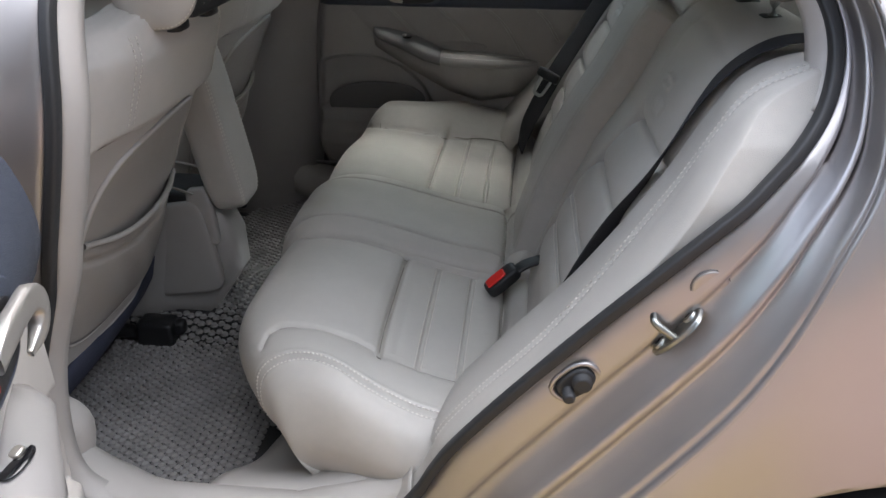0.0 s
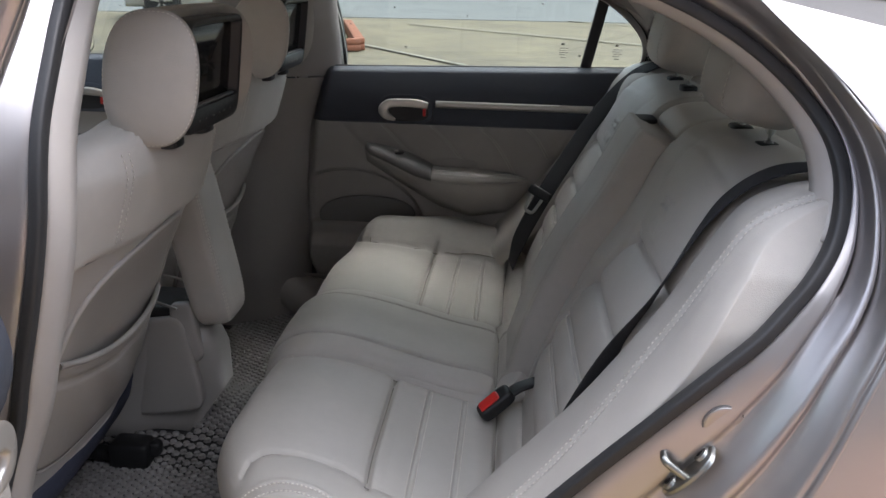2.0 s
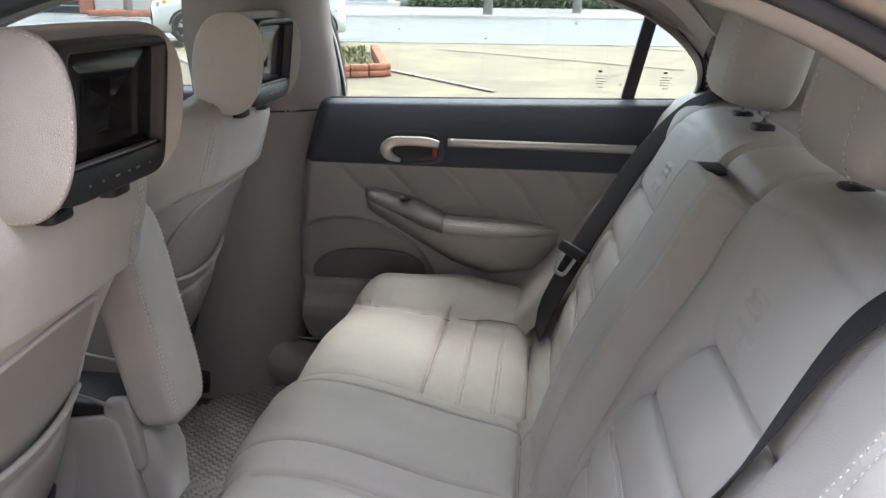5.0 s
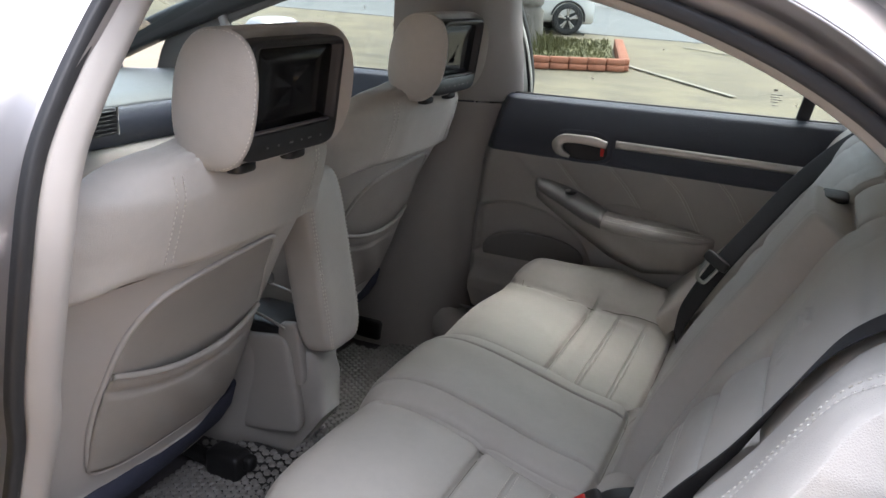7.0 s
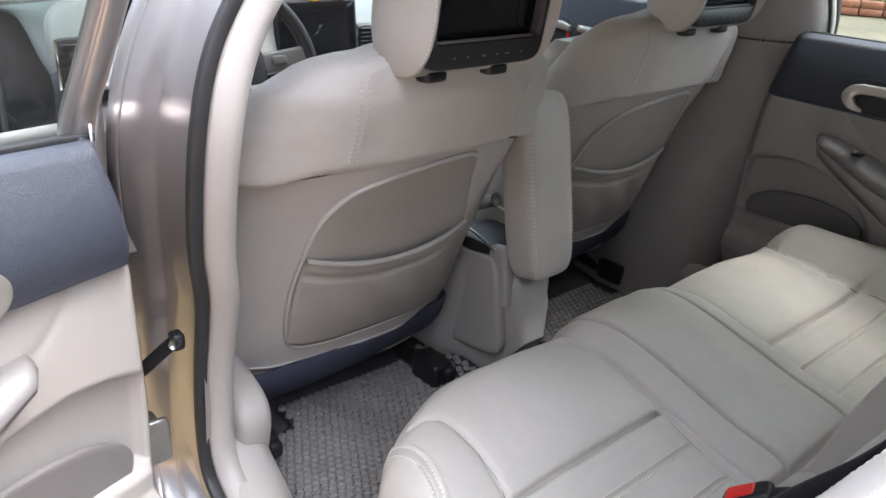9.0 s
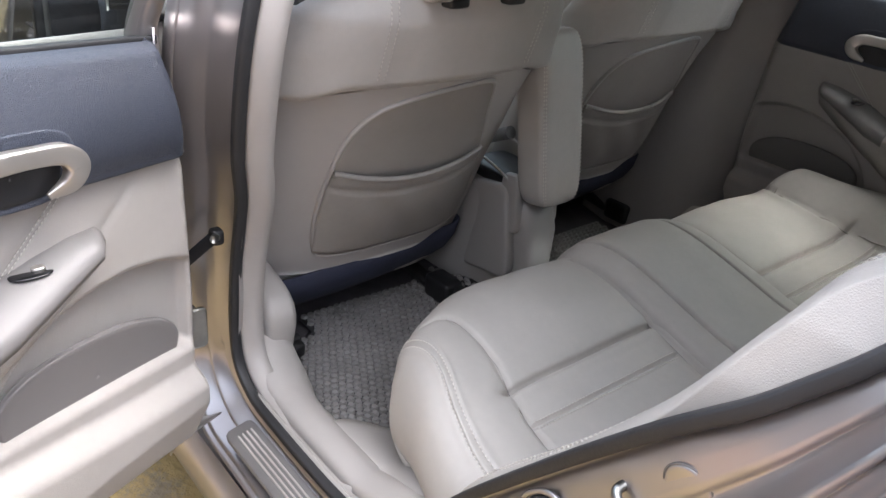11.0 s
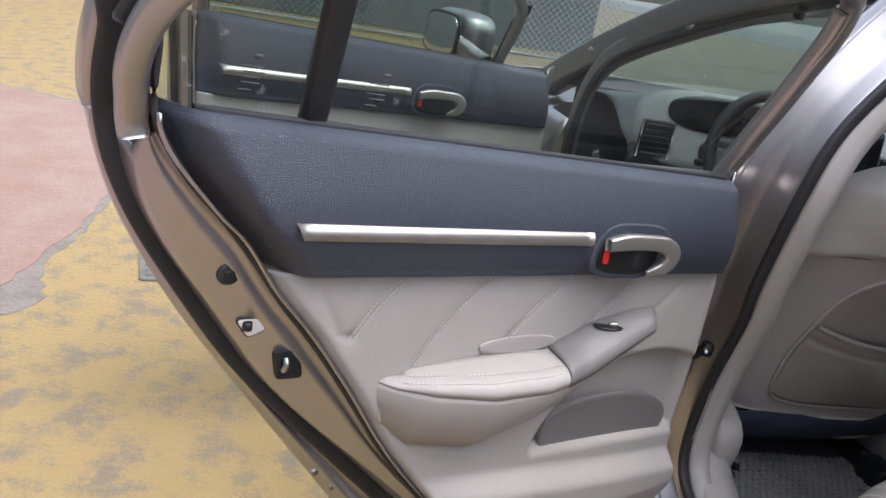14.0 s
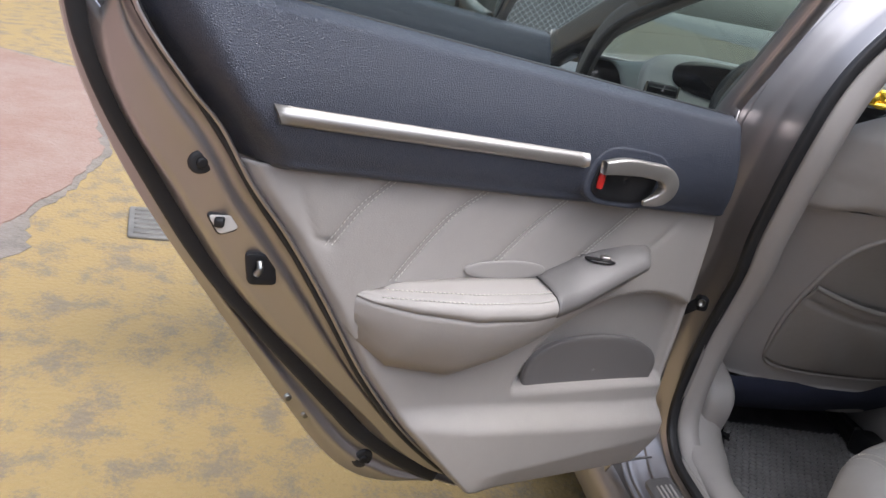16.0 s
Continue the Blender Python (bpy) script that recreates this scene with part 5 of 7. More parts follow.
# ---- doors ----
def door(name, to, label, front=False):
    """A door seen from the cabin. to(u, w, z): u rearwards from the trim's front edge, w into the cabin, z up."""
    base = Vector([float(v) for v in to(0.3, 0.0, 0.45)])
    d = tagged(empty(name, base), label, "car door")
    g = lambda U, Wd, Z: np.stack([np.broadcast_to(a, np.shape(U + Wd + Z)) for a in to(U, Wd, Z)], -1)
    sh = 0.14 if front else 0.0
    zr = [0.436, 0.457, 0.566, 0.651, 0.752, 0.832, 0.89, 0.948, 0.985, 1.049, 1.103]
    ur = [0.24, 0.340, 0.462, 0.539, 0.614, 0.678, 0.732, 0.775, 0.815, 0.885, 0.912]
    if front:
        ur = [0.86, 0.90, 0.94, 0.95, 0.955, 0.96, 0.965, 0.97, 0.975, 0.98, 0.985]
    rear = lambda z: np.interp(z, zr, ur)
    fore = lambda z: np.interp(z, [0.436, 0.46, 0.51, 0.585, 0.70, 0.89, 1.06, 1.1], [-0.01, -0.050, -0.062, -0.060, -0.058, -0.042, 0.0, 0.0])
    belt = lambda u: 1.068 + 0.024 * u
    nb = lambda u: 0.918 + 0 * u

    # lower trim: leather upper field running into a moulded lower part
    A, B = np.meshgrid(np.linspace(0, 1, 130), np.linspace(0, 1, 110), indexing="ij")
    Z = 0.436 + (0.918 - 0.436) * B
    U = fore(Z) + (rear(Z) - fore(Z)) * A

    def relief(u, z):
        u = u - sh
        w = 0.012 + 0.0 * u
        # the pocket's outer wall stands proud below its mouth, over a slanting lower facet
        lip = 0.580 + 0.022 * soft((u - 0.02) / 0.5)
        w = w + 0.030 * soft((lip - z) / 0.035) * soft((0.56 - u) / 0.22)
        w = w - 0.34 * np.clip(0.505 + 0.10 * (0.1 - u) - z, 0, 0.09) * soft((0.36 - u) / 0.1)
        w = w - 0.030 * soft((0.5 - np.hypot((u - 0.06) / 0.46, (z - 0.60) / 0.36)) / 0.035) * soft((z - 0.605) / 0.015)
        return w

    Wd = relief(U, Z) * soft(np.minimum(A, 1 - A) / 0.02) * soft(B / 0.04)
    lines = [[(0.568, 0.918), (0.605, 0.880), (0.637, 0.829)], [(0.43, 0.918), (0.485, 0.870), (0.540, 0.785)], [(0.294, 0.918), (0.345, 0.870), (0.395, 0.81)], [(0.152, 0.918), (0.20, 0.87), (0.25, 0.82)]]
    if not front:
        for l in lines:
            Wd = Wd + groove(U - sh, Z, l, 0.0032, 0.004)
        Wd = Wd + groove(U, Z, [(0.038, 0.918), (0.075, 0.875), (0.110, 0.842)], 0.003, 0.0035) + groove(U, Z, [(0.63, 0.832), (0.655, 0.836), (0.688, 0.90)], 0.002, 0.004)
    low = sheet("door_trim", g(U, Wd, Z), DOOR_TRIM if not front else SHELL, d, "light grey leather and plastic door trim", thick=0.003)
    if not front:
        for l in lines:
            for off in (-0.004, 0.004):
                c = spline([(u + off, z) for u, z in l], 40)
                stitches("stitching", g(c[:, 0], relief(c[:, 0], c[:, 1]) + 0.0005, c[:, 1]), np.array(g(np.array([0.0]), np.array([1.0]), np.array([0.0]))[0] - g(np.array([0.0]), np.array([0.0]), np.array([0.0]))[0]), low, 0.0058, 0.0046, 0.00055, THREAD, off=0.0)

    # navy upper trim, bellied, with a shelf under the glass
    A, B = np.meshgrid(np.linspace(0, 1, 90), np.linspace(0, 1, 50), indexing="ij")
    ue = rear(0.918 + B * 0.18)
    U = (-0.04 + 0.04 * B) + (ue + 0.04 - 0.04 * B) * A
    Z = nb(U) + (belt(U) - nb(U)) * B
    belly = 0.018 + 0.024 * np.sin(np.clip(B, 0, 1) ** 0.8 * math.pi * 0.92) ** 0.8 + 0.004 * np.exp(-(((B - 0.02) / 0.03) ** 2))
    Wd = belly * soft(A / 0.03) * soft((1 - A) / 0.06) - 0.014 * soft((B - 0.93) / 0.07)
    if not front:
        Wd = Wd - 0.9 * np.clip(U - (0.725 + (Z - 0.92) * 0.72), 0, 1) * soft(A / 0.3)
    sheet("upper_trim", g(U, Wd, Z), NAVY, d, "navy grained plastic upper door trim", thick=0.004)

    # silver strip and handle
    u0, u1 = 0.315 + sh, (0.742 + sh if not front else 0.93)
    us = np.linspace(u0, u1, 30)
    k = np.sin(np.clip((us - u0) / (u1 - u0), 0, 1) * math.pi) ** 0.12
    prof = [(0.034, 0.9685), (0.044, 0.9685), (0.050, 0.973), (0.049, 0.983), (0.043, 0.9895), (0.034, 0.9895)]
    P = [g(np.array([u + 0.55 * (z - 0.979) * (i == 29)] * 1), np.array([w]), np.array([z]))[0] for i, u in enumerate(us) for w, z in prof]
    sheet("silver_strip", np.array(P).reshape(30, 6, 3), SILVER, d, "satin silver trim strip", wrap_v=True, caps=True)
    hc = (0.232 + sh, 0.962)
    th = np.linspace(0, 2 * math.pi, 48, endpoint=False)
    f = lambda v, e: np.sign(v) * abs(v) ** e
    o = np.stack([hc[0] + 0.074 * f(np.cos(th), 0.62) - 0.012 * np.sin(th), hc[1] + 0.042 * f(np.sin(th), 0.62) + 0.005 * np.cos(th)], 1)
    bowl = plate("handle_bowl", o, lambda u, v, h: to(u, 0.036 + h, v), NAVY, d, 0.009, 0.004, "navy handle recess", rings=10, dome=-0.004)
    ii = np.stack([hc[0] + 0.004 + 0.058 * f(np.cos(th), 0.62) - 0.01 * np.sin(th), hc[1] - 0.003 + 0.030 * f(np.sin(th), 0.62) + 0.004 * np.cos(th)], 1)
    plate("handle_recess", ii, lambda u, v, h: to(u, 0.0415 + h, v), BLACK, bowl, 0.005, 0.001, rings=6, dome=-0.003)
    pts = [(0.295, 0.975, 0.056), (0.262, 0.981, 0.058), (0.222, 0.982, 0.061), (0.188, 0.979, 0.063), (0.172, 0.964, 0.064), (0.180, 0.946, 0.063), (0.204, 0.934, 0.058)]
    sweep("handle", [tuple(map(float, to(u + sh, w, z))) for u, z, w in pts], SILVER, d, flat=(0.024, 0.016), n=60, sides=16, up=np.array(to(0.0, 1.0, 0.0)) - np.array(to(0.0, 0.0, 0.0)), label="satin silver pull handle", taper=[0.75, 0.95, 0.9, 1.0, 1.15, 0.9, 0.3])
    pad("lock_knob", tuple(map(float, to(0.284 + sh, 0.047, 0.955))), (0.009, 0.009, 0.022), RED, d, 0.4, label="red lock tab", n=8)

    # armrest: leather pad on a moulded shelf
    us = np.linspace(0.115, 0.59, 62) + sh
    v = us - sh
    reach = np.interp(v, [0.115, 0.13, 0.20, 0.264, 0.35, 0.44, 0.52, 0.565, 0.59], [0.030, 0.047, 0.058, 0.066, 0.082, 0.080, 0.056, 0.030, 0.006])
    top = np.interp(v, [0.115, 0.20, 0.264, 0.31, 0.42, 0.52, 0.59], [0.850, 0.821, 0.796, 0.789, 0.786, 0.779, 0.768])
    bot = np.interp(v, [0.115, 0.18, 0.25, 0.33, 0.42, 0.52, 0.59], [0.815, 0.775, 0.735, 0.692, 0.665, 0.680, 0.730])

    def strip(nm, sel, prof, mat, lab):
        P = []
        for i in np.where(sel)[0]:
            r, t, b = reach[i], top[i], bot[i]
            P.append([[float(c) for c in to(us[i], w(r, t, b)[0], w(r, t, b)[1])] for w in prof])
        return sheet(nm, P, mat, d, lab, thick=0.003)

    upper = [lambda r, t, b: (0.012, t + 0.10 * r), lambda r, t, b: (0.3 * r, t + 0.08 * r), lambda r, t, b: (0.6 * r, t + 0.045 * r), lambda r, t, b: (0.85 * r, t), lambda r, t, b: (0.95 * r, t - 0.005), lambda r, t, b: (r, t - 0.15 * r), lambda r, t, b: (1.0 * r, t - 0.27 * r)]
    lower = [lambda r, t, b: (1.0 * r - 0.001, t - 0.25 * r), lambda r, t, b: (0.985 * r, t * 0.75 + b * 0.25), lambda r, t, b: (0.88 * r, t * 0.5 + b * 0.5), lambda r, t, b: (0.68 * r, t * 0.22 + b * 0.78), lambda r, t, b: (0.5 * r, b + 0.01), lambda r, t, b: (0.25 * r + 0.004, b - 0.01)]
    arm = strip("armrest", v >= 0.298, upper, DOOR_TRIM, "stitched leather armrest pad")
    strip("armrest_shell", v > 0, lower, DOOR_TRIM, "moulded grey armrest shell")
    for q, e in ((0.90, -0.002), (0.80, 0.007)):
        s = (v >= 0.315) & (v < 0.565)
        p = np.stack([g(np.array([a]), np.array([r * q + 0.001]), np.array([t + e + 0.002]))[0] for a, r, t in zip(us[s], reach[s], top[s])])
        stitches("stitching", p, (0, 0, 1), arm, 0.006, 0.0046, 0.0006, off=0.0)
    # switch pod
    pv = np.where(v <= 0.312)[0]
    inn = np.interp(v, [0.115, 0.15, 0.20, 0.25, 0.29, 0.312], [0.853, 0.855, 0.846, 0.829, 0.810, 0.797])
    P = [[[float(c) for c in to(us[i], w, z)] for w, z in ((0.006, inn[i]), (0.3 * reach[i], inn[i] * 0.72 + top[i] * 0.28 + 0.004), (0.6 * reach[i], inn[i] * 0.36 + top[i] * 0.64 + 0.005), (0.86 * reach[i], top[i] + 0.003), (0.97 * reach[i], top[i] - 0.003), (reach[i] + 0.001, top[i] - 0.16 * reach[i]), (reach[i], top[i] - 0.30 * reach[i]))] for i in pv]
    pod = sheet("switch_pod", P, GREY, d, "dark grey window-switch pod", thick=0.003)
    sw = pad("window_switch", tuple(map(float, to(0.212 + sh, 0.026, 0.8345))), (0.026, 0.048, 0.005) if not front else (0.048, 0.026, 0.005), GLOSS_BLACK, pod, 0.8, n=12)
    pad("switch_lever", tuple(map(float, to(0.203 + sh, 0.027, 0.8385))), (0.012, 0.016, 0.006), SILVER, sw, 0.6, n=8)
    # flat plate over the pull recess; its grey stands for the recess's shade
    cup = np.stack([0.368 + sh + 0.068 * np.cos(th) + 0.012 * np.sin(th), 0.808 + 0.013 * f(np.sin(th), 0.8) - 0.004 * np.cos(th)], 1)
    plate("pull_cup_shade", cup, lambda u, z, h: to(u, 0.014 + h, z), CONSOLE, d, 0.0025, 0.001, "grey plate toned as the pull cup's shade", rings=5)
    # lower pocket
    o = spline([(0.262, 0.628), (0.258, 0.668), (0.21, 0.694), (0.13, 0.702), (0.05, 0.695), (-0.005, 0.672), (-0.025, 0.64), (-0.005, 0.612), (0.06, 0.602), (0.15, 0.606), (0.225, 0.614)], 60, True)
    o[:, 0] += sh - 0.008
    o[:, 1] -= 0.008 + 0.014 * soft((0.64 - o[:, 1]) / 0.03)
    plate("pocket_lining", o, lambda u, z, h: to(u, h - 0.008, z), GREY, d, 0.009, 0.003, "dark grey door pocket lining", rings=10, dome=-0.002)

    # painted shut face, outer skin with its edge, rubber seal
    ro = spline([(0.30, 0.412), (0.43, 0.425), (0.52, 0.485), (0.63, 0.60), (0.735, 0.745), (0.828, 0.865), (0.876, 0.923), (0.910, 0.995), (0.928, 1.068), (0.938, 1.13), (0.932, 1.19), (0.908, 1.232), (0.85, 1.272), (0.76, 1.305)] if not front else [(0.6, 0.415), (0.84, 0.43), (0.915, 0.50), (0.945, 0.60), (0.965, 0.745), (0.985, 0.865), (1.0, 0.995), (1.01, 1.06), (1.01, 1.085)], 60)
    ri = np.stack([np.interp(ro[:, 1], zr + [1.19, 1.232, 1.272, 1.305], ur + ([0.912, 0.885, 0.82, 0.73] if not front else [0.99] * 4)) + 0.004, np.maximum(ro[:, 1], 0.452)], 1)
    ri[:, 0] = np.where(ro[:, 1] < 0.452, np.minimum(ri[:, 0], ro[:, 0]), ri[:, 0])
    tilt = lambda z: 0.42 * np.clip(z - 1.07, 0, 1)
    nrm = np.array(to(0.0, 1.0, 0.0)) - np.array(to(0.0, 0.0, 0.0))
    if front:
        fe, se = ri * 0.35 + ro * 0.65, ri * 0.22 + ro * 0.78
    else:
        ro = spline([(0.30, 0.366), (0.386, 0.376), (0.443, 0.40), (0.505, 0.45), (0.60, 0.56), (0.712, 0.695), (0.808, 0.815), (0.872, 0.912), (0.906, 0.98), (0.928, 1.05), (0.938, 1.12), (0.932, 1.19), (0.908, 1.232), (0.85, 1.272), (0.76, 1.305)], 60)
        ri = spline([(0.27, 0.44), (0.33, 0.458), (0.40, 0.508), (0.466, 0.566), (0.543, 0.651), (0.618, 0.752), (0.682, 0.832), (0.736, 0.89), (0.779, 0.948), (0.819, 0.985), (0.876, 1.049), (0.890, 1.10), (0.888, 1.18), (0.866, 1.218), (0.71, 1.288)], 60)
        fe = spline([(0.29, 0.42), (0.35, 0.445), (0.42, 0.490), (0.48, 0.543), (0.56, 0.612), (0.64, 0.680), (0.704, 0.742), (0.752, 0.800), (0.800, 0.862), (0.848, 0.922), (0.884, 0.985), (0.902, 1.06), (0.908, 1.14), (0.900, 1.205), (0.73, 1.295)], 60)
        se = spline([(0.30, 0.398), (0.362, 0.428), (0.46, 0.493), (0.52, 0.548), (0.60, 0.624), (0.672, 0.694), (0.735, 0.758), (0.790, 0.828), (0.840, 0.897), (0.876, 0.952), (0.906, 1.015), (0.921, 1.08), (0.925, 1.14), (0.914, 1.21), (0.75, 1.30)], 60)
    up_to = 60 if front else 46
    rows = []
    for p, q, t, w in ((ri, fe, 0, 0.006), (ri, fe, 0.05, -0.014), (ri, fe, 0.14, -0.025), (ri, fe, 0.30, -0.027), (ri, fe, 0.36, -0.023), (ri, fe, 0.43, -0.030), (ri, fe, 0.88, -0.036), (ri, fe, 0.96, -0.040), (ri, fe, 1.0, -0.047),
                       (fe, se, 0.25, -0.062), (fe, se, 0.6, -0.084), (se, ro, 0.0, -0.092), (se, ro, 0.3, -0.095), (se, ro, 0.48, -0.096), (se, ro, 0.56, -0.091), (se, ro, 0.64, -0.092), (se, ro, 0.72, -0.100), (se, ro, 0.88, -0.104), (se, ro, 0.93, -0.112), (se, ro, 0.97, -0.113), (se, ro, 1.0, -0.128)):
        c = p * (1 - t) + q * t
        c = c[:up_to]
        rows.append(g(c[:, 0], w + tilt(c[:, 1]), c[:, 1]))
    face = sheet("shut_face", rows, PAINT, d, "metallic painted door edge", thick=0.003)
    sweep("shut_seal", g(se[:, 0], -0.084 + tilt(se[:, 1]), se[:, 1])[::3], RUBBER, d, flat=(0.026, 0.018), n=100, sides=14, up=nrm, label="black rubber door seal")
    if not front:
        o = ro[39:]
        sweep("outer_frame", g(o[:, 0], -0.11 + tilt(o[:, 1]), o[:, 1])[::2], PAINT, d, flat=(0.016, 0.05), n=40, sides=12, up=nrm, label="metallic outer window frame")
        for u, z in ((0.585, 0.553), (0.552, 0.522), (0.36, 0.388)):
            plate("flange_plug", np.stack([u + 0.006 * np.cos(np.linspace(0, 6.283, 14)[:-1]), z + 0.006 * np.sin(np.linspace(0, 6.283, 14)[:-1])], 1), lambda a, c, h: to(a, -0.100 + h, c), STEEL, face, 0.005, 0.002, rings=3)
    q = ri * 0.96 + ro * 0.04
    sweep("trim_joint", g(q[:, 0], np.full(60, -0.004), q[:, 1])[::4], RUBBER, d, 0.004, n=80, sides=8)
    if not front:
        for (u, z, w), r in (((0.784, 0.90, -0.038), 0.014), ((0.438, 0.437, -0.102), 0.017)):
            oo = np.stack([u + r * np.cos(th), z + r * np.sin(th)], 1)
            b = plate("rubber_buffer", oo, lambda a, c, h: to(a, w + h, c), RUBBER, face, 0.012, 0.004, rings=4)
            plate("buffer_core", (oo - [u, z]) * 0.45 + [u, z], lambda a, c, h: to(a, w + 0.011 + h, c), BLACK, b, 0.004, 0.002, rings=3)
        oo = np.stack([0.694 + 0.018 * f(np.cos(th), 0.3) + 0.005 * f(np.sin(th), 0.3), 0.779 + 0.020 * f(np.sin(th), 0.3)], 1)
        lk = plate("latch_cover", oo, lambda a, c, h: to(a, -0.030 + h, c), BLACK, face, 0.005, 0.0015, "black latch cover", rings=4)
        sweep("latch_lever", [tuple(map(float, to(*p))) for p in ((0.699, -0.024, 0.790), (0.699, -0.019, 0.783), (0.701, -0.021, 0.774))], STEEL, lk, 0.0042, n=14, sides=10)
        # open latch slot: pale metal lining in a dark rim, with the claw inside
        oo = spline([(0.764, 0.840), (0.750, 0.8415), (0.737, 0.841), (0.732, 0.835), (0.731, 0.827), (0.740, 0.822), (0.750, 0.820), (0.758, 0.829)], 40, True)
        plate("latch_rim", (oo - oo.mean(0)) * 1.14 + oo.mean(0), lambda a, c, h: to(a, -0.032 + h, c), BLACK, face, 0.002, 0.001, rings=3)
        sl = plate("latch_slot", oo, lambda a, c, h: to(a, -0.0315 + h, c), HEADLINER, face, 0.002, 0.0005, "pale plastic latch slot", rings=3)
        pad("latch_claw", tuple(map(float, to(0.753, -0.028, 0.834))), (0.012, 0.012, 0.012), BLACK, sl, 0.5, n=6)
    # outer skin
    A, B = np.meshgrid(np.linspace(0, 1, 30), np.linspace(0, 1, 30), indexing="ij")
    Zs = 0.368 + 0.682 * B
    e = np.interp(Zs, ro[:, 1], ro[:, 0])
    U = -0.13 + (e + 0.13) * A
    sheet("door_skin", g(U, -0.128 - 0.03 * np.sin(np.clip(B, 0, 1) * math.pi), Zs), PAINT, d, "metallic door skin", thick=0.003)
    # front edge and bottom face
    zf = np.linspace(0.42, 1.08, 24)
    sheet("front_face", [g(np.full(24, 0.0) + fore(zf) * (1 - k) - 0.13 * k, np.full(24, 0.0) * (1 - k) - 0.128 * k, zf) for k in (0, 0.15, 0.35, 0.6, 1.0)], PAINT, d, "metallic door front edge", thick=0.003)
    uf = np.linspace(-0.12, 0.30 if not front else 0.86, 20)
    sheet("bottom_face", [g(uf, np.full(20, w), np.full(20, z)) for w, z in ((0.004, 0.440), (-0.03, 0.415), (-0.09, 0.385), (-0.128, 0.368))], PAINT, d, "metallic door underside", thick=0.003)

    # window frame and glass, leaning inwards
    lean = lambda z: -0.03 + 0.14 * np.clip((z - 1.07) / 0.3, 0, 1.3)
    frame_pts = [(0.0, 1.05), (0.0, 1.13), (0.003, 1.24), (0.014, 1.33), (0.07, 1.37), (0.25, 1.375), (0.45, 1.358), (0.65, 1.312), (0.80, 1.262), (0.888, 1.205), (0.915, 1.14), (0.909, 1.085), (0.902, 1.05)]
    if front:
        frame_pts = [(0.165, 1.04), (0.165, 1.14), (0.172, 1.215), (0.235, 1.265), (0.42, 1.33), (0.62, 1.365), (0.85, 1.375), (0.97, 1.37), (1.0, 1.30), (0.99, 1.2), (0.97, 1.08)]
    fr = spline(frame_pts, 70)
    nrm = np.array(to(0.0, 1.0, 0.0)) - np.array(to(0.0, 0.0, 0.0))
    sweep("window_frame", g(fr[:, 0], lean(fr[:, 1]) + 0.006, fr[:, 1])[::3], PAINT, d, flat=(0.030, 0.026), n=110, sides=14, up=nrm, label="metallic window frame")
    if not front:
        zf2 = np.linspace(1.045, 1.345, 8)
        uf2 = np.interp(zf2, [1.05, 1.13, 1.24, 1.33, 1.37], [0.0, 0.0, 0.003, 0.014, 0.04])
        sweep("frame_stile", g(uf2 - 0.002, lean(zf2) + 0.003, zf2), PAINT, d, flat=(0.036, 0.026), n=40, sides=14, up=nrm, label="metallic front edge of the window frame")
        sweep("stile_seal", g(uf2 - 0.022, lean(zf2) - 0.004, zf2), RUBBER, d, flat=(0.014, 0.016), n=40, sides=12, up=nrm)
    back = fr[38:] if front else fr[38:58]
    grow = np.array([0.42, 1.05]) + (back - np.array([0.42, 1.05])) * 1.03
    sweep("frame_seal", g(grow[:, 0], lean(grow[:, 1]) - 0.03, grow[:, 1])[::3], RUBBER, d, flat=(0.013, 0.016), n=60, sides=12, up=nrm)
    cm = np.array([0.42, 1.15])
    q = cm + (fr - cm) * 0.975
    sweep("glass_seal", g(q[:, 0], lean(q[:, 1]) + 0.008, q[:, 1])[::3], RUBBER, d, flat=(0.007, 0.012), n=110, sides=10, up=nrm)
    us = np.linspace(-0.01, 0.9 if not front else 0.98, 20)
    sweep("belt_seal", g(us, np.full(20, -0.010), belt(us) - 0.003)[::3], RUBBER, d, flat=(0.012, 0.012), n=40, sides=10, up=nrm)
    inner = cm + (fr - cm) * 0.985
    lowu = np.interp(np.linspace(0, 1, 70), [0, 1], [inner[0, 0], inner[-1, 0]])
    P = []
    for t in np.linspace(0, 1, 8):
        uu, zz = inner[:, 0] * (1 - t) + lowu * t, inner[:, 1] * (1 - t) + 1.06 * t
        P.append(g(uu, lean(zz) - 0.002, zz))
    pane = sheet("window_pane", P, PANE, d, "lightly tinted dusty window glass")
    pane.visible_shadow = False
    if not front:
        s0, s1 = (0.722, 1.085), (0.752, 1.28)
        pts = [to(s0[0] + (s1[0] - s0[0]) * t, float(lean(s0[1] + (s1[1] - s0[1]) * t)) + 0.006, s0[1] + (s1[1] - s0[1]) * t) for t in (0, 0.3, 0.6, 1)]
        sweep("window_divider", [tuple(map(float, p)) for p in pts], RUBBER, d, flat=(0.03, 0.02), n=16, sides=12, up=nrm, label="black window divider")
        for u0 in (0.655, 0.80):
            for j, (zz, w) in enumerate(((1.148, 0.012), (1.137, 0.034), (1.131, 0.03), (1.125, 0.034), (1.119, 0.026), (1.111, 0.02))):
                z = zz
                u = u0 + (0.004 if j % 2 else 0)
                hgt = 0.0006 if j else 0.0022
                q = [g(np.array([u - w * 0.36, u + w * 0.36]), np.array([lean(zz2) + 0.0006] * 2), np.array([zz2] * 2)) for zz2 in (z - hgt, z + hgt)]
                sheet("glass_print", q, PRINT, pane, thick=0.0006)
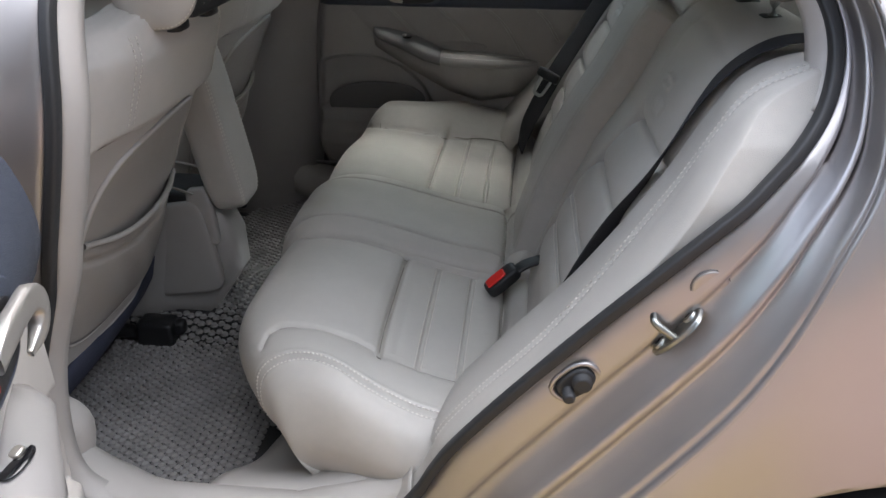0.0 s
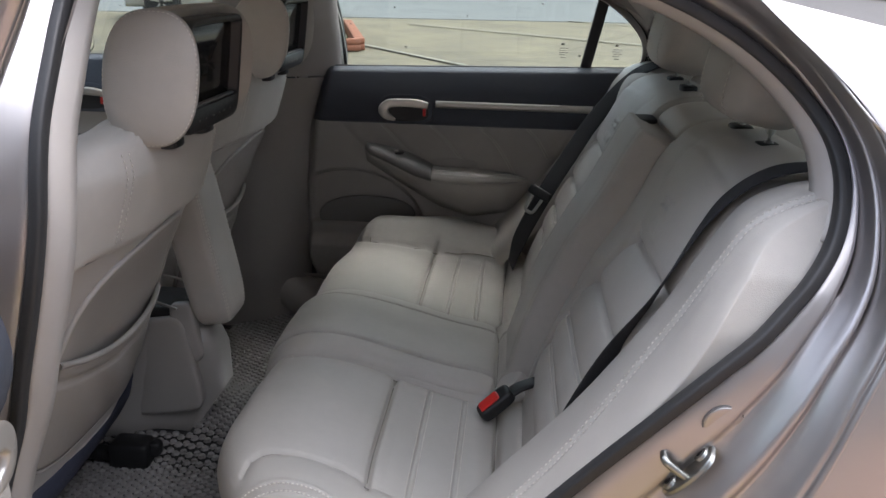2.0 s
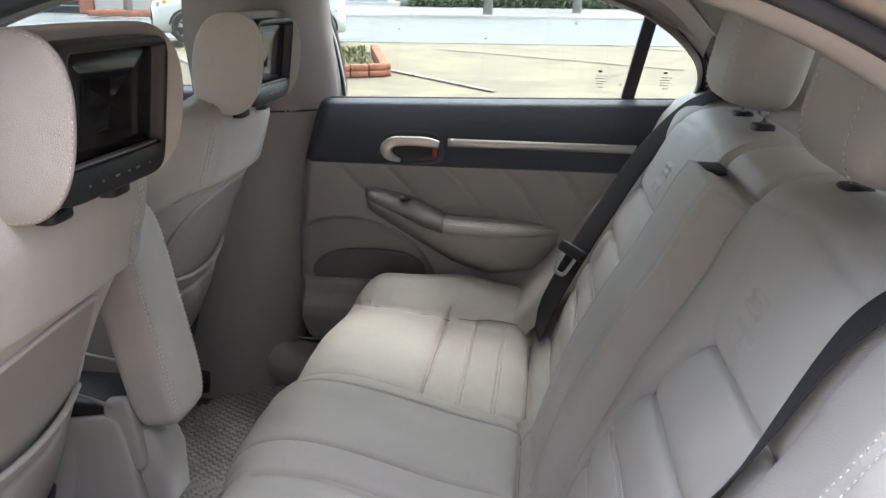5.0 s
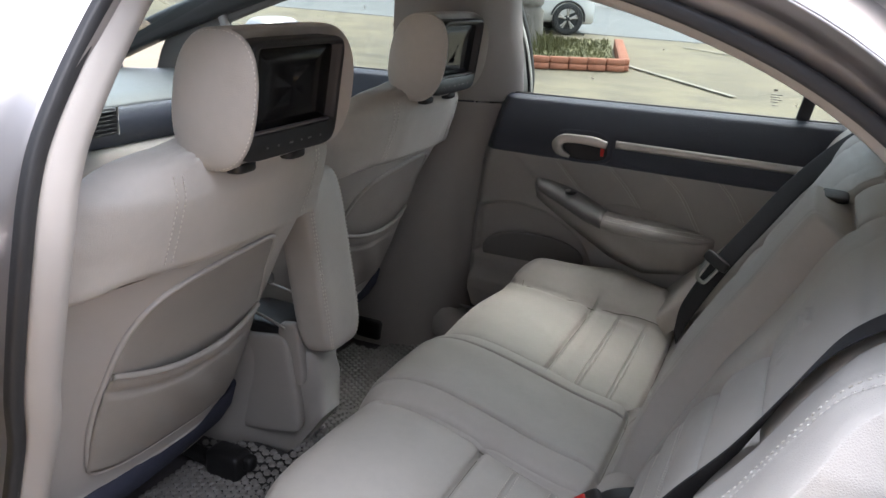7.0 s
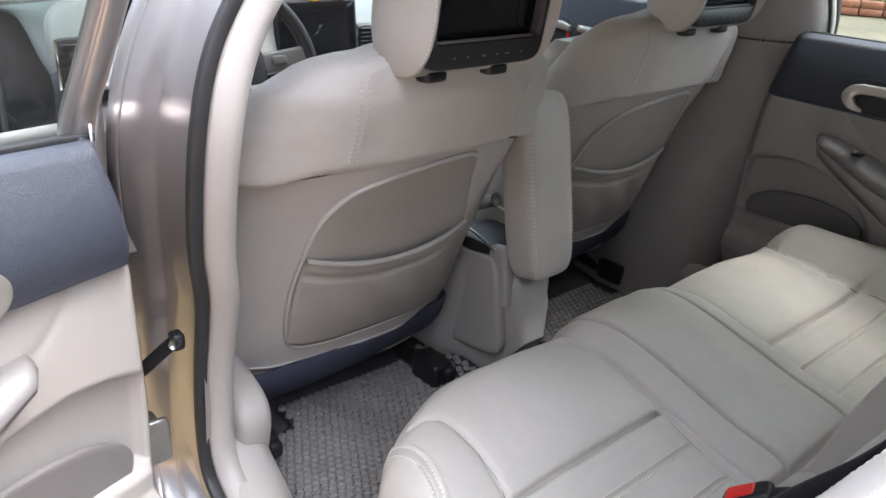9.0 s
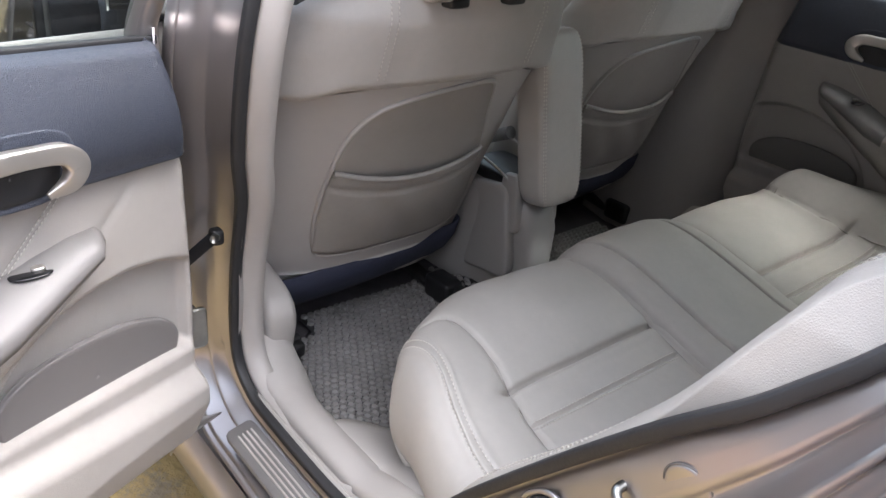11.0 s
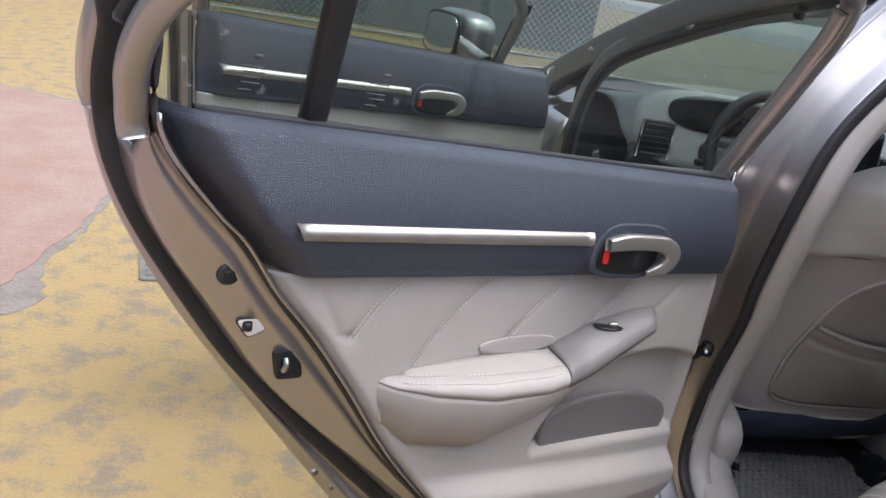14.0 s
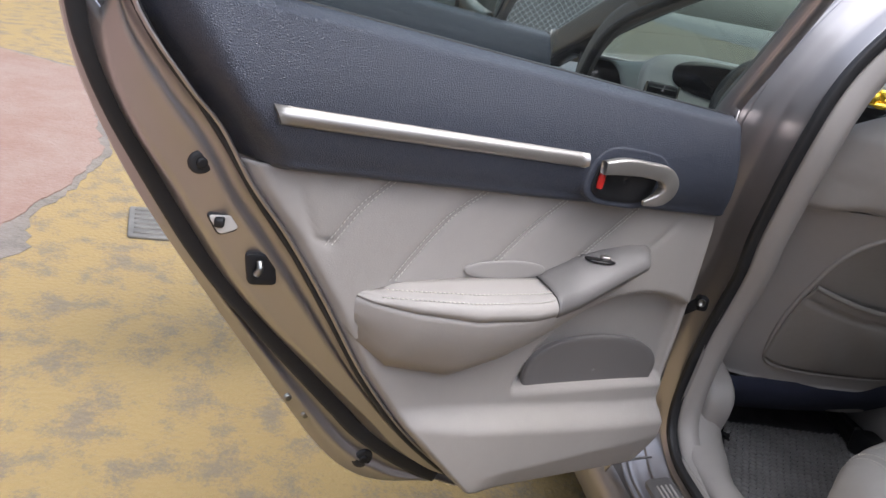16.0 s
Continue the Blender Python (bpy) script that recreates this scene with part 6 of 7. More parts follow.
    if front:
        # quarter light's post and the door mirror
        pts = [to(0.165, float(lean(z)) + 0.004, z) for z in (1.06, 1.15, 1.24)]
        sweep("window_divider", [tuple(map(float, p)) for p in pts], RUBBER, d, flat=(0.03, 0.02), n=12, sides=10, up=nrm)
        house = pad("door_mirror", tuple(map(float, to(0.145, -0.24, 1.11))), (0.12, 0.22, 0.15), PAINT, d, 0.55, mirror_turn(to), "metallic door mirror", n=18)
        gl = np.stack([0.082 * f(np.cos(th), 0.5), 0.055 * f(np.sin(th), 0.5)], 1)
        plate("mirror_rim", gl * 1.12, lambda a, c, h: to(0.206 + h, -0.25 + a, 1.11 + c), BLACK, house, 0.008, 0.003, rings=3)
        plate("mirror_glass", gl, lambda a, c, h: to(0.214 + h, -0.25 + a, 1.11 + c), MIRROR, house, 0.003, 0.001, "mirror glass", rings=4)
        sweep("mirror_arm", [tuple(map(float, to(0.17, -0.06, 1.06))), tuple(map(float, to(0.18, -0.12, 1.075))), tuple(map(float, to(0.19, -0.18, 1.10)))], PAINT, house, 0.025, n=8, sides=12)
    return d


def mirror_turn(to):
    a, b = np.array(to(1.0, 0.0, 0.0)) - np.array(to(0.0, 0.0, 0.0)), np.array(to(0.0, 1.0, 0.0)) - np.array(to(0.0, 0.0, 0.0))
    c = np.cross(a, b)
    return Matrix((a, b, c)).transposed().to_3x3()


def right_side(x0):
    return lambda u, w, z: (x0 + u + 0 * z, 0.69 - w + 0 * z, z + 0 * u)


OPEN, LIFT = radians(67.3), radians(3.6)
def left_side(x0, y0, turn, lift, drop=0.0):
    cu, su, cl, sl = math.cos(turn), math.sin(turn), math.cos(lift), math.sin(lift)
    def to(u, w, z):
        a = u * cl - (z - 1.06) * sl
        h = 1.06 - drop + (z - 1.06) * cl + u * sl
        return (x0 + cu * a + su * w, y0 - su * a + cu * w, h)
    return to


door("rear_door", right_side(-0.33), "closed right rear door with navy, grey and silver trim")
door("front_door", right_side(-1.40), "closed right front door with navy and grey trim", True)
door("rear_door", left_side(-0.32, -0.91, OPEN, LIFT, 0.012), "wide open left rear door with navy, leather and silver trim")
door("front_door", left_side(-1.38, -0.91, OPEN, LIFT * 0.7, 0.014), "wide open left front door with mirror", True)


# ---- dashboard ----
def dashboard():
    d = tagged(empty("dashboard", (-1.4, 0, 0.5)), "navy and pale grey dashboard with vents and screen", "dashboard")
    ys = np.linspace(-0.70, 0.70, 90)
    rows, low = [], []
    for y in ys:
        hood = 0.045 * math.exp(-(((y + 0.40) / 0.20) ** 4))
        mid = 0.02 * math.exp(-(((y + 0.09) / 0.13) ** 4))
        e = 0.06 * abs(y / 0.7) ** 6
        rows.append(spline([(-1.86, y, 0.975), (-1.62, y, 0.995 + 0.3 * hood), (-1.40, y, 1.01 + hood), (-1.27, y, 1.005 + hood + mid - e), (-1.215, y, 0.985 + 0.8 * hood + mid - e), (-1.195 + 0.03 * (hood > 0.02), y, 0.955 - e), (-1.20, y, 0.91 - e), (-1.225, y, 0.87 - e)], 30))
        low.append(spline([(-1.222, y, 0.872 - e), (-1.205, y, 0.86 - e), (-1.20, y, 0.82 - e), (-1.24, y, 0.76), (-1.30, y, 0.66), (-1.36, y, 0.55), (-1.5, y, 0.45)], 20))
    rows = np.array(rows)
    sheet("dash_top", rows[:, :19], DASH_TOP, d, "dark grey-green dash top", thick=0.004)
    sheet("dash_fascia", rows[:, 18:], NAVY, d, "navy grained dash fascia", thick=0.004)
    sheet("dash_lower", low, SHELL, d, "pale grey lower dash", thick=0.004)
    # pale surround with gauges in front of the driver
    th = np.linspace(0, 2 * math.pi, 56, endpoint=False)
    f = lambda v, e: np.sign(v) * abs(v) ** e
    o = np.stack([-0.40 + 0.30 * f(np.cos(th), 0.5), 0.985 + 0.10 * f(np.sin(th), 0.6)], 1)
    s = plate("gauge_surround", o, lambda u, v, h: (-1.20 + h - 0.35 * (v - 0.98), u, v), DASH, d, 0.03, 0.012, "pale grey gauge surround", rings=6)
    plate("gauge_glass", np.stack([-0.42 + 0.20 * f(np.cos(th), 0.7), 1.032 + 0.047 * f(np.sin(th), 0.75)], 1), lambda u, v, h: (-1.172 + h - 0.35 * (v - 0.98), u, v), SCREEN, s, 0.006, 0.002, "dark gauge glass", rings=4)
    plate("lower_gauge", np.stack([-0.40 + 0.12 * f(np.cos(th), 0.7), 0.935 + 0.04 * f(np.sin(th), 0.7)], 1), lambda u, v, h: (-1.172 + h - 0.35 * (v - 0.98), u, v), BLACK, s, 0.006, 0.002, rings=4)

    def vent(y, z, w, h, x=-1.185):
        b = plate("air_vent", np.stack([y + w / 2 * f(np.cos(th), 0.25), z + h / 2 * f(np.sin(th), 0.25)], 1), lambda u, v, q: (x + q, u, v), BLACK, d, 0.012, 0.004, "black louvred air vent", rings=3)
        for k in range(6):
            zz = z - h * 0.38 + h * 0.76 * k / 5
            sweep("slat", [(x + 0.014, y - w * 0.42, zz), (x + 0.016, y, zz), (x + 0.014, y + w * 0.42, zz)], BLACK, b, flat=(0.012, 0.003), n=5, sides=8)
        for yy in (-0.5, 0.5):
            sweep("rim", [(x + 0.012, y + yy * w, z - h * 0.5), (x + 0.014, y + yy * w, z), (x + 0.012, y + yy * w, z + h * 0.5)], SILVER, b, 0.003, n=5, sides=6)

    vent(-0.655, 0.955, 0.09, 0.10, -1.155)
    vent(0.105, 0.95, 0.125, 0.07)
    vent(0.62, 0.93, 0.10, 0.07)
    # audio strip under the tablet
    pad("audio_unit", (-1.185, -0.085, 0.875), (0.04, 0.26, 0.06), BLACK, d, 0.3, label="black audio controls", n=14)
    for y in (-0.185, 0.015):
        k = plate("knob", np.stack([y + 0.018 * np.cos(th), 0.882 + 0.018 * np.sin(th)], 1), lambda u, v, h: (-1.168 + h, u, v), BLACK, d, 0.018, 0.003, rings=4)
        sweep("knob_ring", [(-1.149, y + 0.016 * math.cos(a), 0.882 + 0.016 * math.sin(a)) for a in np.linspace(0, 6.283, 12, endpoint=False)], SILVER, k, 0.0018, n=30, closed=True, sides=6, up=(1, 0, 0))
    pad("audio_display", (-1.163, -0.085, 0.888), (0.006, 0.11, 0.02), SILVER, d, 0.3, n=8)
    sweep("handbrake", [(-0.75, 0.02, 0.62), (-0.68, 0.02, 0.66), (-0.60, 0.02, 0.70)], GREY, d, 0.016, n=10)


dashboard()


def tablet():
    t = tagged(empty("tablet_screen", (-1.165, -0.085, 0.91)), "black tablet-style screen fixed to the dashboard", "screen")
    th = np.linspace(0, 2 * math.pi, 48, endpoint=False)
    f = lambda v, e: np.sign(v) * abs(v) ** e
    b = plate("case", np.stack([-0.085 + 0.115 * f(np.cos(th), 0.12), 0.985 + 0.072 * f(np.sin(th), 0.12)], 1), lambda u, v, h: (-1.17 + h - 0.12 * (v - 0.985), u, v), BLACK, t, 0.014, 0.003, rings=3)
    plate("glass", np.stack([-0.085 + 0.108 * f(np.cos(th), 0.1), 0.985 + 0.065 * f(np.sin(th), 0.1)], 1), lambda u, v, h: (-1.157 + h - 0.12 * (v - 0.985), u, v), SCREEN, b, 0.003, 0.001, "dark glossy glass", rings=3)


tablet()


def figurine():
    """A small gilded seated statuette, one plain mesh of joined rounded forms."""
    at = Vector((-1.19, -0.055, 1.045))
    bm = bmesh.new()
    for (x, y, z), (a, b, c) in (((0, 0, 0.012), (0.05, 0.085, 0.028)), ((0, 0, 0.036), (0.045, 0.055, 0.045)), ((0.01, 0.004, 0.03), (0.045, 0.05, 0.036)), ((0, 0.005, 0.07), (0.03, 0.03, 0.033)), ((0.0, 0.005, 0.083), (0.02, 0.018, 0.012)),
                                 ((0.005, -0.036, 0.045), (0.02, 0.018, 0.045)), ((0.005, -0.040, 0.07), (0.014, 0.018, 0.012)), ((0.005, 0.035, 0.035), (0.025, 0.02, 0.04)), ((0.018, -0.025, 0.012), (0.025, 0.04, 0.02)), ((0.018, 0.03, 0.012), (0.025, 0.04, 0.02)), ((0.0, 0.052, 0.018), (0.03, 0.025, 0.034))):
        bmesh.ops.create_uvsphere(bm, u_segments=18, v_segments=12, radius=0.5, matrix=Matrix.Translation(at + Vector((x, 1.35 * y, 1.05 * z))) @ Matrix.Diagonal((a, 1.35 * b, 1.05 * c, 1)))
    me = bpy.data.meshes.new("figurine")
    bm.to_mesh(me)
    bm.free()
    me.materials.append(GOLD)
    me.polygons.foreach_set("use_smooth", [True] * len(me.polygons))
    tagged(new("figurine", me), "small shiny gold seated statuette on the dashboard", "statuette")


figurine()


def steering_wheel():
    c = Vector((-0.98, -0.40, 0.955))
    s = tagged(empty("steering_wheel", c), "dark leather three-spoke steering wheel", "steering wheel")
    n = Vector((0.9, 0, 0.43)).normalized()
    up = Vector((-0.43, 0, 0.9)).normalized()
    side = Vector((0, 1, 0))
    P = lambda a, r, h=0.0: tuple(c + side * (r * math.cos(a)) + up * (r * math.sin(a)) + n * h)
    sweep("rim", [P(a, 0.182) for a in np.linspace(0, 2 * math.pi, 24, endpoint=False)], RUBBER, s, 0.0155, n=90, closed=True, sides=14, up=tuple(n))
    pad("hub", c - n * 0.02, (0.06, 0.15, 0.13), RUBBER, s, 0.6, Matrix.Rotation(radians(-25), 3, "Y"), n=14)
    for a in (math.pi * 0.98, math.pi * 0.02, math.pi * 1.5):
        sweep("spoke", [P(a, 0.05, -0.01), P(a, 0.11, -0.012), P(a, 0.178, 0)], GREY, s, flat=(0.045, 0.016), n=10, up=tuple(n))
        pad("spoke_trim", P(a, 0.105, 0.0), (0.010, 0.036, 0.02), GREY, s, 0.5, Matrix.Rotation(radians(-25), 3, "Y"), n=8)
    sweep("column", [tuple(c - n * 0.03), tuple(c - n * 0.12), tuple(c - n * 0.28)], BLACK, s, 0.045, n=8, sides=16)
    sweep("stalk", [tuple(c - n * 0.07), tuple(c - n * 0.06 - side * 0.1), tuple(c - n * 0.05 - side * 0.19)], BLACK, s, 0.009, n=8)


steering_wheel()


# ---- outside ----
def rise(y):
    return 0.03 * np.clip(np.asarray(y, float) - 0.9, 0, 60)


YARD = material("worn_yellow_concrete", (0.166, 0.134, 0.090), 0.85, scale=8.5, bump=0.5, grain=60, kind="ground", colour2=(0.262, 0.190, 0.078), cover=0.44, edge=0.085)
YARD_FAR = material("pale_concrete", (0.120, 0.101, 0.068), 0.9, scale=1.6, bump=0.4, grain=30, kind="ground", colour2=(0.172, 0.144, 0.090), cover=0.5, edge=0.12)
PINK = material("faded_red_paving", (0.212, 0.132, 0.102), 0.9, scale=3, bump=0.4, grain=60, kind="ground", colour2=(0.251, 0.190, 0.156), cover=0.55, edge=0.2)
ASPHALT = material("pale_asphalt", (0.122, 0.125, 0.123), 0.9, vary=0.2, scale=1.2, bump=0.4, grain=80, kind="ground")
PAVING = material("grey_paving", (0.190, 0.186, 0.175), 0.9, vary=0.2, scale=1.5, bump=0.4, grain=40, kind="ground")
BARE = material("bare_concrete", (0.138, 0.122, 0.104), 0.9, vary=0.35, scale=9, bump=0.6, grain=50, kind="ground")
# dark blue-grey, so that the added walls reflect dimly in the paint
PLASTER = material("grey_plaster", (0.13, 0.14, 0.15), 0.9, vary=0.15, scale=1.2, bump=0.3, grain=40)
BRICK = material("red_brick", (0.304, 0.118, 0.068), 0.85, vary=0.25, scale=12, bump=0.5, grain=120)
GRASS = material("dry_grass", (0.099, 0.095, 0.034), 0.8, vary=0.5, scale=8)
LEAF = material("leaves", (0.06, 0.09, 0.035), 0.6, vary=0.5, scale=9)
BARK = material("bark", (0.160, 0.144, 0.125), 0.9, vary=0.35, scale=14, bump=0.8, grain=60, stretch=(1, 1, 0.3))
WHITE = material("white_car_paint", (0.593, 0.600, 0.593), 0.2, 0.0, vary=0.02, scale=3, coat=0.8)
RENDERED = material("wall_render", (0.456, 0.433, 0.395), 0.9, vary=0.12, scale=1.5, bump=0.3, grain=60)
SHUTTER = material("shutter_steel", (0.380, 0.410, 0.433), 0.5, 0.2, vary=0.1, scale=2)
DARK = material("dark_iron", (0.03, 0.032, 0.035), 0.5, 0.4, vary=0.2, scale=6)
IRON = material("worn_iron", (0.15, 0.145, 0.13), 0.6, 0.3, vary=0.25, scale=14, bump=0.3, grain=90)
LINE = material("road_paint", (0.215, 0.197, 0.155), 0.8, vary=0.2, scale=5)
AMBER = material("amber_lens", (0.75, 0.28, 0.04), 0.2, vary=0.05, scale=5)


def outside():
    r = np.concatenate([np.linspace(-60, -8, 24), np.linspace(-7.5, 9, 100), np.linspace(10, 70, 30)])
    X, Y = np.meshgrid(np.linspace(-60, 60, 61), r, indexing="ij")
    tagged(sheet("ground", np.stack([X, Y, rise(Y) - 0.004], -1), YARD_FAR), "pale worn concrete yard", "ground", kind="structure")

    def lay(name, outline, mat, label, lift):
        n = len(outline)
        top = [(x, y, float(rise(y)) + lift) for x, y in outline]
        low = [(x, y, float(rise(y)) - 0.05) for x, y in outline]
        ob = mesh_of(name, top + low, [list(range(n))] + [[i, (i + 1) % n, n + (i + 1) % n, n + i] for i in range(n)], mat, smooth=False)
        return tagged(ob, label, "paving", kind="structure")

    lay("yard_near", [(-16, -9), (5, -9), (5, 0.9), (-16, 0.9)], YARD, "worn yellow-painted concrete paving", 0.003)
    rough = random.Random(12)

    def ragged(pts, step=0.045, off=0.013):
        """The outline with a broken, uneven edge."""
        o = []
        for (x0, y0), (x1, y1) in zip(pts, pts[1:] + pts[:1]):
            n = max(1, int(math.hypot(x1 - x0, y1 - y0) / step)) if y0 > -3.2 else 1
            o += [(x0 + (x1 - x0) * k / n + rough.uniform(-off, off), y0 + (y1 - y0) * k / n + rough.uniform(-off, off)) for k in range(n)]
        return o

    lay("pavement_patch", ragged([(-1.5, -2.7), (-1.70, -2.43), (-1.78, -2.37), (-1.857, -2.345), (-1.94, -2.385), (-2.10, -2.43), (-2.25, -2.415), (-2.4, -2.385), (-2.7, -2.375), (-3.05, -2.36), (-3.8, -2.585), (-4.85, -2.93), (-5.1, -3.6), (-6.0, -6.5), (5.0, -6.5), (5.0, -2.28), (-0.7, -2.30), (-1.3, -2.5)]), BARE, "broken bare concrete edge of the painted paving", 0.006)
    lay("pavement_red", ragged([(-1.80, -2.56), (-1.92, -2.505), (-2.16, -2.468), (-2.4, -2.42), (-2.7, -2.405), (-3.04, -2.392), (-3.8, -2.62), (-4.8, -2.95), (-5.05, -3.6), (-6.0, -6.5), (5.0, -6.5), (5.0, -2.34), (-0.7, -2.36), (-1.35, -2.56)]), PINK, "faded reddish painted paving", 0.010)
    lay("pavement_red", ragged([(0.9, -1.15), (5.0, -1.15), (5.0, -2.33), (0.8, -2.33)]), PINK, "faded reddish painted paving beside the rear wheel", 0.010)
    lay("road", [(-60, 13.2), (-4.2, 14.6), (60, 20.5), (60, 32), (-7, 24), (-60, 17)], ASPHALT, "pale asphalt street", 0.006)
    lay("pavement", [(-60, 17.0), (-7, 24.0), (60, 32), (60, 60), (-60, 60)], PAVING, "grey pavement across the street", 0.012)


outside()


def line(a, b, w, label):
    p, q = np.array(a, float), np.array(b, float)
    t = (q - p) / np.linalg.norm(q - p)
    n = np.array([-t[1], t[0]]) * w / 2
    k = np.linspace(0, 1, 16)[:, None]
    L, R = p + (q - p) * k + n, p + (q - p) * k - n
    P = [[(x, y, rise(y) + 0.016) for x, y in L], [(x, y, rise(y) + 0.016) for x, y in R]]
    tagged(sheet("bay_line", P, LINE, thick=0.002), label, "road marking", group="parking bay lines", kind="structure")


line((-2.2, 10.4), (-0.4, 8.4), 0.09, "faded white parking bay line")
line((-1.8, 13.6), (2.2, 11.2), 0.09, "faded white parking bay line")
line((-6.5, 12.3), (-4.2, 9.2), 0.09, "faded white parking bay line")
line((1.2, 15.2), (5.5, 12.6), 0.09, "faded white parking bay line")
line((-5.9, 23.2), (20, 26.6), 0.18, "yellowish road edge line")


def brick_kerb():
    k = tagged(empty("brick_kerb", (-3, 9.3, 0.25)), "low red brick kerb round a weedy planting bed", "kerb")
    corner = np.array((-1.95, 9.6))
    for end, n, w in (((-3.95, 8.48), 9, 0.14), ((-2.7, 12.4), 13, 0.14)):
        e = np.array(end)
        for c in range(2):
            for i in range(n):
                a, b = corner + (e - corner) * (i + 0.03) / n, corner + (e - corner) * (i + 0.97) / n
                m = (a + b) / 2
                ang = math.atan2(*(b - a)[::-1])
                z = rise(m[1]) + 0.045 + c * 0.082
                pad("brick", (m[0], m[1], z), (np.linalg.norm(b - a), w, 0.079), BRICK, k, 0.12, Matrix.Rotation(ang, 3, "Z"), n=6)
    g = tagged(empty("weed_bed", (-4, 10.5, 0.3)), "dry weeds and grass growing behind the kerb", "grass", kind="stuff")
    rng = random.Random(5)
    verts, faces = [], []
    for _ in range(2600):
        a, b = rng.random(), rng.random()
        p = np.array((-2.15, 9.75)) + (np.array((-4.0, 8.6)) - (-2.1, 9.7)) * a * 0.98 + (np.array((-2.8, 12.3)) - (-2.1, 9.7)) * b * 0.95
        h = rng.uniform(0.03, 0.16) * (0.5 + 2.0 * math.exp(-(((a - 0.55) / 0.2) ** 2 + ((b - 0.45) / 0.3) ** 2)))
        z = float(rise(p[1])) + 0.12
        t = rng.uniform(0, 6.28)
        w, lx, ly = rng.uniform(0.006, 0.016), rng.uniform(-0.6, 0.6) * h, rng.uniform(-0.6, 0.6) * h
        k0 = len(verts)
        verts += [(p[0] - w * math.cos(t), p[1] - w * math.sin(t), z), (p[0] + w * math.cos(t), p[1] + w * math.sin(t), z), (p[0] + lx * 0.5 + w, p[1] + ly * 0.5, z + 0.6 * h), (p[0] + lx, p[1] + ly, z + h)]
        faces += [(k0, k0 + 1, k0 + 2), (k0, k0 + 2, k0 + 3)]
    tagged(mesh_of("grass_blades", verts, faces, GRASS, g, smooth=False), kind="stuff")
    o = np.array([(-2.12, 9.68), (-3.95, 8.6), (-4.6, 11.2), (-2.8, 12.3)])
    fine = np.vstack([np.linspace(a, b, 10, endpoint=False) for a, b in zip(o, np.roll(o, -1, 0))])
    plate("soil", fine, lambda u, v, h: (u, v, rise(v) + h), GRASS, g, 0.13, 0.01, rings=10)


brick_kerb()


def drain():
    d = tagged(empty("drain_cover", (-2.225, -2.012, 0.0)), "grey iron drain cover set in the paving", "drain cover")
    M = Matrix.Rotation(radians(10), 3, "Z")
    f = pad("rim", (-2.225, -2.012, 0.006), (0.32, 0.2, 0.016), IRON, d, 0.12, M, n=8)
    for i in range(6):
        pad("bar", Vector((-2.225, -2.012, 0.014)) + M @ Vector((-0.12 + 0.048 * i, 0, 0)), (0.02, 0.16, 0.01), IRON, f, 0.2, M, n=5)


drain()


def tree(x, y, r, h, crown, label):
    z = float(rise(y))
    t = tagged(empty("tree", (x, y, z)), label, "tree")
    rng = random.Random(int(100 * (x + y)))
    sweep("trunk", [(x, y, z), (x + 0.02, y, z + h * 0.3), (x - 0.03, y + 0.03, z + h * 0.7), (x, y, z + h)], BARK, t, r, n=30, sides=16, taper=[1.25, 1.0, 0.95, 0.8])
    verts, faces = [], []
    for i in range(5):
        a = rng.uniform(0, 6.28)
        tip = (x + crown * 0.6 * math.cos(a), y + crown * 0.6 * math.sin(a), z + h + crown * rng.uniform(0.3, 0.9))
        sweep("limb", [(x, y, z + h * 0.9), ((x + tip[0]) / 2, (y + tip[1]) / 2, z + h + crown * 0.2), tip], BARK, t, r * 0.4, n=10, sides=8, taper=[1, 0.7, 0.3])
        for _ in range(420):
            c = [tip[k] + rng.gauss(0, crown * 0.28) for k in range(3)]
            s = rng.uniform(0.05, 0.12)
            n = Vector((rng.gauss(0, 1), rng.gauss(0, 1), rng.gauss(0, 1))).normalized()
            u = n.orthogonal().normalized() * s
            v = n.cross(u)
            b = len(verts)
            verts += [tuple(Vector(c) + w) for w in (u, v * 0.5, -u, -v * 0.5)]
            faces.append((b, b + 1, b + 2, b + 3))
    tagged(mesh_of("crown", verts, faces, LEAF, t, "loose green leaf crown", smooth=False), kind="stuff")


tree(-3.6, 10.3, 0.2, 2.7, 1.6, "street tree with a pale rough trunk in the weed bed")
tree(-1.8, 25.6, 0.13, 3.2, 1.6, "slim street tree on the far pavement")
tree(1.1, 27.6, 0.13, 3.2, 1.6, "slim street tree on the far pavement")
tree(-11.5, 20.8, 0.11, 3.0, 1.5, "slim street tree in a brick planter")


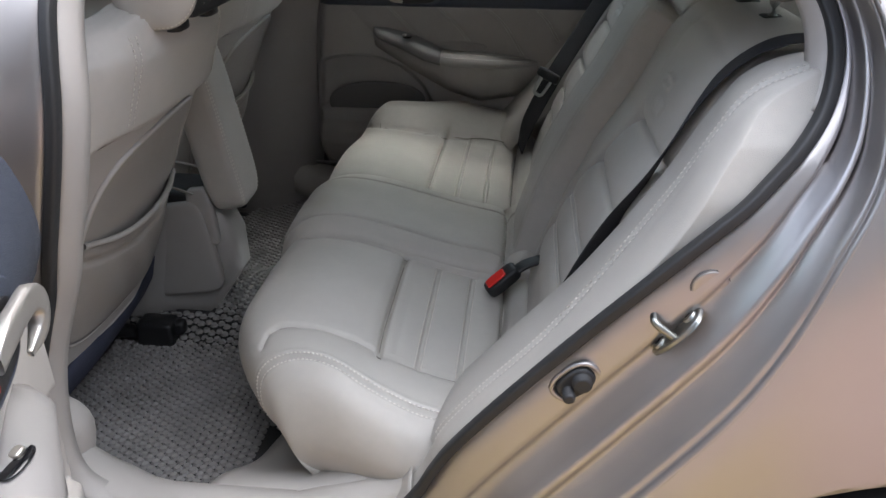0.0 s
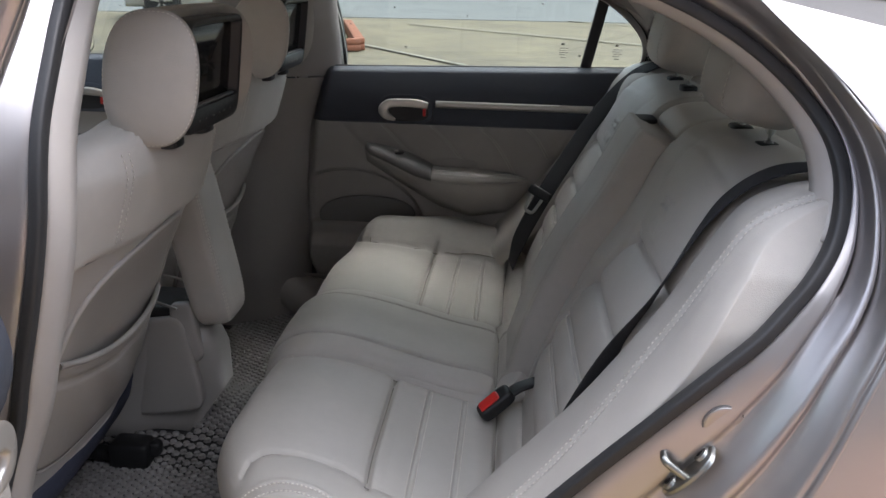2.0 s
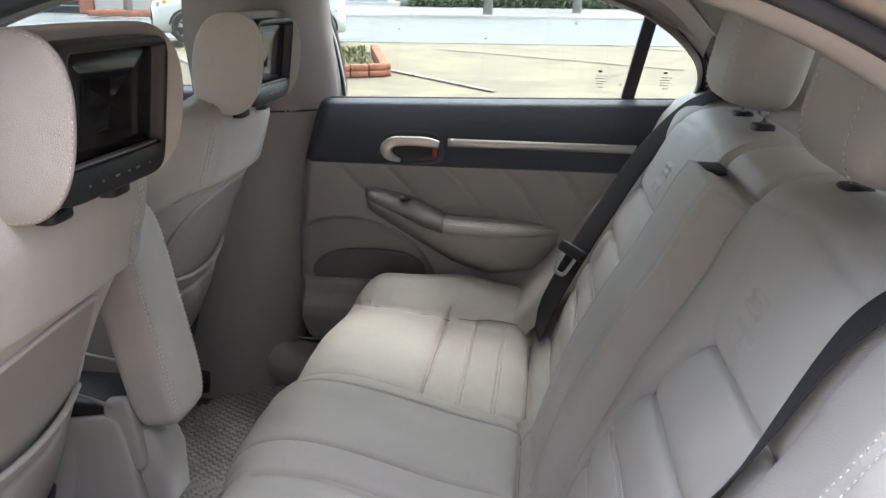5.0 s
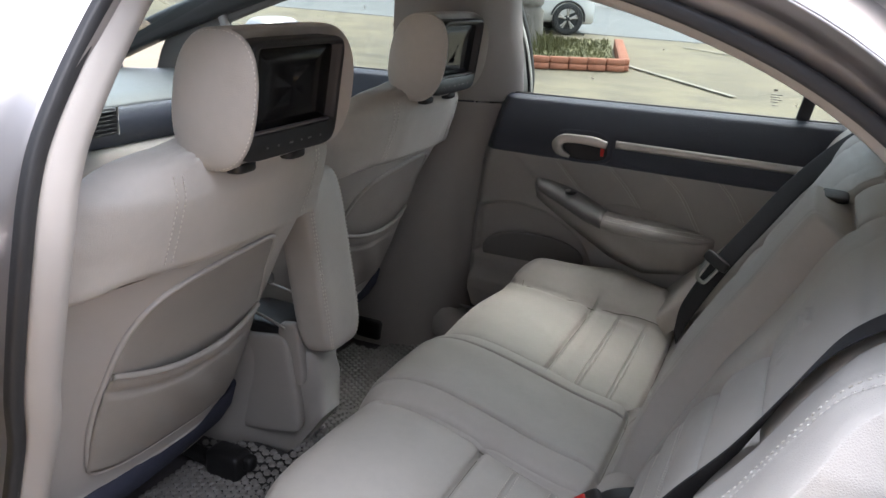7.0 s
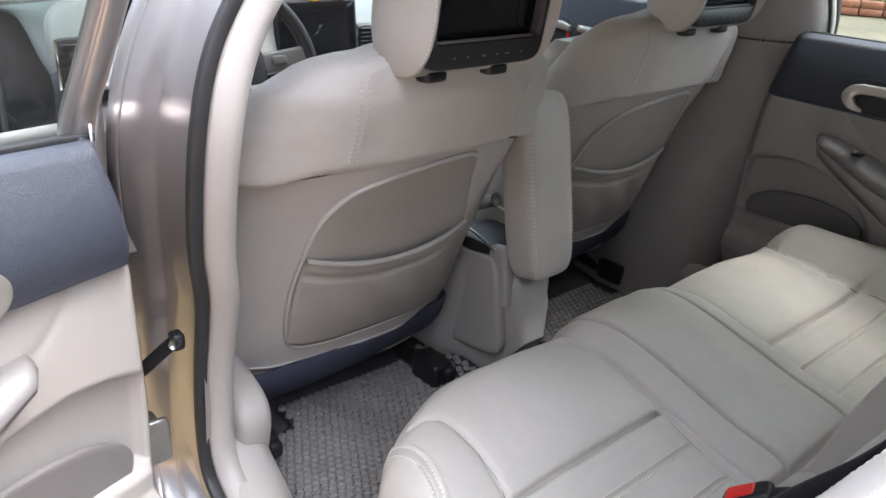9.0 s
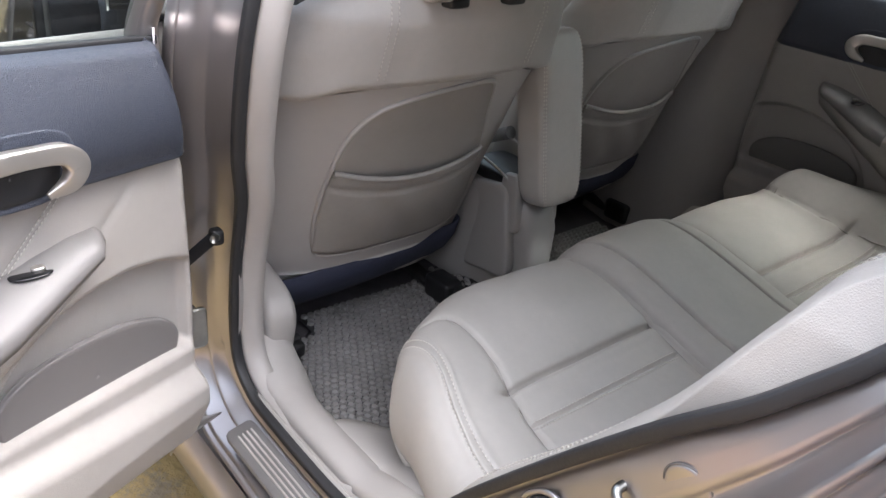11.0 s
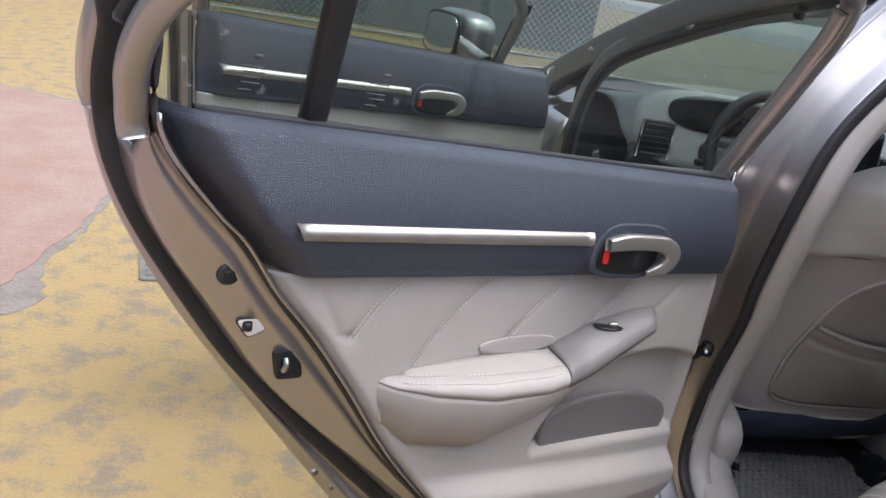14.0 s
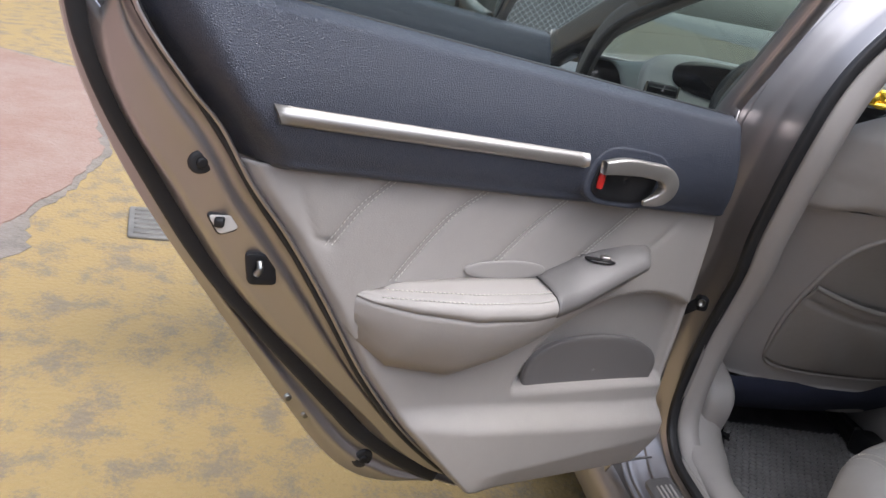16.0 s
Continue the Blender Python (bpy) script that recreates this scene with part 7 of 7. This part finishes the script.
def parked_car():
    c0, turn = Vector((-5.5, 14.1, 0.0)), radians(28)
    c0.z = float(rise(c0.y))
    c = tagged(empty("parked_car", c0), "small white hatchback parked across the street", "car")
    R = Matrix.Rotation(turn, 3, "Z")
    W = lambda p: tuple(c0 + R @ Vector(p))
    xs = np.array([-1.76, -1.72, -1.6, -1.3, -0.95, -0.55, -0.1, 0.5, 1.1, 1.5, 1.7, 1.74])
    top = np.array([0.62, 0.74, 0.80, 0.90, 0.97, 1.30, 1.46, 1.49, 1.45, 1.32, 1.0, 0.8])
    sh = np.array([0.55, 0.66, 0.74, 0.82, 0.88, 0.92, 0.94, 0.96, 0.98, 0.98, 0.92, 0.7])
    wid = np.array([0.55, 0.68, 0.74, 0.79, 0.80, 0.80, 0.80, 0.80, 0.80, 0.78, 0.72, 0.6])
    rows = []
    for x, t, s, w in zip(xs, top, sh, wid):
        g = min(1.0, (t - s) / 0.5)
        half = [(0, 0.2), (w * 0.7, 0.2), (w * 0.97, 0.26), (w, 0.45), (w, s - 0.12), (w * 0.97, s), (w * (0.93 - 0.14 * g), s + (t - s) * 0.5), (w * (0.85 - 0.16 * g), s + (t - s) * 0.9), (w * 0.6, t), (0, t + 0.015)]
        rows.append([W((x, -a, b)) for a, b in half] + [W((x, a, b)) for a, b in half[::-1]])
    b = sheet("body", np.array(rows), WHITE, c, "glossy white body", wrap_v=True, caps=True)
    th = np.linspace(0, 2 * math.pi, 40, endpoint=False)
    f = lambda v, e: np.sign(v) * abs(v) ** e
    for x in (-1.17, 1.2):
        for s in (-1, 1):
            wz = 0.29
            tyre = sheet("tyre", [[W((x + r * math.cos(a), s * y, wz + r * math.sin(a))) for a in th] for r, y in ((0.19, 0.80), (0.27, 0.815), (0.29, 0.80), (0.29, 0.64), (0.19, 0.62))], RUBBER, c, "black tyre", wrap_v=True)
            plate("rim", np.stack([x + 0.195 * np.cos(th), wz + 0.195 * np.sin(th)], 1), lambda u, v, h: tuple(np.array([W((a, s * (0.775 + k), e)) for a, k, e in zip(u, h, v)]).T), DARK, tyre, 0.01, 0.003, rings=3)
            for k in range(5):
                a = k * 2 * math.pi / 5 + 0.3
                for da in (-0.14, 0.14):
                    sweep("spoke", [W((x + 0.04 * math.cos(a), s * 0.80, wz + 0.04 * math.sin(a))), W((x + 0.11 * math.cos(a + da * 0.6), s * 0.805, wz + 0.11 * math.sin(a + da * 0.6))), W((x + 0.185 * math.cos(a + da), s * 0.80, wz + 0.185 * math.sin(a + da)))], SILVER, tyre, 0.018, n=6, sides=6)
            arch = np.linspace(-0.1, math.pi + 0.1, 24)
            sweep("wheel_arch", [W((x + 0.325 * math.cos(a), s * 0.80, wz + 0.325 * math.sin(a))) for a in arch[::3]], BLACK, c, 0.02, n=30, sides=8)
    # glass on the side that faces the yard, screen, lights
    side = [(-0.62, 0.97), (-0.42, 1.2), (-0.1, 1.36), (0.02, 1.38), (0.02, 0.99)], [(0.08, 0.99), (0.08, 1.385), (0.6, 1.40), (0.78, 1.38), (0.80, 1.01)], [(0.86, 1.01), (0.84, 1.37), (1.1, 1.35), (1.3, 1.2), (1.34, 1.04)]
    for o in side:
        o = np.array(o)
        fine = np.vstack([np.linspace(p, q, 6, endpoint=False) for p, q in zip(o, np.roll(o, -1, 0))])
        plate("side_window", fine, lambda u, v, h: tuple(np.array([W((a, -(0.795 - 0.30 * (e - 0.95)) - k, e)) for a, e, k in zip(u, v, h)]).T), SCREEN, c, 0.012, 0.003, "dark side window", rings=3)
    ws = np.array([(-0.62, -1), (-0.62, 1), (-0.17, 0.9), (-0.17, -0.9)])
    fine = np.vstack([np.linspace(p, q, 8, endpoint=False) for p, q in zip(ws, np.roll(ws, -1, 0))])
    plate("windscreen", fine, lambda u, v, h: tuple(np.array([W((a - 0.28 - 0.0 * e, e * 0.60, 1.02 + (a + 0.62) * 0.80 + k)) for a, e, k in zip(u, v, h)]).T), SCREEN, c, 0.03, 0.005, "dark windscreen", rings=3)
    for s in (-1, 1):
        pad("headlight", W((-1.60, s * 0.60, 0.70)), (0.20, 0.22, 0.15), SILVER, c, 0.6, R, "clear headlight", n=10)
        pad("indicator", W((-1.52, s * 0.69, 0.73)), (0.14, 0.10, 0.09), AMBER, c, 0.6, R, "amber indicator", n=8)
        pad("door_mirror", W((-0.55, s * 0.88, 1.0)), (0.12, 0.16, 0.12), WHITE, c, 0.6, R, n=8)
        sweep("door_gap", [W((0.05, s * 0.803, 0.95)), W((0.04, s * 0.805, 0.6)), W((0.02, s * 0.803, 0.3))], DARK, c, 0.006, n=8, sides=6)
    pad("grille", W((-1.745, 0, 0.58)), (0.05, 0.9, 0.10), BLACK, c, 0.4, R, "black grille", n=8)
    pad("lower_grille", W((-1.74, 0, 0.36)), (0.06, 1.0, 0.14), BLACK, c, 0.4, R, n=8)
    pad("number_plate", W((-1.775, 0, 0.47)), (0.02, 0.45, 0.11), LINE, c, 0.2, R, "white plate", n=6)


parked_car()


def street_front():
    """The far side: walls, a roller shutter, a hedge behind iron railings."""
    w = tagged(empty("garden_wall", (-14, 21.5, 0.6)), "low cream-rendered garden wall with a gate", "wall")
    def block(nm, a, b, y, z1, mat, parent, t=0.25, z0=None, slope=0.13):
        zz = float(rise(y)) if z0 is None else z0
        ya, yb = y + slope * (a + 10), y + slope * (b + 10)
        ang = math.atan2(yb - ya, b - a)
        return pad(nm, ((a + b) / 2, (ya + yb) / 2, zz + z1 / 2), (math.hypot(b - a, yb - ya), t, z1), mat, parent, 0.06, Matrix.Rotation(ang, 3, "Z"), n=8)
    block("wall", -13.2, -8.2, 22.5, 1.15, RENDERED, w)
    block("pier", -13.6, -13.2, 22.5, 1.5, BRICK, w, 0.4)
    block("pier", -16.2, -15.8, 22.5, 1.6, RENDERED, w, 0.4)
    g = tagged(empty("iron_gate", (-15, 22, 0.6)), "dark iron gate between rendered piers", "gate")
    block("gate_panel", -15.8, -13.6, 22.5, 1.25, DARK, g, 0.06)
    for i in range(5):
        block("rail", -15.8, -13.6, 22.45 , 0.03, SHUTTER, g, 0.05, float(rise(22.5)) + 0.2 + 0.22 * i)
    h = tagged(empty("house", (-9, 35, 1)), "pale house front with a steel roller shutter", "house")
    block("wall", -34, -10.2, 33, 7.0, RENDERED, h, 0.4, slope=0.12)
    block("wall", -6.6, 40, 33, 7.0, RENDERED, h, 0.4, slope=0.12)
    block("lintel", -10.2, -6.6, 33, 3.5, RENDERED, h, 0.4, 3.9, slope=0.12)
    for i in range(28):
        z = float(rise(33)) + 0.06 + i * 0.105
        block("shutter_slat", -10.2, -6.6, 33.1, 0.10, SHUTTER, h, 0.05, z, slope=0.12)
    for i, x in enumerate((-30, -25, -20, -15, 2, 8, 14, 20)):
        block("window", x, x + 1.6, 32.78, 1.6, SCREEN, h, 0.1, 2.6, slope=0.12)
    f = tagged(empty("railing", (0, 31, 1)), "black iron railing on a low kerb behind shrubs", "railing")
    block("plinth", -5.6, 9, 30.2, 0.25, PAVING, f, 0.4)
    for i in range(60):
        x = -5.4 + i * 0.24
        y = 30.4 + 0.13 * (x + 10)
        sweep("bar", [(x, y, float(rise(30)) + 0.2), (x, y, 1.6), (x, y, 2.3)], DARK, f, 0.018, n=3, sides=6)
    for z in (1.25, 2.25):
        block("rail", -5.5, 8.9, 30.4, 0.05, DARK, f, 0.05, z)
    s = tagged(empty("hedge", (1, 30, 1)), "low clipped hedge and shrubs along the railing", "hedge", kind="stuff")
    rng = random.Random(9)
    verts, faces = [], []
    for _ in range(9000):
        x = rng.uniform(-5.2, 9)
        y = 29.7 + 0.13 * (x + 10) + rng.gauss(0, 0.22)
        hgt = 0.35 + (0.9 if rng.random() < 0.35 and math.sin(x * 2.1) + math.sin(x * 5.3) > 0.2 else 0)
        z = float(rise(30)) + rng.uniform(0.05, hgt + 0.15)
        n = Vector((rng.gauss(0, 1), rng.gauss(0, 1), rng.gauss(0, 1))).normalized()
        u = n.orthogonal().normalized() * rng.uniform(0.04, 0.09)
        v = n.cross(u)
        b = len(verts)
        verts += [tuple(Vector((x, y, z)) + q) for q in (u, v * 0.6, -u, -v * 0.6)]
        faces.append((b, b + 1, b + 2, b + 3))
    tagged(mesh_of("leaves", verts, faces, LEAF, s, smooth=False), kind="stuff")
    p = tagged(empty("planter", (-11.3, 20.4, 0.6)), "square red brick planter round a street tree", "planter")
    for k, (dx, dy, a) in enumerate(((0, -0.7, 0), (0, 0.7, 0), (-0.9, 0, 90), (0.9, 0, 90))):
        pad("side", (-11.3 + dx, 20.8 + dy, float(rise(20.8)) + 0.12), (1.9 if a == 0 else 1.5, 0.14, 0.16), BRICK, p, 0.1, Matrix.Rotation(radians(a + 6), 3, "Z"), n=6)


street_front()


def sky_block_walls():
    """Plain made-up walls behind viewer, car and fence; they block low sky from the paint."""
    w = tagged(empty("wall_sky_block", (0, -9, 0)), "plain added wall that blocks low sky", "wall", kind="structure")
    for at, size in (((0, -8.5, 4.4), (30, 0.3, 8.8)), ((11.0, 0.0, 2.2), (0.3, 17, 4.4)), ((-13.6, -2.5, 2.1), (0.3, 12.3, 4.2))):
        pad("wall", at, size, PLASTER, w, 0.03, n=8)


sky_block_walls()


def mesh_fence():
    """Chain-link fence on steel posts in front of the side wall."""
    x0, y0, y1, h, p = -12.2, -7.5, 3.6, 1.9, 0.11
    f = tagged(empty("mesh_fence", (x0, -2, 0)), "grey chain-link fence on steel posts", "fence")
    for i in range(6):
        y = y0 + (y1 - y0) * i / 5
        sweep("post", [(x0, y, 0.0), (x0, y, 1.0), (x0, y, h + 0.06)], SHUTTER, f, 0.03, n=4, sides=10)
    for z in (0.06, h):
        sweep("rail", [(x0, y0, z), (x0, (y0 + y1) / 2, z), (x0, y1, z)], SHUTTER, f, 0.018, n=4, sides=8)
    verts, faces = [], []
    for sg in (-1, 1):
        c = y0 - h
        while c < y1 + h:
            a, b = (c, c + sg * h)
            k0, k1 = [(min(max(v, y0), y1) - a) / (b - a) for v in (a, b)]
            if abs(k1 - k0) > 0.02:
                n = len(verts)
                for k in (k0, k1):
                    y, z = a + (b - a) * k, h * k
                    verts += [(x0 + 0.01 * sg, y - 0.005, z), (x0 + 0.01 * sg, y + 0.005, z), (x0 + 0.01 * sg + 0.008, y, z)]
                faces += [(n + i, n + (i + 1) % 3, n + 3 + (i + 1) % 3, n + 3 + i) for i in range(3)]
            c += p
    tagged(mesh_of("wire_mesh", verts, faces, SHUTTER, f, smooth=False), kind="stuff")


mesh_fence()


def wheel(x, s, label):
    w = tagged(empty("road_wheel", (x, s * 0.77, 0.02)), label, "wheel", group="wheels of the car")
    th = np.linspace(0, 2 * math.pi, 60, endpoint=False)
    rows = [[(x + r * math.cos(a), s * y, 0.312 + r * math.sin(a)) for a in th] for r, y in ((0.20, 0.845), (0.27, 0.855), (0.30, 0.845), (0.312, 0.82), (0.312, 0.68), (0.30, 0.65), (0.2, 0.64))]
    sheet("tyre", rows, RUBBER, w, wrap_v=True, caps=False)
    plate("rim", np.stack([x + 0.2 * np.cos(th), 0.312 + 0.2 * np.sin(th)], 1), lambda u, v, h: (u, s * (0.83 + h), v), SILVER, w, 0.01, 0.004, "silver rim", rings=4)


for side_of in (-1, 1):
    wheel(0.735, side_of, "black tyre on a silver rim under the quarter panel")
    wheel(-1.965, side_of, "black tyre on a silver rim under the front wing")


def body_ends():
    """Plain boot and nose that close the body behind the bench and before the bonnet."""
    sec = spline([(-0.70, 0.24), (-0.81, 0.34), (-0.825, 0.58), (-0.79, 0.82), (-0.73, 0.95), (-0.60, 1.005), (-0.3, 1.025), (0.0, 1.03), (0.3, 1.025), (0.60, 1.005), (0.73, 0.95), (0.79, 0.82), (0.825, 0.58), (0.81, 0.34), (0.70, 0.24)], 60)
    rows = []
    for x, k, d in ((1.50, 1.0, 0.0), (1.70, 0.985, 0.004), (1.90, 0.95, 0.012), (2.0, 0.90, 0.03), (2.05, 0.82, 0.08), (2.07, 0.5, 0.4), (2.075, 0.02, 0.98)):
        rows.append(np.stack([np.full(60, x), sec[:, 0] * k, 0.45 + (sec[:, 1] - 0.45) * (1 - d)], 1))
    sheet("boot", rows, PAINT, body, "metallic boot of the sedan", thick=0.003)
    rows = []
    for x, k, d in ((-2.88, 0.97, 0.20), (-2.98, 0.93, 0.24), (-3.06, 0.86, 0.32), (-3.09, 0.5, 0.6), (-3.095, 0.02, 0.98)):
        rows.append(np.stack([np.full(60, x), sec[:, 0] * k, 0.45 + (sec[:, 1] - 0.45) * (1 - d)], 1))
    sheet("nose", rows, PAINT, body, "metallic nose of the sedan", thick=0.003)


body_ends()
